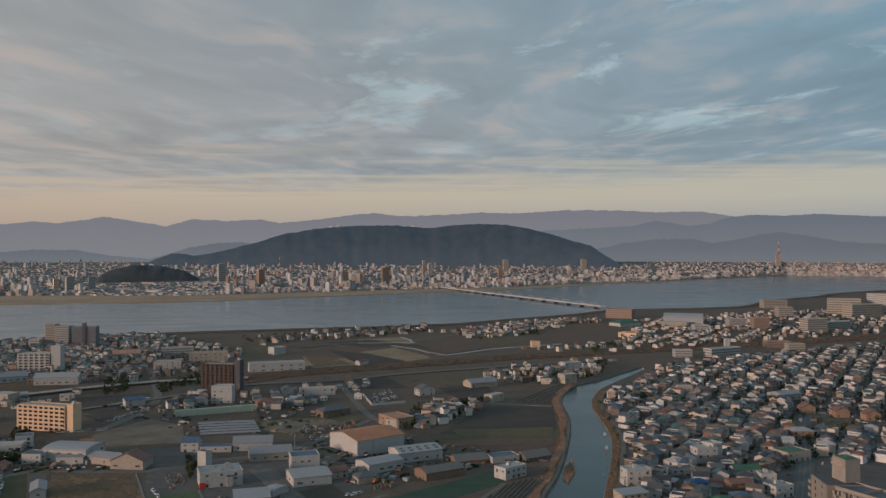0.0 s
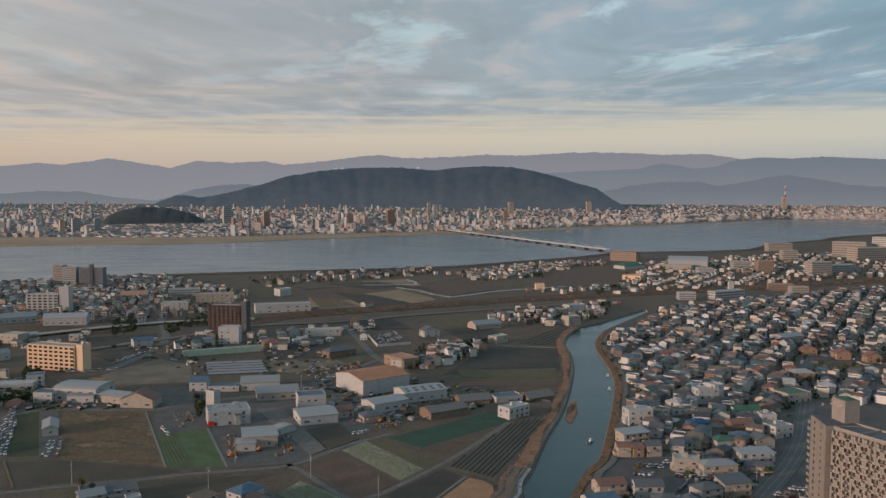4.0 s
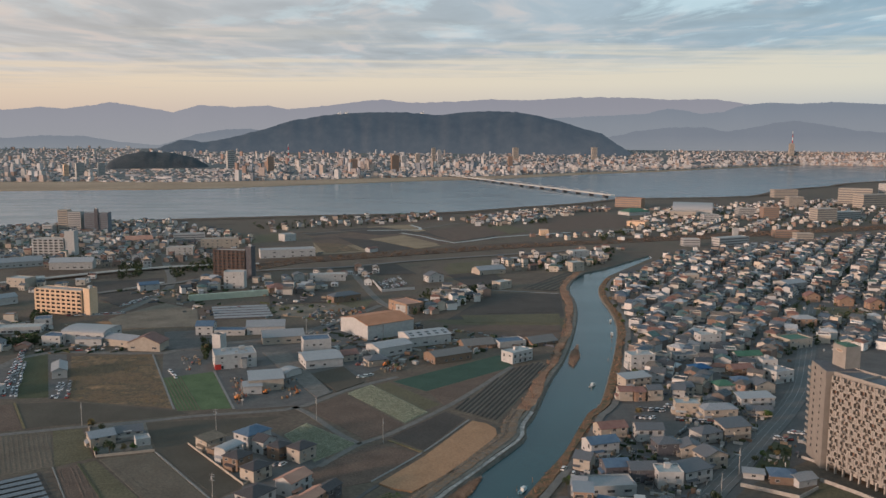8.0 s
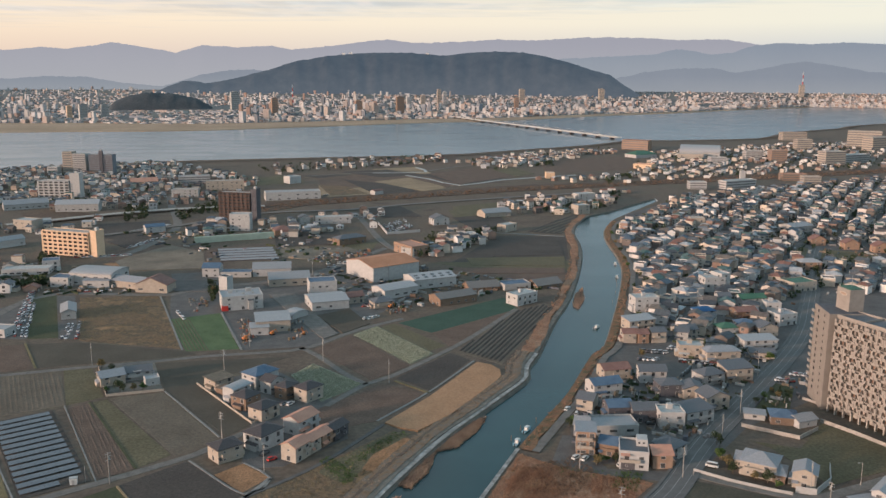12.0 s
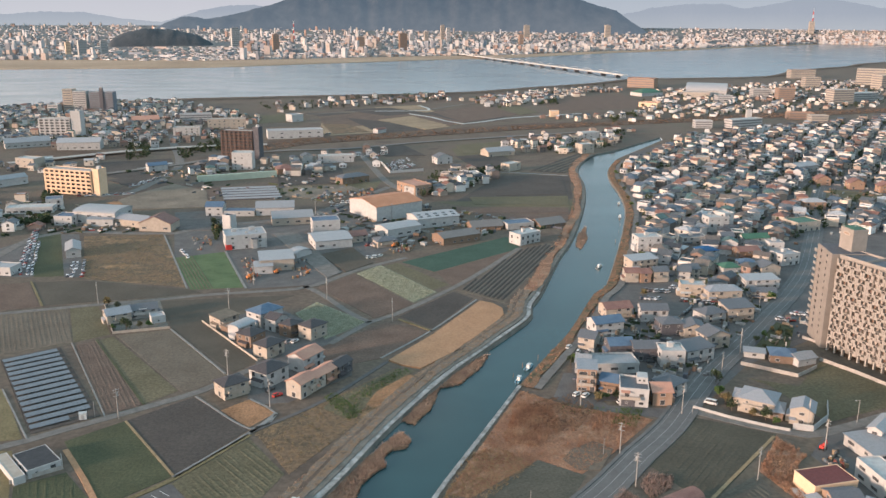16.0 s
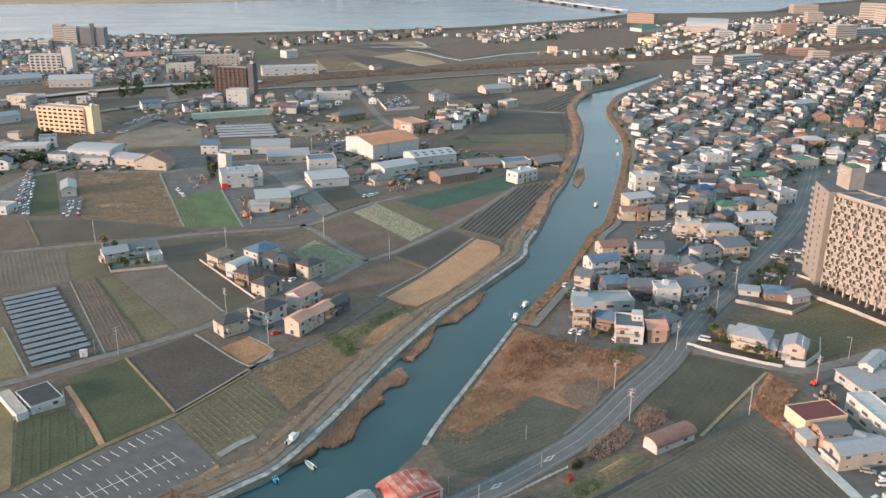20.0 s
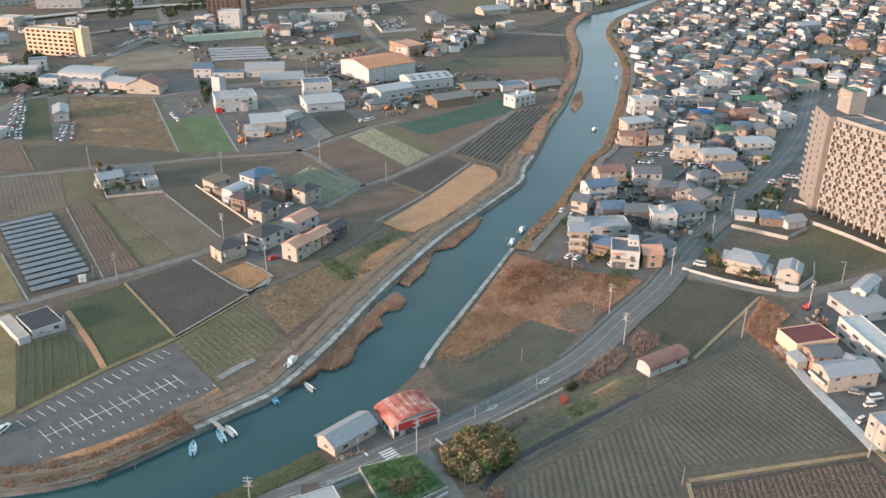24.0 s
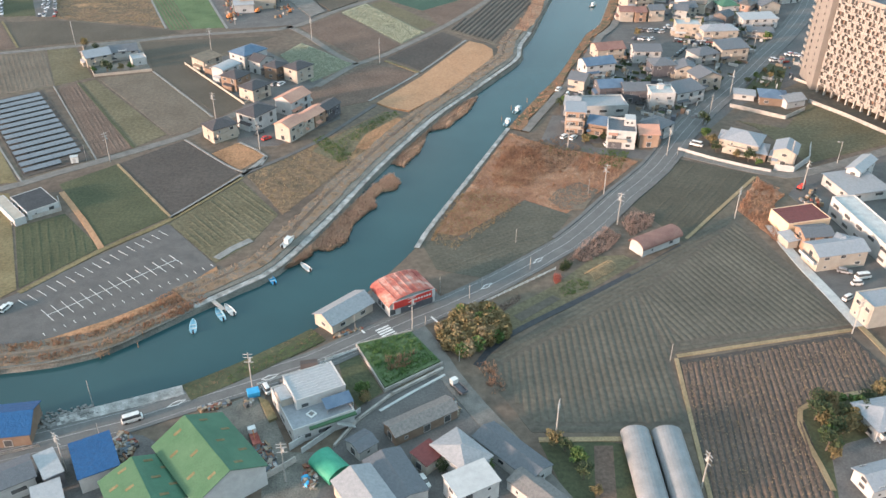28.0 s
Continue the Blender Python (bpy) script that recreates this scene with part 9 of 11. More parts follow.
tufts("shrubs", [ribbon(smooth_line([(-54.2, 158.8), (-42.1, 168.7), (-34.4, 175.6)], 4), -6, -2)], 260, (0.2, 0.9), "garden_leaf", "green growth above the water", 43, 0.45)
far_levee = [(-207.4, 860.0), (-164.3, 918.9), (-59.2, 978.2), (62.4, 1045.5), (187.0, 1098.5), (401.9, 1185.3), (710.5, 1320.7), (738.6, 1373.3), (421.1, 1242.4), (193.1, 1134.8), (64.6, 1084.1), (-61.5, 1016.9), (-171.2, 957.5), (-217.4, 901.6)]
tufts("reeds", [far_levee], 3600, (0.6, 2.0), "brush", "russet reed belt along the old channel", 35, 2.2, z=0.4)

tufts("dry_stems", [[(-78.7, 187.9), (-71.5, 196.2), (-64.7, 188.2), (-71.1, 178.9)]], 420, (0.15, 0.45), "weed", "dry orange grass where the bank tracks meet", 44, 0.45, z=0.45)
tufts("dry_stems", [ribbon(LEDGE, 4.0, 11.0)], 1500, (0.15, 0.5), "reed", "tan and brown grass over the bank verge", 45, 0.4, z=0.5)

# raised garden
plot("garden", [(-21.9, 168.7), (-8.5, 174.1), (-0.8, 162.6), (-13.9, 152.8)], "grass_green", 1.0, "raised green garden plot", "garden")
gw = holder("garden_wall", 0, 0, 0, 0, "low stained concrete wall round the raised garden", "wall")
for a, b in (((-22.2, 168.7), (-13.9, 152.0)), ((-13.9, 152.0), (-0.3, 162.2)), ((-22.2, 168.7), (-8.5, 174.6))):
    d = Vector(b) - Vector(a)
    m = Bag().box(0, d.length, -0.12, 0.12, -0.2, 1.05).ob("wall_panel", "concrete", gw)
    m.matrix_basis = pose(*a, 0, 0, 0, math.degrees(at(a, b)))
tufts("garden_plants", [[(-21.3, 168.3), (-8.7, 173.4), (-1.4, 162.8), (-13.7, 153.6)]], 700, (0.25, 0.8), "garden_leaf", "dense green plants in the garden plot", 36, 0.6, z=1.0)
tufts("garden_plants", [[(-14.4, 163.1), (-7.4, 165.5), (-6.6, 162.2), (-11.3, 158.5), (-14.1, 158.9)]], 60, (0.5, 1.4), "weed", "bare pinkish bush in the garden plot", 37, 0.6, z=1.0)
plot("sunken_lot", [(-26.7, 165.0), (-22.7, 168.3), (-14.4, 152.0), (-19.8, 146.5), (-23.4, 152.6)], "grass_dark", 0.02, "dark weedy empty lot", "lot")
plot("yard", [(-27.3, 124.4), (-19.9, 146.8), (-12.3, 152.8), (-0.3, 159.2), (5.2, 151.2), (9.0, 142.8), (20.3, 123.8), (16.3, 117.8), (-26.3, 117.0)], "lot", 0.0, "grey paved farmyard", "yard")
plot("yard", [(-52.5, 145.4), (-43.3, 152.2), (-33.3, 132.3), (-23.5, 132.5), (-26.3, 117.0), (-36.6, 116.8), (-38.3, 125.8)], "gravel", 0.03, "grey gravel work yard", "yard")
plot("yard", [(-102.3, 121.4), (-73.5, 137.5), (-66.9, 136.8), (-60.9, 133.5), (-58.3, 116.3), (-97.3, 111.3)], "lot", 0.02, "grey work yard beside the road", "yard")
plot("yard", [(21.4, 136.9), (27.6, 136.1), (34.0, 137.1), (42.5, 135.6), (40.5, 118.3), (26.7, 118.0)], "grass_dark", 0.03, "green kitchen garden strip", "garden")
plot("yard", [(33.5, 135.4), (37.7, 135.5), (35.9, 118.2), (31.5, 118.1)], "soil_brown", 0.08, "bare brown garden bed", "garden")
plot("yard", [(-33.4, 179.3), (-26.4, 172.8), (-14.1, 181.7), (-0.6, 190.3), (-5.4, 197.8), (-21.0, 191.9)], "lot", 0.06, "concrete forecourt of the boathouse and hall", "yard")
plot("yard", [(115.2, 251.7), (128.8, 271.0), (142.3, 274.9), (163.0, 285.5), (119.7, 184.8), (112.3, 179.7), (104.9, 203.3), (120.4, 232.0)], "asphalt", 0.05, "asphalt yard between works", "yard")
plot("yard", [(35.5, 291.4), (42.1, 315.0), (45.5, 315.1), (54.9, 286.2), (81.6, 284.1), (73.9, 276.5), (52.2, 281.4)], "lot", 0.07, "asphalt forecourt before the houses", "yard")
plot("yard", [(-115.5, 368.6), (-88.1, 389.1), (-48.2, 345.0), (-41.8, 309.7), (-62.1, 284.7), (-77.2, 282.3), (-81.8, 319.6)], "lot", 0.05, "grey paved ground of the new houses", "yard")
plot("yard", [(-172.6, 389.2), (-148.0, 396.5), (-131.9, 360.9), (-151.8, 350.7)], "gravel", 0.06, "gravel yard of the farmhouse", "yard")


# ---- trees ----
def leafy(rng, c, r, n, size):
    v, f = [], []
    for _ in range(n):
        d = Vector((rng.gauss(0, 1), rng.gauss(0, 1), rng.gauss(0, 1))).normalized() * rng.uniform(0.55, 1.0)
        p = Vector(c) + Vector((d.x * r[0], d.y * r[1], d.z * r[2]))
        a = Vector((rng.uniform(-1, 1), rng.uniform(-1, 1), rng.uniform(-0.4, 0.8))).normalized() * size * rng.uniform(0.6, 1.3)
        b = a.cross(Vector((rng.uniform(-1, 1), rng.uniform(-1, 1), rng.uniform(-1, 1)))).normalized() * size * rng.uniform(0.5, 1.0)
        k = len(v)
        v += [tuple(p - a), tuple(p + b), tuple(p + a), tuple(p - b)]
        f.append((k, k + 1, k + 2, k + 3))
    return v, f


def tree(seed, h, r, leaf, label, x=0.0, y=0.0, n=420, size=0.35):
    rng = random.Random(seed)
    root = holder("tree", x, y, 0, 0, label, "tree")
    b = Bag().tube((0, 0, -0.3), (0.1, 0.05, h * 0.45), 0.035 * h, 0.02 * h, 7)
    for i in range(6):
        a = i * 1.05 + rng.random()
        b.tube((0.05, 0, h * rng.uniform(0.25, 0.42)), (r * 0.6 * math.cos(a), r * 0.6 * math.sin(a), h * rng.uniform(0.55, 0.8)), 0.014 * h, 0.006 * h, 5)
    b.ob("trunk", "bark", root)
    v, f = [], []
    for i in range(9):
        a = i * 2.4
        q = rng.uniform(0.2, 0.75) * r
        vv, ff = leafy(rng, (q * math.cos(a), q * math.sin(a), h * rng.uniform(0.45, 0.85)), (r * 0.5, r * 0.5, h * 0.2), n // 9, size)
        k = len(v)
        v += vv
        f += [tuple(i2 + k for i2 in t) for t in ff]
    solid("crown", v, f, leaf, root)
    return root


# the broad thicket at the crossing
thicket = holder("thicket", *(7.7, 175.4), 0, 0, "broad thicket of olive and straw-coloured bushes", "bush")
rng = random.Random(11)
TH = [(-1.1, 174.7), (4.1, 182.1), (11.7, 186.1), (16.7, 178.7), (15.4, 172.8), (5.3, 164.5), (1.1, 167.9)]
cx, cy = (7.7, 175.4)
for i in range(90):
    while True:
        x, y = rng.uniform(-14, 14) + cx, rng.uniform(-14, 14) + cy
        if inside(x, y, TH):
            break
    hh = rng.uniform(2.6, 4.8) * (1.15 - 0.03 * math.hypot(x - cx, y - cy))
    v, f = leafy(rng, (x - cx, y - cy, hh * 0.5), (2.1, 2.1, hh * 0.52), 420, 0.34)
    solid("bush", v, f, "straw" if i % 4 == 0 else "shrub" if i % 7 == 0 else "leaf_brown", thicket)
plot("garden", [(83.2, 147.5), (110.1, 156.3), (98.5, 119.4), (81.1, 119.1)], "grass_dark", 0.1, "walled house garden with trees", "garden")
plot("yard", [(85.8, 135.5), (99.0, 140.2), (105.8, 135.2), (98.2, 118.7), (81.5, 118.4)], "lot", 0.14, "grey paved house yard", "yard")
T1 = tree(1, 6.5, 2.6, "leaf_dark", "dark green evergreen garden tree", *(85.5, 144.4))
T2 = tree(2, 5.0, 2.2, "leaf_brown", "olive-brown garden tree in a yard", *(90.3, 140.1))
T3 = tree(3, 4.2, 2.0, "shrub", "clipped green bush in a garden", *(96.1, 148.4))
rng = random.Random(5)
for i, p in enumerate(((87.1, 148.2), (89.7, 148.8), (92.4, 149.6), (99.8, 150.9), (103.3, 152.4), (98.8, 146.0), (96.2, 145.2), (86.4, 142.6), (89.0, 144.0), (92.3, 145.1), (93.2, 142.6), (86.1, 138.2), (88.2, 140.0), (94.3, 140.5), (97.2, 142.0), (84.5, 134.8), (84.9, 132.3), (87.2, 145.4), (26.7, 133.6), (24.3, 135.2), (29.3, 130.3), (29.9, 125.6), (31.7, 121.0), (9.7, 128.3), (0.1, 127.3), (-18.0, 147.8), (-18.9, 150.7),
                       (99.1, 283.7), (98.5, 289.3), (98.0, 295.7), (100.3, 307.6), (141.6, 364.5), (135.7, 357.5), (130.0, 350.7), (142.0, 357.7), (-155.4, 356.0), (-148.8, 354.9), (-143.5, 357.8), (-140.2, 359.3), (-163.8, 383.3), (-170.7, 387.7), (55.7, 292.0), (58.8, 291.1), (51.5, 288.9), (111.3, 272.7), (108.6, 275.7), (104.9, 278.3),
                       (-298.6, 558.0), (-296.1, 564.7), (-293.8, 568.2), (-286.8, 561.8), (-284.9, 565.2), (93.6, 412.8), (53.1, 290.9), (-83.2, 700.7), (-93.1, 685.7), (-100.8, 690.1), (-164.7, 550.9), (-158.6, 535.8), (48.2, 329.5), (45.9, 323.6), (138.5, 418.5), (156.9, 409.0), (128.5, 563.6), (129.4, 645.3), (128.1, 625.2), (132.3, 677.9), (134.6, 713.8), (138.7, 753.5))):
    src = (T1, T2, T3)[i % 3]
    s = rng.uniform(0.55, 1.05)
    o = copy_thing(src, pose(*p, 0, 0, 0, rng.uniform(0, 360)))
    o.scale = (s, s, s)


def far_trees(polys, n, seed):
    """Dark clumps of trees among far houses, one mesh."""
    rng, v, f = random.Random(seed), [], []
    for poly in polys:
        xs, ys = [p[0] for p in poly], [p[1] for p in poly]
        for _ in range(n):
            x, y = rng.uniform(min(xs), max(xs)), rng.uniform(min(ys), max(ys))
            if not inside(x, y, poly) or any((x - p) ** 2 + (y - q) ** 2 < (r - 6) ** 2 for p, q, r in USED):
                continue
            hh = rng.uniform(2.5, 6.5)
            vv, ff = leafy(rng, (x, y, hh * 0.55), (rng.uniform(1.2, 3.0), rng.uniform(1.2, 3.0), hh * 0.5), 26, 0.9)
            k = len(v)
            v += vv
            f += [tuple(i + k for i in t) for t in ff]
    tagged(solid("far_trees", v, f, "leaf_dark"), "dark evergreen trees and hedges among far houses", "trees", "", "stuff")


far_trees([far_ground, [(-308.4, 1318.1), (-184.6, 1452.3), (-31.2, 1521.3), (-28.6, 1397.7), (-170.3, 1339.1), (-267.0, 1210.1)], [(-10.0, 1398.2), (237.3, 1705.3), (334.0, 1737.0), (212.9, 1528.8), (59.4, 1286.8)], [(-32.9, 644.1), (-22.9, 745.4), (38.8, 777.2), (11.5, 690.7)], [(42.4, 914.9), (211.5, 1059.7), (165.0, 917.4), (114.5, 859.0)]], 260, 3)
far_trees([[(195.1, 1128.6), (763.8, 1420.4), (1100.4, 1824.1), (1027.9, 1993.0), (367.6, 1629.5)], [(105.5, 518.3), (137.3, 645.7), (150.7, 798.1), (360.8, 1063.1), (680.2, 1264.1), (406.4, 739.9), (203.3, 509.0)]], 1100, 4)


# ---- posts and poles ----
def pole_proto():
    root = holder("utility_pole", 0, -9000, 0, 0, "tall concrete utility pole with crossarms and a transformer", "utility pole", "utility poles")
    Bag().tube((0, 0, -0.3), (0, 0, 11.5), 0.19, 0.12, 8).ob("pole", "pole_concrete", root)
    arm = Bag().box(-1.1, 1.1, -0.06, 0.06, 0, 0.12).me("crossarm", "plaster_grey")
    for z in (10.9, 10.0, 8.6):
        put("crossarm", arm, root, pose(0, 0, z))
    Bag().tube((0.35, 0, 8.9), (0.35, 0, 9.8), 0.24, 0.24, 8).ob("transformer", "plaster_grey", root)
    return root


POLE = pole_proto()
for i, p in enumerate(((-45.3, 152.1), (-8.2, 175.1), (25.2, 137.6), (53.9, 122.7), (-79.7, 125.9), (-32.9, 124.0), (92.5, 235.5), (121.0, 269.9), (120.9, 255.0), (54.3, 231.0), (80.4, 280.3), (103.3, 310.9), (119.1, 337.8), (-176.4, 390.7), (-90.3, 307.1), (-68.0, 280.7), (-119.1, 270.1), (-30.7, 371.5), (-65.7, 401.1), (52.9, 250.4), (106.9, 176.8), (143.0, 386.3), (131.9, 499.6), (149.2, 513.4), (44.9, 285.9), (-110.1, 383.6), (110.1, 480.3), (221.8, 639.4), (147.9, 598.2), (-107.7, 423.7), (-102.3, 587.1), (-46.9, 572.3))):
    copy_thing(POLE, pose(*p, 0, 0, 0, (37 * i) % 180))
for o in (*POLE.children_recursive, POLE):
    bpy.data.objects.remove(o)


def post(name, p, h, r, label, category="post", lamp=False):
    b = Bag().tube((*p, -0.3), (*p, h), r, r * 0.8, 6)
    if lamp:
        b.tube((p[0], p[1], h), (p[0] - 1.4, p[1] - 0.3, h + 0.15), r * 0.6, r * 0.6, 6).box(p[0] - 1.9, p[0] - 1.2, p[1] - 0.45, p[1] - 0.15, h, h + 0.2)
    return tagged(b.ob(name, "pole_concrete"), label, category, name + "s")


post("street_lamp", (140.6, 275.7), 8.5, 0.12, "pale street lamp with a short arm", "street lamp", True)
for p, h in (((56.6, 164.7), 5.5), ((-1.2, 192.4), 5.5), ((6.9, 190.4), 4.5), ((24.7, 204.8), 4.5), ((-23.3, 176.6), 4), ((111.0, 274.9), 6), ((21.5, 219.4), 5), ((3.9, 163.6), 3.2), ((-127.8, 270.8), 6), ((47.6, 250.2), 6), ((-81.7, 147.0), 7), ((-74.5, 133.2), 7), ((-4.9, 178.2), 3), ((84.5, 281.4), 3), ((10.5, 195.9), 3.2)):
    post("marker_post", p, h, 0.09, "thin pale metal post beside the road")


def rail(a, b, n, label, h=0.9, mat="boat_white"):
    a, b = Vector(a), Vector(b)
    root = holder("guard_rail", a.x, a.y, 0.1, at(a, b), label, "guard rail")
    L = (b - a).length
    pm = Bag().box(-0.06, 0.06, -0.06, 0.06, -0.2, h).me("post", mat)
    for i in range(n):
        put("post", pm, root, pose(i * L / (n - 1), 0, 0))
    for z in (0.35, 0.75):
        Bag().box(0, L, -0.1, -0.06, z - 0.1, z + 0.08).ob("beam", mat, root)


rail((9.9, 187.4), (32.1, 205.0), 14, "white guard rail at the road bend")
rail((-30.4, 161.7), (-21.5, 167.8), 8, "white guard rail beside the garden")
rail((-98.8, 129.0), (-88.3, 132.9), 8, "grey guard rail at the waterside road", mat="concrete")


def wall_line(name, pts, h, t, mat, label):
    root = holder(name, 0, 0, 0, 0, label, "wall")
    for a, b in zip(pts, pts[1:]):
        L = (Vector(b) - Vector(a)).length
        o = Bag().box(-t / 2, L + t / 2 - 0.01, -t / 2, t / 2, -0.3, h).ob("wall_panel", mat, root)
        o.matrix_basis = pose(*a, 0, 0, 0, math.degrees(at(a, b)))


wall_line("block_wall", [(85.6, 285.1), (96.4, 277.2), (108.6, 270.4), (114.3, 268.0)], 1.2, 0.2, "plaster_grey", "pinkish-grey block wall round the large house")
wall_line("block_wall", [(116.0, 269.8), (122.3, 268.2), (131.0, 277.2), (135.4, 288.5)], 2.4, 0.2, "plaster_white", "high white wall of the cream house")
wall_line("block_wall", [(115.8, 325.8), (134.5, 314.0), (145.4, 323.2)], 1.6, 0.25, "concrete", "grey retaining wall of the old house")
wall_line("block_wall", [(150.1, 331.5), (159.1, 318.6), (169.3, 300.3)], 1.5, 0.3, "concrete", "concrete wall below the apartment tower")
wall_line("block_wall", [(-118.2, 367.1), (-82.4, 322.5), (-77.2, 331.5)], 1.0, 0.2, "plaster_beige", "low brick wall round the new houses")
wall_line("block_wall", [(-172.0, 387.7), (-153.3, 350.7), (-130.4, 358.2)], 1.2, 0.2, "plaster_beige", "wall round the farmhouse")
strip("ditch", smooth_line([(8.1, 161.9), (16.4, 173.7), (41.9, 193.7), (61.0, 209.2), (71.8, 218.8)], 6), -0.9, 0.9, "roof_black", 0.12, label="dark wet ditch along the ploughed field", category="ditch", ragged=0.0)
wall_line("block_wall", [(-23.7, 134.2), (-19.4, 142.2), (-12.2, 150.9), (-0.3, 160.3)], 0.8, 0.5, "concrete", "grey channel wall behind the garden")
wall_line("block_wall", [(-33.4, 133.0), (-20.7, 144.9)], 2.0, 0.25, "plaster_white", "white terrace wall of the office")
wall_line("block_wall", [(-37.9, 123.9), (-31.6, 129.4)], 1.8, 0.25, "concrete", "grey wall behind the warehouse")
wall_line("block_wall", [(-75.4, 802.0), (-62.5, 749.0), (-33.7, 761.8)], 2.4, 0.5, "plaster_white", "white wall of the car lot")
wall_line("block_wall", [(152.6, 356.6), (157.6, 350.1)], 1.2, 0.3, "concrete", "low wall below the apartment tower")
# pale and grassy field edges
for pts, w, m, lab in (([(58.7, 166.5), (80.9, 172.0), (107.4, 178.2)], 0.55, "straw", "straw-coloured bank between the ploughed fields"), ([(58.4, 165.6), (56.7, 139.7), (55.5, 120.0)], 0.5, "straw", "straw-coloured bank between the ploughed fields"), ([(74.1, 222.7), (107.8, 264.4)], 0.55, "straw", "straw-coloured bank beside the dark field"),
                       ([(-127.7, 247.4), (-112.6, 227.7), (-102.5, 213.1)], 0.9, "tan_crop", "tan path between the fields"), ([(-117.4, 190.1), (-102.0, 212.5), (-87.0, 230.1), (-70.2, 259.5)], 0.9, "stubble", "grassy bank above the car park"), ([(-70.5, 261.1), (-49.7, 286.0), (-29.1, 323.6)], 0.9, "asphalt", "dark ditch beside the fields"), ([(-87.0, 231.5), (-69.9, 262.0), (-64.9, 275.3)], 0.8, "kerb", "concrete ditch between the fields"),
                       ([(-115.8, 268.0), (-87.2, 232.2)], 0.4, "straw", "grassy edge between two fields"), ([(-97.4, 288.5), (-71.1, 263.7), (-64.5, 275.3), (-76.8, 287.1)], 0.4, "kerb", "pale kerb round the building lot"), ([(-129.7, 357.6), (-91.9, 309.3)], 0.4, "kerb", "concrete field edge"), ([(-157.5, 343.3), (-114.2, 281.3)], 0.5, "grass_dark", "grassy field edge"),
                       ([(-32.1, 327.0), (-11.8, 360.8), (8.8, 403.7)], 0.5, "kerb", "dark concrete field edge"), ([(-28.3, 374.4), (-11.8, 359.4)], 0.7, "stubble", "narrow tan field path"), ([(-143.8, 254.2), (-172.0, 292.2)], 0.3, "kerb", "pale kerb of the solar plot"), ([(-124.2, 270.9), (-166.5, 339.2)], 0.25, "kerb", "pale kerb of the solar plot"),
                       ([(-189.2, 524.2), (-140.5, 415.8)], 0.5, "kerb", "pale kerb beside the vegetable field"), ([(-139.9, 487.3), (-110.2, 417.0)], 0.6, "kerb", "pale kerb beside the yard"), ([(-225.9, 424.0), (-201.5, 385.5)], 0.5, "stubble", "grass path between fields"), ([(104.8, 155.0), (83.3, 147.7), (81.9, 123.3)], 0.6, "straw", "straw edge of the garden"), ([(110.3, 179.7), (113.5, 163.8)], 0.8, "straw", "straw verge of the field"),
                       ([(21.4, 136.9), (50.4, 137.8)], 0.7, "straw", "edge of the ploughed field"), ([(33.0, 762.3), (94.9, 745.8)], 1.2, "kerb", "pale weir edge")):
    strip("field_edge", smooth_line(pts, 6), -w, w, m, 0.22, label=lab, category="field edge")


# ---- furrows and rows ----
def rows_in(poly, a, b, step, width, h, mat, label, z=0.06, seed=0, gap=0.0):
    """Ridges parallel to the line a-b, cut at the edges of the field; one mesh."""
    rng, d = random.Random(seed), (Vector(b) - Vector(a)).normalized()
    n = Vector((-d.y, d.x))
    offs = [Vector(p).dot(n) for p in poly]
    v, f, o = [], [], min(offs) + step * 0.5
    while o < max(offs):
        hits = []
        for i in range(len(poly)):
            p, q = Vector(poly[i]), Vector(poly[(i + 1) % len(poly)])
            s, t = p.dot(n) - o, q.dot(n) - o
            if (s > 0) != (t > 0):
                r = p + (q - p) * (s / (s - t))
                hits.append(r.dot(d))
        hits.sort()
        for t0, t1 in zip(hits[::2], hits[1::2]):
            t0, t1 = t0 + 0.6, t1 - 0.6
            k = max(1, int((t1 - t0) / 5))
            if t1 - t0 < 2:
                continue
            base = len(v)
            for j in range(k + 1):
                t = t0 + (t1 - t0) * j / k
                w = rng.uniform(-0.06, 0.06)
                hh = h * rng.uniform(0.75, 1.2) * (0 if gap and rng.random() < gap else 1)
                for off, zz in ((-width / 2, 0.0), (-width * 0.2, hh), (width * 0.2, hh), (width / 2, 0.0)):
                    p = d * t + n * (o + off + w)
                    v.append((p.x, p.y, z + 0.02 + zz))
            for j in range(k):
                for c in range(3):
                    q = base + 4 * j + c
                    f.append((q + 4, q + 5, q + 1, q))
        o += step
    me = solid("ridges", v, f, mat)
    return tagged(me, label, "furrows", "", "stuff")


rows_in([(11.1, 160.5), (53.5, 193.4), (56.5, 170.5), (55.8, 142.5), (20.9, 141.8)], (39.3, 182.5), (39.8, 141.8), 1.85, 1.5, 0.09, "soil_ridge", "long parallel ridges of the ploughed field", 0.09, 1)
rows_in([(91.9, 233.3), (106.2, 182.0), (60.3, 172.0), (56.4, 195.4)], (82.0, 209.2), (95.1, 179.6), 1.85, 1.5, 0.09, "soil_ridge", "long parallel ridges of the ploughed field", 0.09, 14)
rows_in([(8.7, 162.4), (53.3, 203.2), (91.7, 237.6), (91.8, 234.0), (56.5, 195.9), (53.6, 194.0), (10.9, 160.7)], (16.3, 171.9), (52.7, 201.4), 1.7, 1.4, 0.08, "soil_ridge", "headland ridges along the ditch", 0.09, 15)
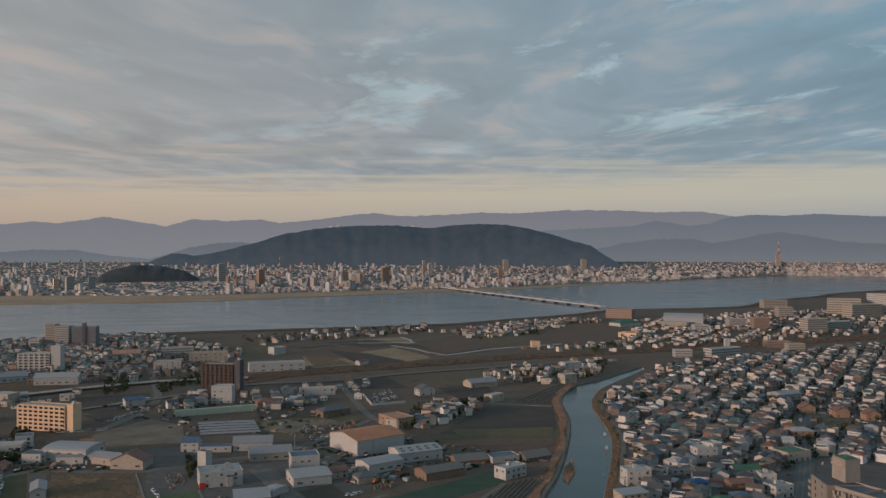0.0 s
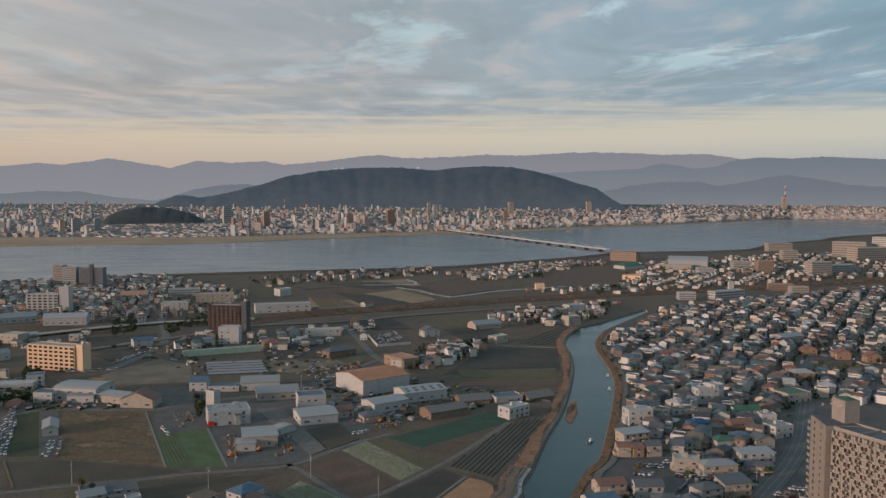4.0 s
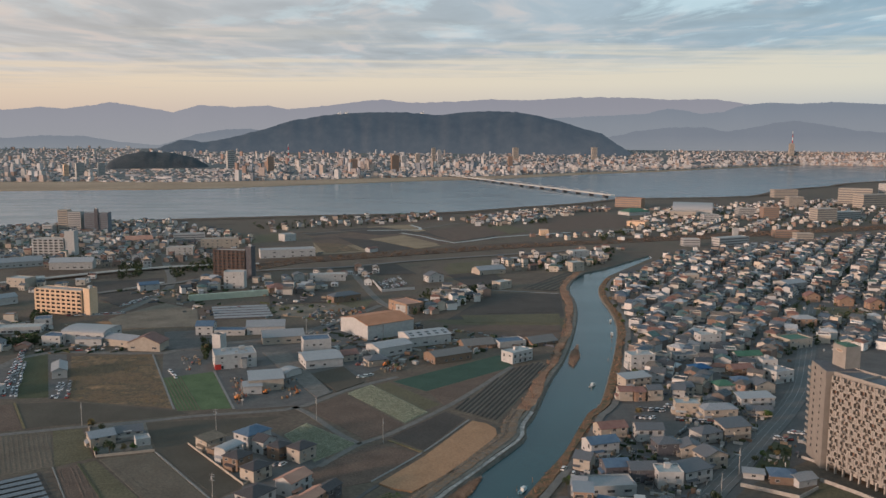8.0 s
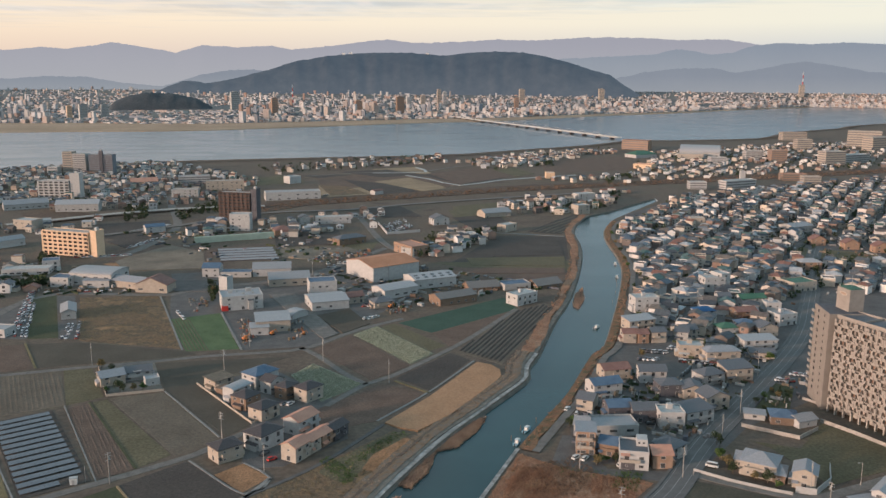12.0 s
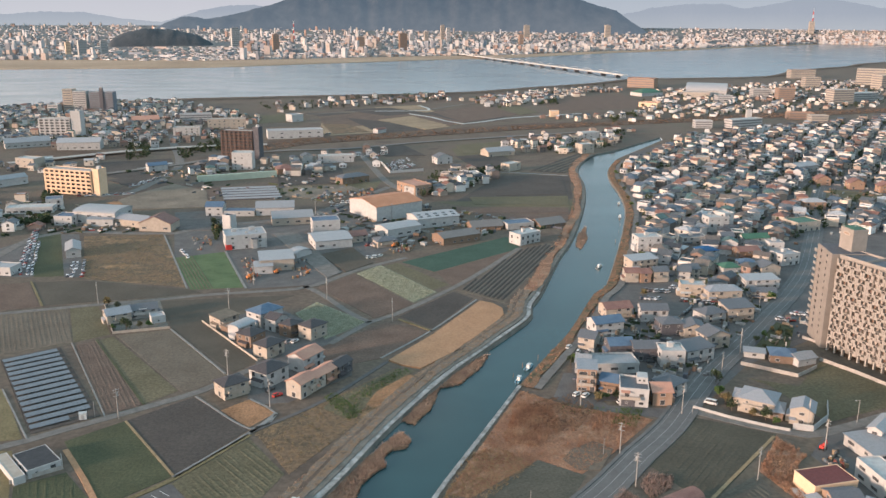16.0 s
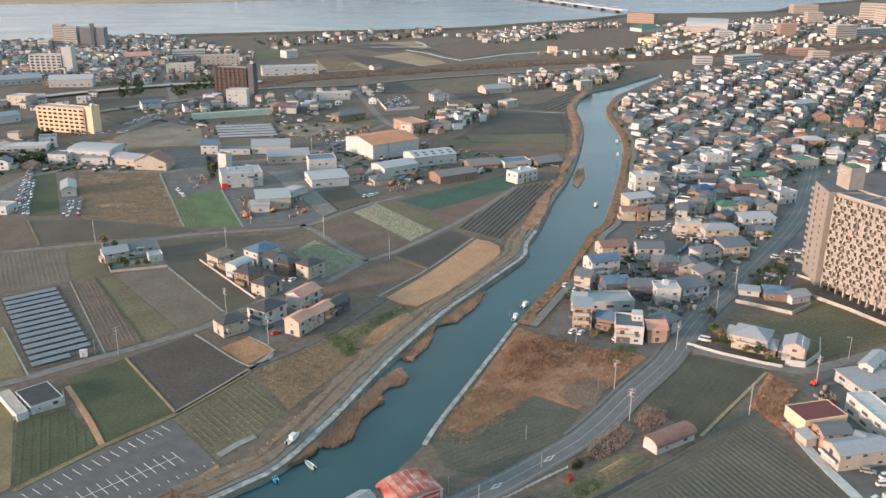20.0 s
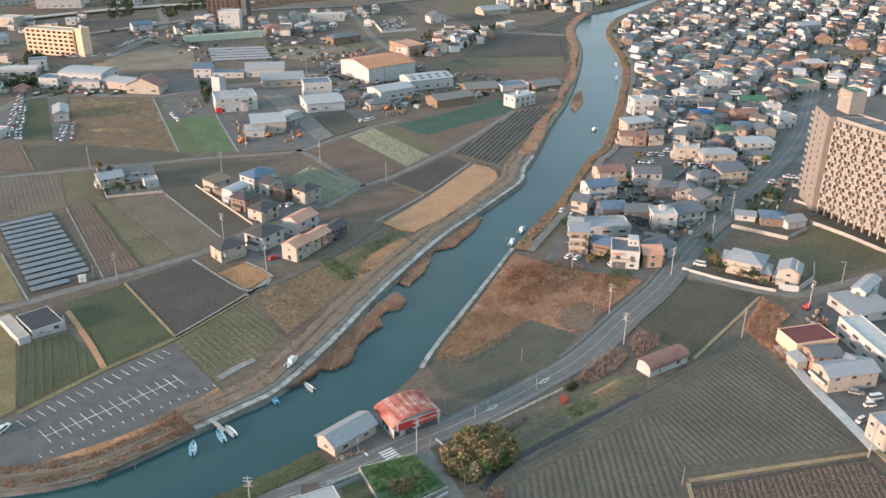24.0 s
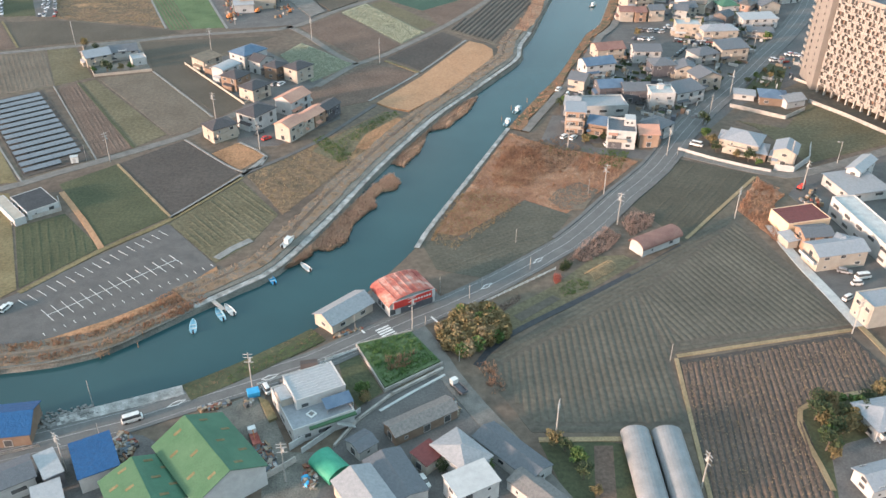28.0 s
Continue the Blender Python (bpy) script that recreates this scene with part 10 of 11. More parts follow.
rows_in([(60.2, 171.3), (106.3, 181.6), (108.0, 180.6), (59.0, 168.5)], (59.9, 170.1), (106.1, 181.1), 1.6, 1.3, 0.08, "soil_ridge", "headland ridges along the straw bank", 0.09, 16)
rows_in([(53.9, 193.7), (56.1, 195.4), (59.9, 171.5), (58.8, 168.7), (56.9, 171.0)], (54.6, 194.3), (57.8, 171.0), 1.6, 1.3, 0.08, "soil_ridge", "headland ridges where the rows meet", 0.09, 17)
rows_in([(56.7, 170.1), (57.0, 164.7), (56.6, 140.4), (56.1, 142.5)], (56.7, 168.7), (56.3, 141.5), 1.4, 1.2, 0.08, "soil_ridge", "headland ridges where the rows meet", 0.09, 18)
rows_in([(20.9, 141.6), (56.0, 142.2), (56.3, 140.4), (20.6, 139.8)], (20.8, 140.7), (55.8, 141.3), 1.5, 1.2, 0.08, "soil_ridge", "headland ridges along the lower edge", 0.09, 19)
rows_in([(59.1, 163.9), (105.4, 175.5), (112.2, 156.3), (83.2, 148.3), (80.9, 119.4), (55.9, 118.9)], (69.2, 160.7), (65.4, 124.8), 1.5, 1.0, 0.13, "soil_brown", "brown ridges with withered stubble", 0.09, 2, 0.25)
tufts("stubble", [[(59.1, 163.9), (105.4, 175.5), (110.7, 157.5), (83.3, 148.7), (80.8, 119.7), (55.9, 119.2)]], 2600, (0.12, 0.3), "straw", "pale withered stubble on the ploughed rows", 42, 0.16, z=0.28)
rows_in([(0.7, 419.3), (36.2, 498.3), (54.8, 513.5), (58.0, 504.3), (22.6, 401.4)], (50.8, 508.0), (13.3, 408.9), 2.6, 1.6, 0.3, "soil_dark", "deep dark furrows of the field", 0.09, 3)
rows_in([(-163.4, 336.2), (-156.3, 341.4), (-115.5, 281.7), (-124.6, 273.1)], (-163.4, 336.2), (-124.6, 273.1), 1.6, 0.8, 0.06, "soil_brown", "withered rows on the brown field", 0.09, 4, 0.35)
rows_in([(-227.8, 370.6), (-187.8, 381.7), (-167.8, 341.1), (-202.7, 320.5)], (-199.1, 379.0), (-176.0, 337.6), 2.0, 1.0, 0.03, "soil_grey", "faint ridges of the grey field", 0.09, 5)
rows_in([(-150.2, 347.5), (-129.9, 354.8), (-93.1, 309.2), (-103.8, 293.2)], (-150.2, 347.5), (-103.8, 293.2), 2.2, 0.8, 0.025, "soil_grey", "faint ridges of the grey field", 0.09, 6)
rows_in([(-6.9, 219.4), (6.0, 220.3), (25.9, 244.7), (39.6, 236.2), (32.9, 222.0), (10.7, 201.6), (-1.7, 204.7)], (0.9, 206.6), (33.7, 229.7), 1.9, 0.9, 0.05, "field_sage", "old rows of the grey-green field", 0.09, 7, 0.3)
rows_in([(83.9, 276.2), (107.5, 265.1), (74.1, 221.8), (62.2, 244.5)], (83.9, 276.2), (62.2, 244.5), 2.2, 0.9, 0.03, "field_dusk", "faint green rows of the dark field", 0.09, 8, 0.4)
rows_in([(-27.4, 377.4), (-2.8, 414.3), (6.1, 405.3), (-11.9, 363.6)], (-27.4, 377.4), (-2.8, 414.3), 2.2, 1.1, 0.035, "soil_dark", "fine rows of the dark field", 0.09, 9)
rows_in([(-164.5, 469.3), (-157.0, 476.7), (-126.8, 415.4), (-137.8, 415.0)], (-164.5, 469.3), (-137.8, 415.0), 1.8, 0.6, 0.08, "grass_olive", "pale rows of young vegetables", 0.1, 10)
rows_in([(-86.0, 228.0), (-69.9, 256.2), (-53.8, 234.5), (-58.8, 218.0), (-66.5, 206.7)], (-86.0, 228.0), (-66.5, 206.7), 2.2, 0.9, 0.06, "grass_olive", "mown lines of the field", 0.09, 12, 0.4)
rows_in([(-132.4, 224.1), (-121.3, 232.7), (-103.4, 213.7), (-118.5, 193.4)], (-132.4, 224.1), (-118.5, 193.4), 2.4, 0.9, 0.05, "grass_dark", "mown lines of the field", 0.09, 13, 0.4)
for k, poly in enumerate(([(-77.0, 380.2), (-69.9, 396.0), (-43.3, 369.6), (-58.4, 348.5)], [(-55.6, 444.4), (-44.7, 460.8), (-12.4, 414.8), (-22.3, 399.3)])):
    tufts("cabbages", [poly], 3600, (0.3, 0.6), "cabbage", "rows of pale green cabbages", 40 + k, 0.45, z=0.1)

# ---- solar plot ----
A, B, C = Vector((-169.5, 334.7)), Vector((-126.1, 271.7)), Vector((-144.4, 257.4))
D = A + (C - B)
# ground colour darkened to paint in the shade between the panel rows
plot("solar_plot", [tuple(A), tuple(B), tuple(C), tuple(D)], "soil_dark", 0.08, "dark gravel plot of the solar panels", "yard")
away, over = (A - B), (B - C)
over_n, W = over.normalized(), over.length
n_rows = 14
PD = 0.53 * away.length / (n_rows + 0.6)
panel = Bag().slab([(0.03, 0, 0.5), (1.57, 0, 0.5), (1.57, PD, 0.5 + 0.12 * PD), (0.03, PD, 0.5 + 0.12 * PD)], 0.05).me("panel", "solar_glass")
for r in range(n_rows):
    o = C + away * ((r + 0.5) / (n_rows + 0.6)) + over * 0.03
    length = W * (0.62 if r == 0 else 0.90)
    root = holder("solar_row", o.x, o.y, 0.1, math.atan2(over.y, over.x), "tilted row of grey-blue solar panels", "solar panels", "solar rows")
    m = int(length / 1.6)
    for i in range(m):
        put("panel", panel, root, pose(i * 1.6, 0, 0))
    fr = Bag()
    for i in range(0, m + 1, 4):
        fr.box(i * 1.6 - 0.04, i * 1.6 + 0.04, 0.2, 0.28, -0.2, 0.46).box(i * 1.6 - 0.04, i * 1.6 + 0.04, PD - 0.3, PD - 0.22, -0.2, 0.4 + 0.10 * PD)
    fr.box(0, m * 1.6, 0.2, 0.26, 0.38, 0.46).box(0, m * 1.6, PD - 0.3, PD - 0.24, 0.32 + 0.10 * PD, 0.4 + 0.10 * PD)
    fr.ob("frame", "roof_metal", root)
cab = holder("inverter_cabin", *(-131.3, 269.3), 0, 0.3, "small white inverter cabin on a slab", "cabin")
Bag().box(-1.2, 1.2, -0.9, 0.9, -0.2, 2.3).ob("body", "boat_white", cab)
Bag().box(-1.35, 1.35, -1.05, 1.05, 2.3, 2.45).ob("roof", "pale_concrete", cab)
Bag().box(-0.5, 0.4, -0.95, -0.88, 0.1, 1.9).ob("door", "plaster_grey", cab)

# ---- dark flat house in the stubble ----
dk = building("house", (-130.8, 229.1), (-123.7, 236.1), (-132.3, 246.5), 2.8, "flat", "plaster_white", "roof_black", 1, "low flat-roofed house with black roof and white walls", "house", rise=0.1)
building("carport", (-133.3, 225.2), (-130.8, 227.6), (-139.7, 244.3), 2.4, "flat", "plaster_white", "plaster_beige", 1, "white carport beside the black-roofed house", "carport", rise=0.12, win="")
wall_line("block_wall", [(-135.0, 226.1), (-123.1, 235.5), (-127.0, 242.8)], 1.3, 0.25, "concrete", "grey wall round the black-roofed house")

# ---- car park lines ----
def bay_lines(p, q, n, half, ang, label):
    p, q = Vector(p), Vector(q)
    root = holder("bay_lines", p.x, p.y, 0.15, at(p, q), label, "road marking")
    L = (q - p).length
    line = Bag().box(-half, half, -0.07, 0.07, -0.04, 0.012).me("line", "road_paint")
    for i in range(n):
        put("line", line, root, pose(i * L / (n - 1), 0, 0, 0, 0, ang))
    return root, L


r, L = bay_lines((-105.5, 180.2), (-78.7, 207.6), 15, 3.5, 92, "white bay lines down the middle of the car park")
Bag().box(0, L, -0.07, 0.07, -0.04, 0.012).ob("spine", "road_paint", r)
bay_lines((-114.4, 185.6), (-86.7, 222.3), 17, 2.2, 92, "white bay lines along the back of the car park")
bay_lines((-103.1, 172.1), (-67.6, 204.9), 19, 0.7, 92, "short white bay lines along the canal side")


# ---- road paint ----
def paint(name, p, turn, boxes, label):
    root = holder(name, *p, 0.18, turn, label, "road marking")
    for b in boxes:
        Bag().box(*b, -0.03, 0.012).ob("stripe", "road_paint", root)


cw = at((-20.7, 171.3), (-8.7, 180.4))
paint("crosswalk", (-15.1, 174.9), cw, [(-2.0, 2.0, y, y + 0.5) for y in (-3.4, -2.4, -1.4, -0.4, 0.6, 1.6)], "white zebra crossing on the asphalt road")
paint("stop_line", (-20.3, 173.8), cw, [(-0.25, 0.25, 0.5, 3.4)], "white stop line before the crossing")
paint("stop_line", (-3.8, 182.0), cw, [(-0.25, 0.25, -3.4, -0.5)], "white stop line before the crossing")
for p, q in (((-62.1, 147.1), (-58.8, 149.5)), ((11.8, 196.0), (17.1, 201.1)), ((27.5, 209.6), (32.2, 214.6)), ((-42.1, 156.6), (-38.9, 158.4))):
    root = holder("diamond_mark", *p, 0.18, at(p, q), "white diamond painted on the road", "road marking")
    b = Bag()
    for s in (-1, 1):
        b.add([(-2.4, 0, 0), (-1.9, 0, 0), (0, s * 0.55, 0), (0, s * 0.8, 0)], [(0, 1, 2, 3) if s < 0 else (3, 2, 1, 0)])
        b.add([(2.4, 0, 0), (1.9, 0, 0), (0, s * 0.55, 0), (0, s * 0.8, 0)], [(3, 2, 1, 0) if s < 0 else (0, 1, 2, 3)])
    b.ob("outline", "road_paint", root)


# ---- heaps of scrap, crates and small things in the yards ----
def heap_of(name, poly, n, seed, label, h=1.2, size=(0.5, 1.6), mat="junk"):
    rng, b = random.Random(seed), Bag()
    xs, ys = [p[0] for p in poly], [p[1] for p in poly]
    while n:
        x, y = rng.uniform(min(xs), max(xs)), rng.uniform(min(ys), max(ys))
        if not inside(x, y, poly):
            continue
        n -= 1
        w, d, t, hh = rng.uniform(*size), rng.uniform(0.2, 0.9), rng.uniform(0, 3), rng.uniform(0.2, h)
        c, s = math.cos(t), math.sin(t)
        q = [(x + c * a - s * e, y + s * a + c * e) for a, e in ((-w / 2, -d / 2), (w / 2, -d / 2), (w / 2, d / 2), (-w / 2, d / 2))]
        b.prism(q, -0.1, hh)
    return tagged(b.ob(name, mat), label, "scrap", "", "stuff")


heap_of("scrap_heap", [(-73.0, 135.4), (-70.8, 137.2), (-67.0, 133.5), (-68.1, 128.8), (-70.4, 129.7)], 230, 1, "heap of timber and rusty scrap beside the road", 1.3, (0.3, 2.0))
heap_of("scrap_heap", [(-56.4, 145.3), (-50.3, 148.5), (-49.4, 147.0), (-55.5, 144.2)], 110, 2, "red and grey scrap along the warehouse fence", 0.9, (0.2, 1.2))
heap_of("scrap_heap", [(-41.7, 133.9), (-38.7, 134.8), (-35.0, 127.4), (-37.1, 125.8)], 190, 3, "heap of rusty iron behind the warehouse", 1.2, (0.3, 1.5))
heap_of("scrap_heap", [(-47.0, 149.1), (-45.3, 150.1), (-44.2, 147.1), (-45.5, 145.9)], 20, 4, "crates and a tank in the work yard")
heap_of("rubble", [(-94.6, 142.4), (-81.8, 146.5), (-78.5, 142.8), (-91.1, 137.1)], 150, 5, "grey broken concrete heaped on the waterside", 0.45, (0.3, 1.0), "rubble")
heap_of("clutter", [(-126.2, 470.8), (-121.1, 477.0), (-107.6, 438.7), (-110.7, 423.6)], 60, 6, "machine parts and drums in the works yard", 1.8)
heap_of("clutter", [(-98.4, 466.2), (-88.1, 472.4), (-81.4, 439.7), (-89.0, 434.3)], 50, 7, "vehicles and crates in the works yard", 1.8)
heap_of("clutter", [(-112.6, 648.8), (-71.6, 679.7), (-67.1, 657.4), (-104.3, 624.4)], 90, 8, "piles and vehicles in a contractor's yard", 2.2, (1, 4))
heap_of("clutter", [(-43.4, 498.8), (-29.9, 515.4), (-25.4, 497.0), (-38.1, 484.0)], 50, 9, "machines and blocks in the stone yard", 2.0)
heap_of("clutter", [(-169.8, 517.9), (-158.9, 524.0), (-148.7, 494.5), (-157.0, 487.8)], 40, 10, "crates and a blue pool in the small yard", 1.5)
heap_of("clutter", [(118.0, 248.3), (124.8, 254.3), (123.2, 242.0), (117.8, 237.2)], 40, 11, "red machine and crates in the asphalt yard", 1.8)
heap_of("clutter", [(1.8, 149.6), (4.5, 147.0), (3.5, 143.6), (1.2, 145.4)], 30, 12, "stacked timber at the end of the shed", 1.2)
for p, t in (((-28.8, 125.0), 0.3), ((-28.1, 123.2), 1.0)):
    sh = holder("blue_sheet", *p, 0.0, t, "crumpled bright blue sheet over a small stack", "tarpaulin")
    Bag().add([(-1.0, -0.7, 0), (1.0, -0.8, 0), (1.1, 0.6, 0), (-0.9, 0.8, 0), (-0.6, -0.3, 0.8), (0.5, -0.4, 0.6), (0.4, 0.3, 0.9), (-0.5, 0.4, 0.7)], [(0, 1, 5, 4), (1, 2, 6, 5), (2, 3, 7, 6), (3, 0, 4, 7), (4, 5, 6, 7)]).ob("sheet", "boat_bright", sh)
for p, m, s in (((-112.5, 433.4), "machine_orange", 1.5), ((-100.2, 444.1), "machine_orange", 1.3), ((-40.2, 501.6), "machine_orange", 1.3), ((-83.2, 444.8), "machine_orange", 1.0), ((120.6, 255.8), "sign_red", 1.2)):
    root = holder("excavator", *p, 0.1, 0.7, "small orange excavator standing in the yard", "excavator")
    Bag().box(-s, s, -0.8 * s, -0.4 * s, 0, 0.5 * s).ob("track", "tyre", root)
    Bag().box(-s, s, 0.4 * s, 0.8 * s, 0, 0.5 * s).ob("track", "tyre", root)
    Bag().box(-0.9 * s, 0.6 * s, -0.6 * s, 0.6 * s, 0.5 * s, 1.2 * s).box(-0.2 * s, 0.5 * s, -0.6 * s, 0.1 * s, 1.2 * s, 1.9 * s).ob("cab", m, root)
    Bag().tube((0.5 * s, 0, 0.9 * s), (1.7 * s, 0, 2.2 * s), 0.15 * s, 0.12 * s).tube((1.7 * s, 0, 2.2 * s), (2.5 * s, 0, 0.6 * s), 0.12 * s, 0.1 * s).ob("arm", m, root)
tp = holder("covered_stack", *(-44.8, 150.5), 0, 0.4, "stack covered with a bright blue sheet", "stack")
Bag().box(-1.4, 1.4, -1.1, 1.1, -0.1, 1.4).ob("sheet", "boat_bright", tp)
plot("dirt_pile", [(-43.5, 149.2), (-40.9, 147.9), (-37.8, 142.4), (-39.4, 141.2)], "stubble", 0.7, "flat pile of tan sand", "sand")

# ---- small things by the crossing ----
rail((-29.4, 163.2), (-21.0, 167.7), 9, "white pipe railing beside the road")
rail((-44.5, 153.6), (-35.1, 158.8), 6, "white pipe railing beside the road")
building("carport", (-33.8, 156.2), (-30.7, 156.8), 4.0, 2.4, "gable", "plaster_dark", "plaster_umber", label="small carport with a dark maroon roof", category="carport", rise=0.7, win="", floors=1)
wall_line("block_wall", [(-30.6, 132.1), (-19.1, 144.8)], 1.6, 0.25, "pale_concrete", "pale sloping retaining wall above the shed")
strip("channel", [(-14.6, 145.4), (-7.3, 151.9), (0.4, 158.3)], -0.35, 0.35, "pale_concrete", 0.3, label="narrow pale concrete channel", category="channel")
heap_of("pots", [(-5.5, 130.4), (-3.7, 127.2), (-2.7, 126.7), (-4.6, 130.9)], 60, 81, "flower pots and crates beside the red shed", 0.6, (0.2, 0.6))
heap_of("clutter", [(-29.5, 129.1), (-27.3, 130.5), (-26.1, 121.4), (-29.2, 122.9)], 70, 82, "planks and drums beside the green shelter", 0.8, (0.2, 1.2))
heap_of("clutter", [(-28.5, 173.1), (-21.6, 176.8), (-21.2, 175.8), (-28.1, 172.1)], 60, 83, "crates and pipes along the boathouse", 0.7, (0.2, 0.9))

# ---- the land between the works and the river ----
plot("field_far", [(-157.0, 1160.7), (-96.1, 1118.7), (-42.9, 1040.7), (-96.3, 1009.3)], "soil_dark", label="dark ploughed strip of the river plain", z=0.3)
plot("field_far", [(-102.8, 1140.4), (-70.5, 1174.3), (-14.0, 1076.8), (-43.1, 1044.5)], "tan_field", label="pale tan stubble strip of the river plain", z=0.3)
plot("field_far", [(-67.2, 1184.0), (-44.0, 1204.8), (0.1, 1127.6), (-13.1, 1084.9)], "soil_brown", label="red-brown field strip of the river plain", z=0.3)
plot("field_far", [(-42.4, 1240.8), (45.4, 1348.4), (81.3, 1221.1), (3.8, 1119.1)], "soil_brown", label="wide red-brown field near the river", z=0.3)
plot("field_far", [(53.0, 1300.9), (88.6, 1332.3), (112.3, 1248.6), (83.5, 1211.1)], "grass_olive", label="dull green field near the river", z=0.3)
plot("field_far", [(-179.0, 1093.7), (-142.1, 1087.1), (-109.3, 1019.4), (-149.7, 1000.0)], "fallow", label="rough orange grass beside the belt", z=0.3)
plot("field_far", [(-175.6, 1255.4), (-107.9, 1292.5), (-50.7, 1229.9), (-104.7, 1187.0)], "soil_dark", label="dark bare field near the river", z=0.3)
plot("field_far", [(-107.1, 898.5), (-64.2, 923.3), (-35.0, 848.2), (-73.7, 841.7)], "soil_dark", label="dark bare field below the belt", z=0.3)
plot("field_far", [(-5.4, 919.8), (46.0, 952.2), (50.8, 877.4), (3.1, 859.8)], "grass_olive", label="dull green field below the belt", z=0.3)
plot("field_far", [(-4.9, 844.4), (42.1, 869.1), (50.5, 804.0), (14.0, 780.8)], "soil_dark", label="dark field between farm roads", z=0.3)
plot("field_far", [(52.2, 743.7), (88.5, 745.0), (85.1, 665.3), (27.6, 655.8), (41.2, 704.9)], "soil_dark", label="large dark ploughed field inside the canal bend", z=0.3)
plot("field_far", [(7.2, 649.1), (84.8, 657.6), (81.1, 623.0), (11.4, 623.5)], "grass_olive", label="strip of brown and green grass", z=0.3)
plot("field_far", [(-3.4, 614.9), (80.2, 616.2), (77.9, 598.0), (-4.6, 595.4)], "soil_brown", label="bare brown field beside the canal", z=0.3)
plot("field_far", [(-339.1, 789.1), (-281.6, 817.2), (-263.7, 773.4), (-278.4, 701.7), (-312.6, 726.3)], "soil_dark", label="dark bare field below the levee road", z=0.1)
plot("field_far", [(-180.9, 1098.4), (-148.0, 1099.9), (-100.6, 1009.1), (-131.8, 978.5), (-161.8, 1001.5)], "tan_field", label="tan field below the river road", z=0.12)
plot("field_far", [(-220.2, 1214.8), (-131.2, 1219.3), (-71.4, 1057.7), (-99.1, 1014.2), (-171.8, 1135.7)], "soil_dark", label="dark bare field near the river", z=0.14)
plot("field_far", [(-111.1, 1138.6), (-63.0, 1194.2), (-4.3, 1100.6), (-70.0, 1057.7)], "tan_field", label="tan field near the river", z=0.24)
plot("field_far", [(-166.8, 759.2), (-110.5, 779.0), (-95.1, 702.9), (-148.8, 686.6)], "soil_dark", label="dark bare field behind the works", z=0.1)
plot("field_far", [(-152.4, 681.8), (-89.8, 698.2), (-67.6, 713.9), (-68.8, 677.6), (-145.6, 650.7)], "grass_olive", label="rough olive grass behind the works", z=0.12)
plot("field_far", [(-9.3, 893.1), (44.3, 953.8), (47.5, 836.5), (-0.3, 827.8)], "grass_olive", label="dull green field beside the beige shed", z=0.1)
plot("field_far", [(-225.0, 1398.1), (-1.2, 1559.9), (-1.0, 1391.6), (-205.6, 1276.5)], "soil_brown", label="brown field along the river road", z=0.1)
plot("field_far", [(132.9, 1437.8), (287.9, 1554.0), (300.0, 1371.4), (133.9, 1262.7)], "soil_brown", label="wide brown field near the bridge", z=0.26)
plot("field_far", [(64.4, 767.5), (116.1, 867.6), (128.9, 868.1), (94.1, 757.1)], "soil_dark", label="dark covered vegetable rows", z=0.1)
rows_in([(64.4, 767.5), (116.1, 867.6), (128.9, 868.1), (94.1, 757.1)], (67.0, 767.6), (106.7, 838.7), 6.0, 3.0, 0.5, "soil_grey", "covered rows of the vegetable field", 0.14, 51)
plot("field_far", [(-310.3, 1154.9), (-228.3, 1214.4), (-204.6, 1127.8), (-269.3, 1082.5)], "grass_olive", label="grass lot among far houses", z=0.1)
plot("field_far", [(-597.5, 1109.1), (-544.7, 1093.3), (-493.1, 1002.0), (-526.8, 975.9)], "grass_olive", label="grass lot beside the white slab", z=0.1)
plot("field_far", [(-444.2, 853.1), (-438.1, 876.0), (-308.4, 829.8), (-347.1, 801.5), (-413.4, 792.6)], "levee", label="russet strip below the works hall", z=0.12)
strip("lane", smooth_line([(-282.0, 637.9), (-261.6, 646.9), (-256.2, 702.4), (-257.7, 761.7), (-276.2, 824.2), (-305.0, 897.1), (-336.7, 984.1)], 20), -4, 4, "lane", 0.25, label="curving road between shops and car lots", category="road")
strip("lane", smooth_line([(-274.6, 448.0), (-269.1, 473.4), (-268.9, 513.7), (-254.8, 530.2), (-224.6, 528.5), (-183.4, 528.8), (-164.7, 550.9), (-115.7, 572.7), (-83.6, 629.4), (-58.4, 687.4)], 15), -3, 3, "lane", 0.14, label="asphalt street before the works", category="road")
strip("lane", smooth_line([(-106.1, 873.8), (-86.3, 798.4), (-63.8, 714.0), (-45.5, 671.5), (-30.6, 646.0)], 15), -3, 3, "lane", 0.2, label="asphalt street beside the walled car lot", category="road")
strip("lane", smooth_line([(-216.4, 1193.6), (-134.3, 1248.9), (-43.5, 1277.0), (-0.9, 1346.2), (142.6, 1438.4)], 30), -2, 2, "lane", 0.35, label="field road near the river", category="road")
strip("lane", smooth_line([(-312.4, 731.7), (-285.4, 766.6), (-272.9, 791.5)], 15), -2.5, 2.5, "pale_concrete", 0.3, label="pale side road past the dark field", category="road")
strip("levee_road", smooth_line([(-417.9, 770.8), (-341.6, 842.6), (-294.9, 874.0), (-252.4, 891.3), (-206.5, 901.1)], 25), -5, 5, "concrete", 2.4, label="raised road on concrete walls", category="road")
strip("river_road", side_points(NS[2:-2], -26), -4, 4, "levee", 3.0, label="river levee with brown grass", category="levee")
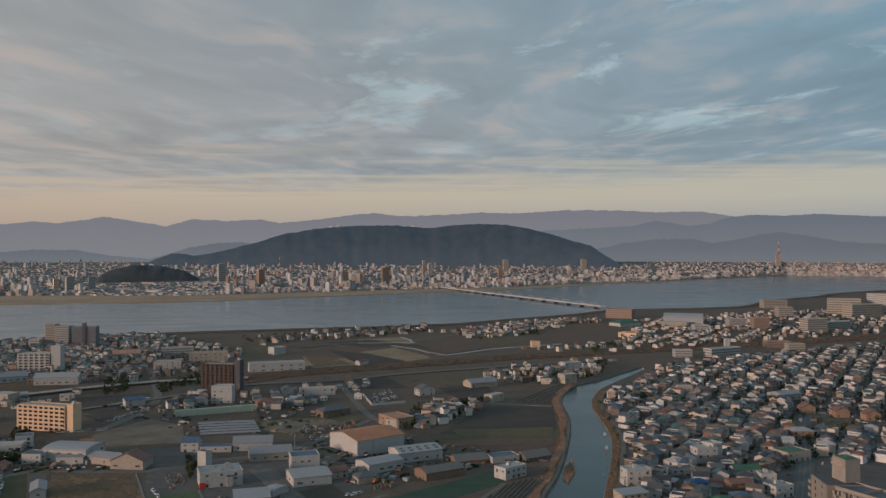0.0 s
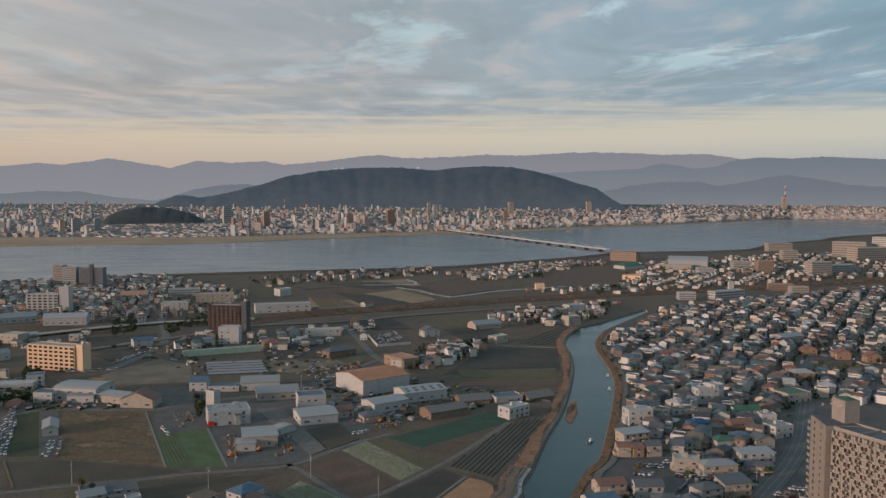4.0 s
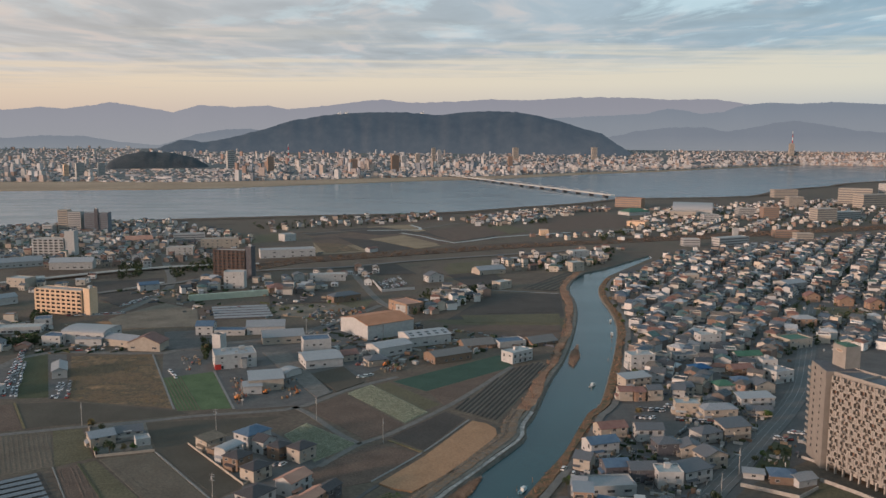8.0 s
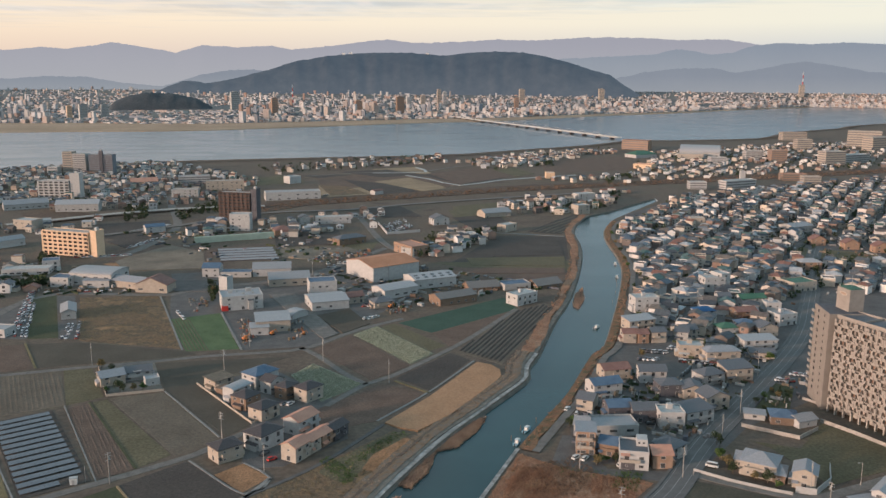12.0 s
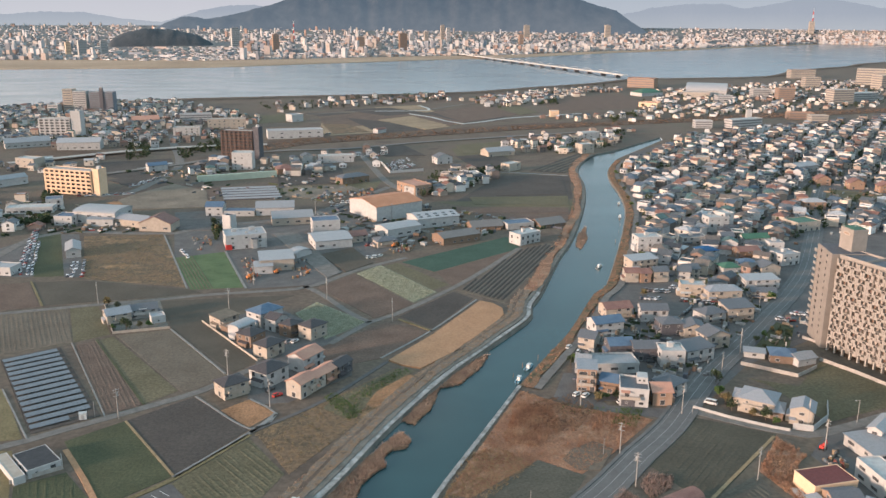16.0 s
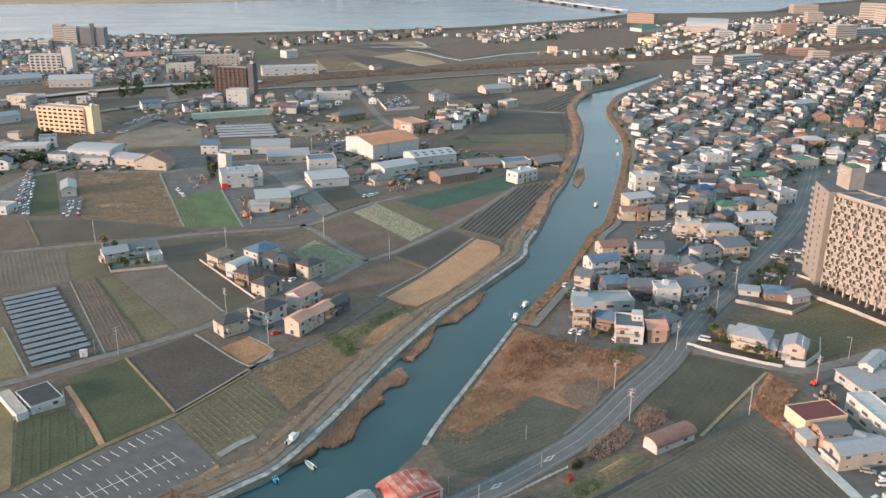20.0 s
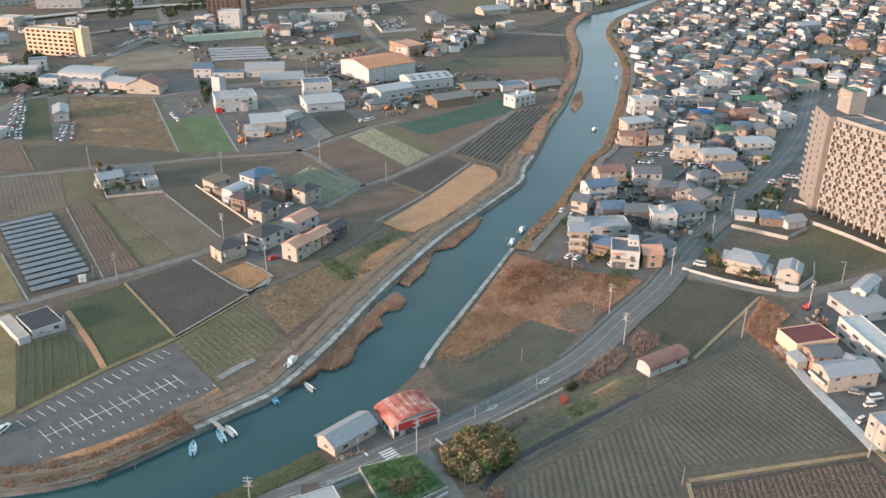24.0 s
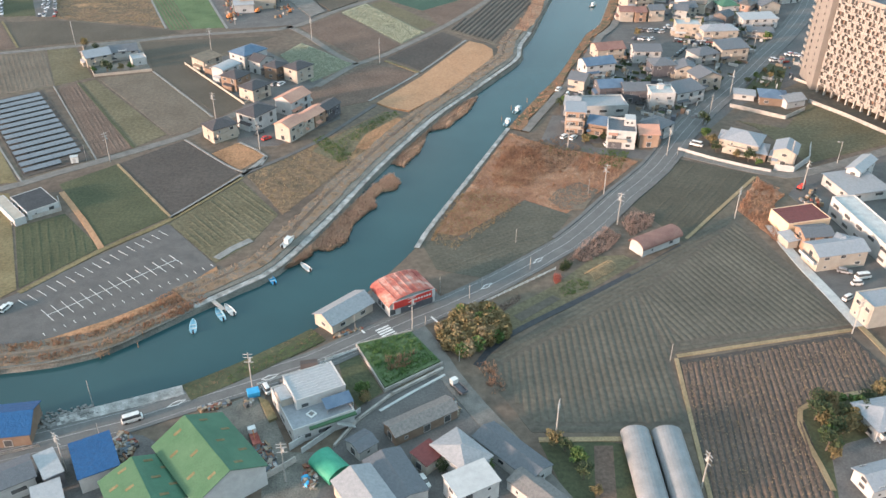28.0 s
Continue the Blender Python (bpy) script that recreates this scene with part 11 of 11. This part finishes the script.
building("shop", (-416.9, 1075.7), (-386.7, 1088.8), 20, 5.0, "gable", "plaster_beige", "roof_orange", 1, "wide shop with a red-orange roof", "shop", win="")
building("shop", (-582.5, 1196.6), (-568.3, 1197.3), 16, 10, "flat", "plaster_white", "pale_concrete", 3, "white block near the river bank", "office building", gap=7)
building("house", (-160.5, 737.0), (-145.7, 743.0), 14, 5.0, "hip", "plaster_brown", "roof_rust", 1, "low house with red-brown roof", "house", win="f")
building("house", (-149.5, 796.1), (-140.4, 799.6), 10, 7, "gable", "plaster_grey", "roof_slate", 2, "grey gabled house behind the works", "house", cross=True, win="f")
building("shop", (-219.8, 1108.6), (-207.3, 1121.4), 14, 9, "flat", "plaster_white", "roof_white", 2, "white box-like block by the fields", "shop", win="f")
building("shed", (-98.1, 1004.2), (-88.9, 1014.7), 8, 5, "gable", "plaster_white", "roof_rust", 1, "small white field shed", "shed", win="")
building("house", (123.9, 1189.5), (135.8, 1190.1), 12, 8, "flat", "plaster_apricot", "pale_concrete", 2, "sunlit cream house near the levee", "house", win="f")
building("shop", (274.4, 1334.9), (299.3, 1319.4), 20, 7, "flat", "plaster_apricot", "roof_orange", 2, "sunlit orange block by the field", "shop", win="f")
building("house", (28.0, 842.7), (55.0, 857.9), 16, 5.0, "gable", "plaster_beige", "roof_metal", 1, "long beige shed with small windows", "shed", win="f")
plot("yard", [(-258.4, 625.3), (-255.1, 642.6), (-237.9, 690.6), (-202.6, 663.4), (-183.8, 604.6), (-239.4, 594.3)], "sandy", label="bare sandy lot with tyre tracks", z=0.34, category="yard")
plot("yard", [(-297.8, 702.9), (-273.2, 734.8), (-259.1, 751.8), (-263.3, 706.8), (-267.1, 674.3)], "soil_dark", label="dark bare field beside the road", z=0.34, category="field")
plot("yard", [(-202.8, 586.3), (-181.7, 591.7), (-153.0, 559.0), (-162.4, 535.9), (-184.3, 536.8)], "lot", label="grey asphalt lot before the works", z=0.34, category="yard")
plot("yard", [(-103.1, 601.5), (-77.4, 614.4), (-52.2, 557.5), (-64.3, 531.7), (-74.6, 546.8), (-80.9, 569.7)], "lot", label="grey asphalt lorry yard beside the hall", z=0.34, category="yard")
plot("yard", [(-121.2, 530.9), (-105.5, 534.1), (-64.8, 446.5), (-71.3, 436.8), (-99.3, 488.0)], "lane", label="grey paved street down to the farm road", z=0.34, category="yard")
plot("yard", [(-82.2, 482.6), (-64.7, 498.0), (-49.3, 466.3), (-62.3, 447.5)], "mud", label="dark bare plot between the works", z=0.34, category="field")
plot("yard", [(-158.8, 738.6), (-106.0, 747.1), (-96.7, 700.9), (-149.3, 688.1)], "soil_dark", label="dark ploughed field behind the long sheds", z=0.34, category="field")
plot("yard", [(-144.5, 678.6), (-94.8, 693.9), (-76.6, 670.6), (-109.0, 637.6), (-135.8, 645.0)], "sandy", label="sandy contractor's yard", z=0.34, category="yard")
car_rows((-239.3, 434.7), (-266.5, 501.9), (-260.6, 499.3), 10, 4, 91, 0.92, "car parked in a crowded dealer's lot")

# roof lights of the works
for A, B, h, rise, d in (((-27.2, 547.5), (-0.3, 561.2), 6.5, 2.0, 20.0),):
    u = Vector(B) - Vector(A)
    n = Vector((-u.y, u.x)).normalized()
    c = (Vector(A) + Vector(B)) / 2
    for i in range(5):
        for k in (0.3, 0.65):
            q = Vector(A) + u * (i + 0.5) / 5 + n * d * 0.5 * k
            z = h + rise * k
            root = holder("roof_light", q.x, q.y, z, math.atan2(u.y, u.x), "dark glazed roof light of the works", "roof light", "roof lights of the works")
            Bag().slab([(-1.3, -1.0, -0.1), (1.3, -1.0, -0.1), (1.3, 1.0, 0.3), (-1.3, 1.0, 0.3)], 0.3).ob("pane", "glass_dark", root)
SPOTS2 = []
SPOTS2 += town([(-697.4, 1205.3), (-620.2, 1247.0), (-553.5, 1111.2), (-593.7, 1023.4)], WEST, (18, 18), 61, 0, 0, fill=0.7)
SPOTS2 += town([(-219.8, 793.5), (-184.4, 827.6), (-129.2, 796.8), (-119.8, 738.4), (-156.7, 723.8), (-202.8, 749.4)], WEST, (17, 17), 62, 0, 0, fill=0.6)
SPOTS2 += town([(-225.2, 1342.8), (-139.5, 1383.9), (-21.0, 1491.1), (-19.8, 1409.6), (-132.4, 1313.3), (-215.4, 1284.1)], WEST, (20, 22), 63, 0, 0, fill=0.55)
SPOTS2 += town([(-1.0, 1430.2), (138.5, 1617.1), (277.1, 1677.8), (323.1, 1628.6), (196.1, 1482.4), (124.4, 1344.2), (60.9, 1323.6)], WEST, (18, 19), 64, 0, 0, fill=0.6)
SPOTS2 += town([(101.2, 1174.9), (213.5, 1236.6), (319.3, 1337.3), (293.2, 1226.0), (151.3, 1138.4)], WEST, (18, 19), 65, 0, 0, fill=0.6)
SPOTS2 += town([(-28.1, 690.6), (-0.2, 765.2), (43.2, 758.1), (39.2, 730.6), (9.1, 680.2), (-17.5, 646.4)], WEST, (14, 15), 66, 0, 0, fill=0.9)
SPOTS2 += town([(-374.2, 622.0), (-326.5, 630.4), (-301.7, 605.7), (-303.8, 619.3), (-320.5, 645.5), (-385.9, 642.4)], WEST, (18, 18), 67, 0, 0, fill=0.7)
SPOTS2 += town([(-175.1, 506.6), (-160.2, 528.3), (-147.0, 494.6), (-161.0, 479.0)], WEST, (14, 15), 68, 0, 0, fill=0.6)
SPOTS2 += town([(-63.0, 525.2), (-46.2, 540.6), (-37.6, 499.1), (-52.5, 493.4)], WEST, (14, 15), 69, 0, 0, fill=0.5)
wv, wf, rv, rf = heap(random.Random(9), SPOTS2, True)
more = tagged(new("scattered_houses"), "small tiled houses scattered among far fields", "houses", "", "stuff")
solid("walls", wv, wf, "far_wall", more)
solid("roofs", rv, rf, "far_roof", more)
far_trees([[(-287.6, 851.9), (-267.0, 932.1), (-244.9, 868.4), (-270.7, 817.6)], [(-317.9, 789.9), (-356.5, 903.2), (-335.4, 912.3), (-305.9, 823.0)], [(115.5, 1343.7), (161.4, 1480.4), (153.4, 1363.4)], [(-208.2, 1292.6), (-10.9, 1470.4), (-10.6, 1429.7), (-200.7, 1245.5)], [(-320.6, 636.6), (-311.6, 645.3), (-302.1, 625.0), (-310.9, 616.9)], [(203.8, 1179.9), (261.2, 1269.2), (249.1, 1209.6), (197.2, 1140.6)]], 110, 8)
far_trees([ribbon(side_points(NS[3:-4], -12), -8, 8)], 700, 9)
far_trees([[(-295.9, 545.2), (-281.0, 562.0), (-273.5, 546.2), (-291.3, 536.2)], [(-168.4, 563.7), (-164.7, 567.1), (-148.2, 507.8), (-152.4, 507.6)]], 60, 10)
car_rows((-270.1, 668.6), (-260.1, 697.3), (-262.6, 712.3), 10, 3, 71, 0.6, "car in a roadside car lot")
car_rows((-185.3, 658.1), (-171.9, 667.4), (-174.2, 676.4), 6, 1, 72, 0.6, "car behind the long sheds")
car_rows((-102.9, 823.9), (-84.9, 838.3), (-87.0, 859.7), 6, 2, 73, 0.7, "car in the lot by the levee")
car_rows((-213.6, 961.1), (-171.8, 981.6), (-175.1, 1000.9), 12, 1, 74, 0.8, "car under the long white warehouse")
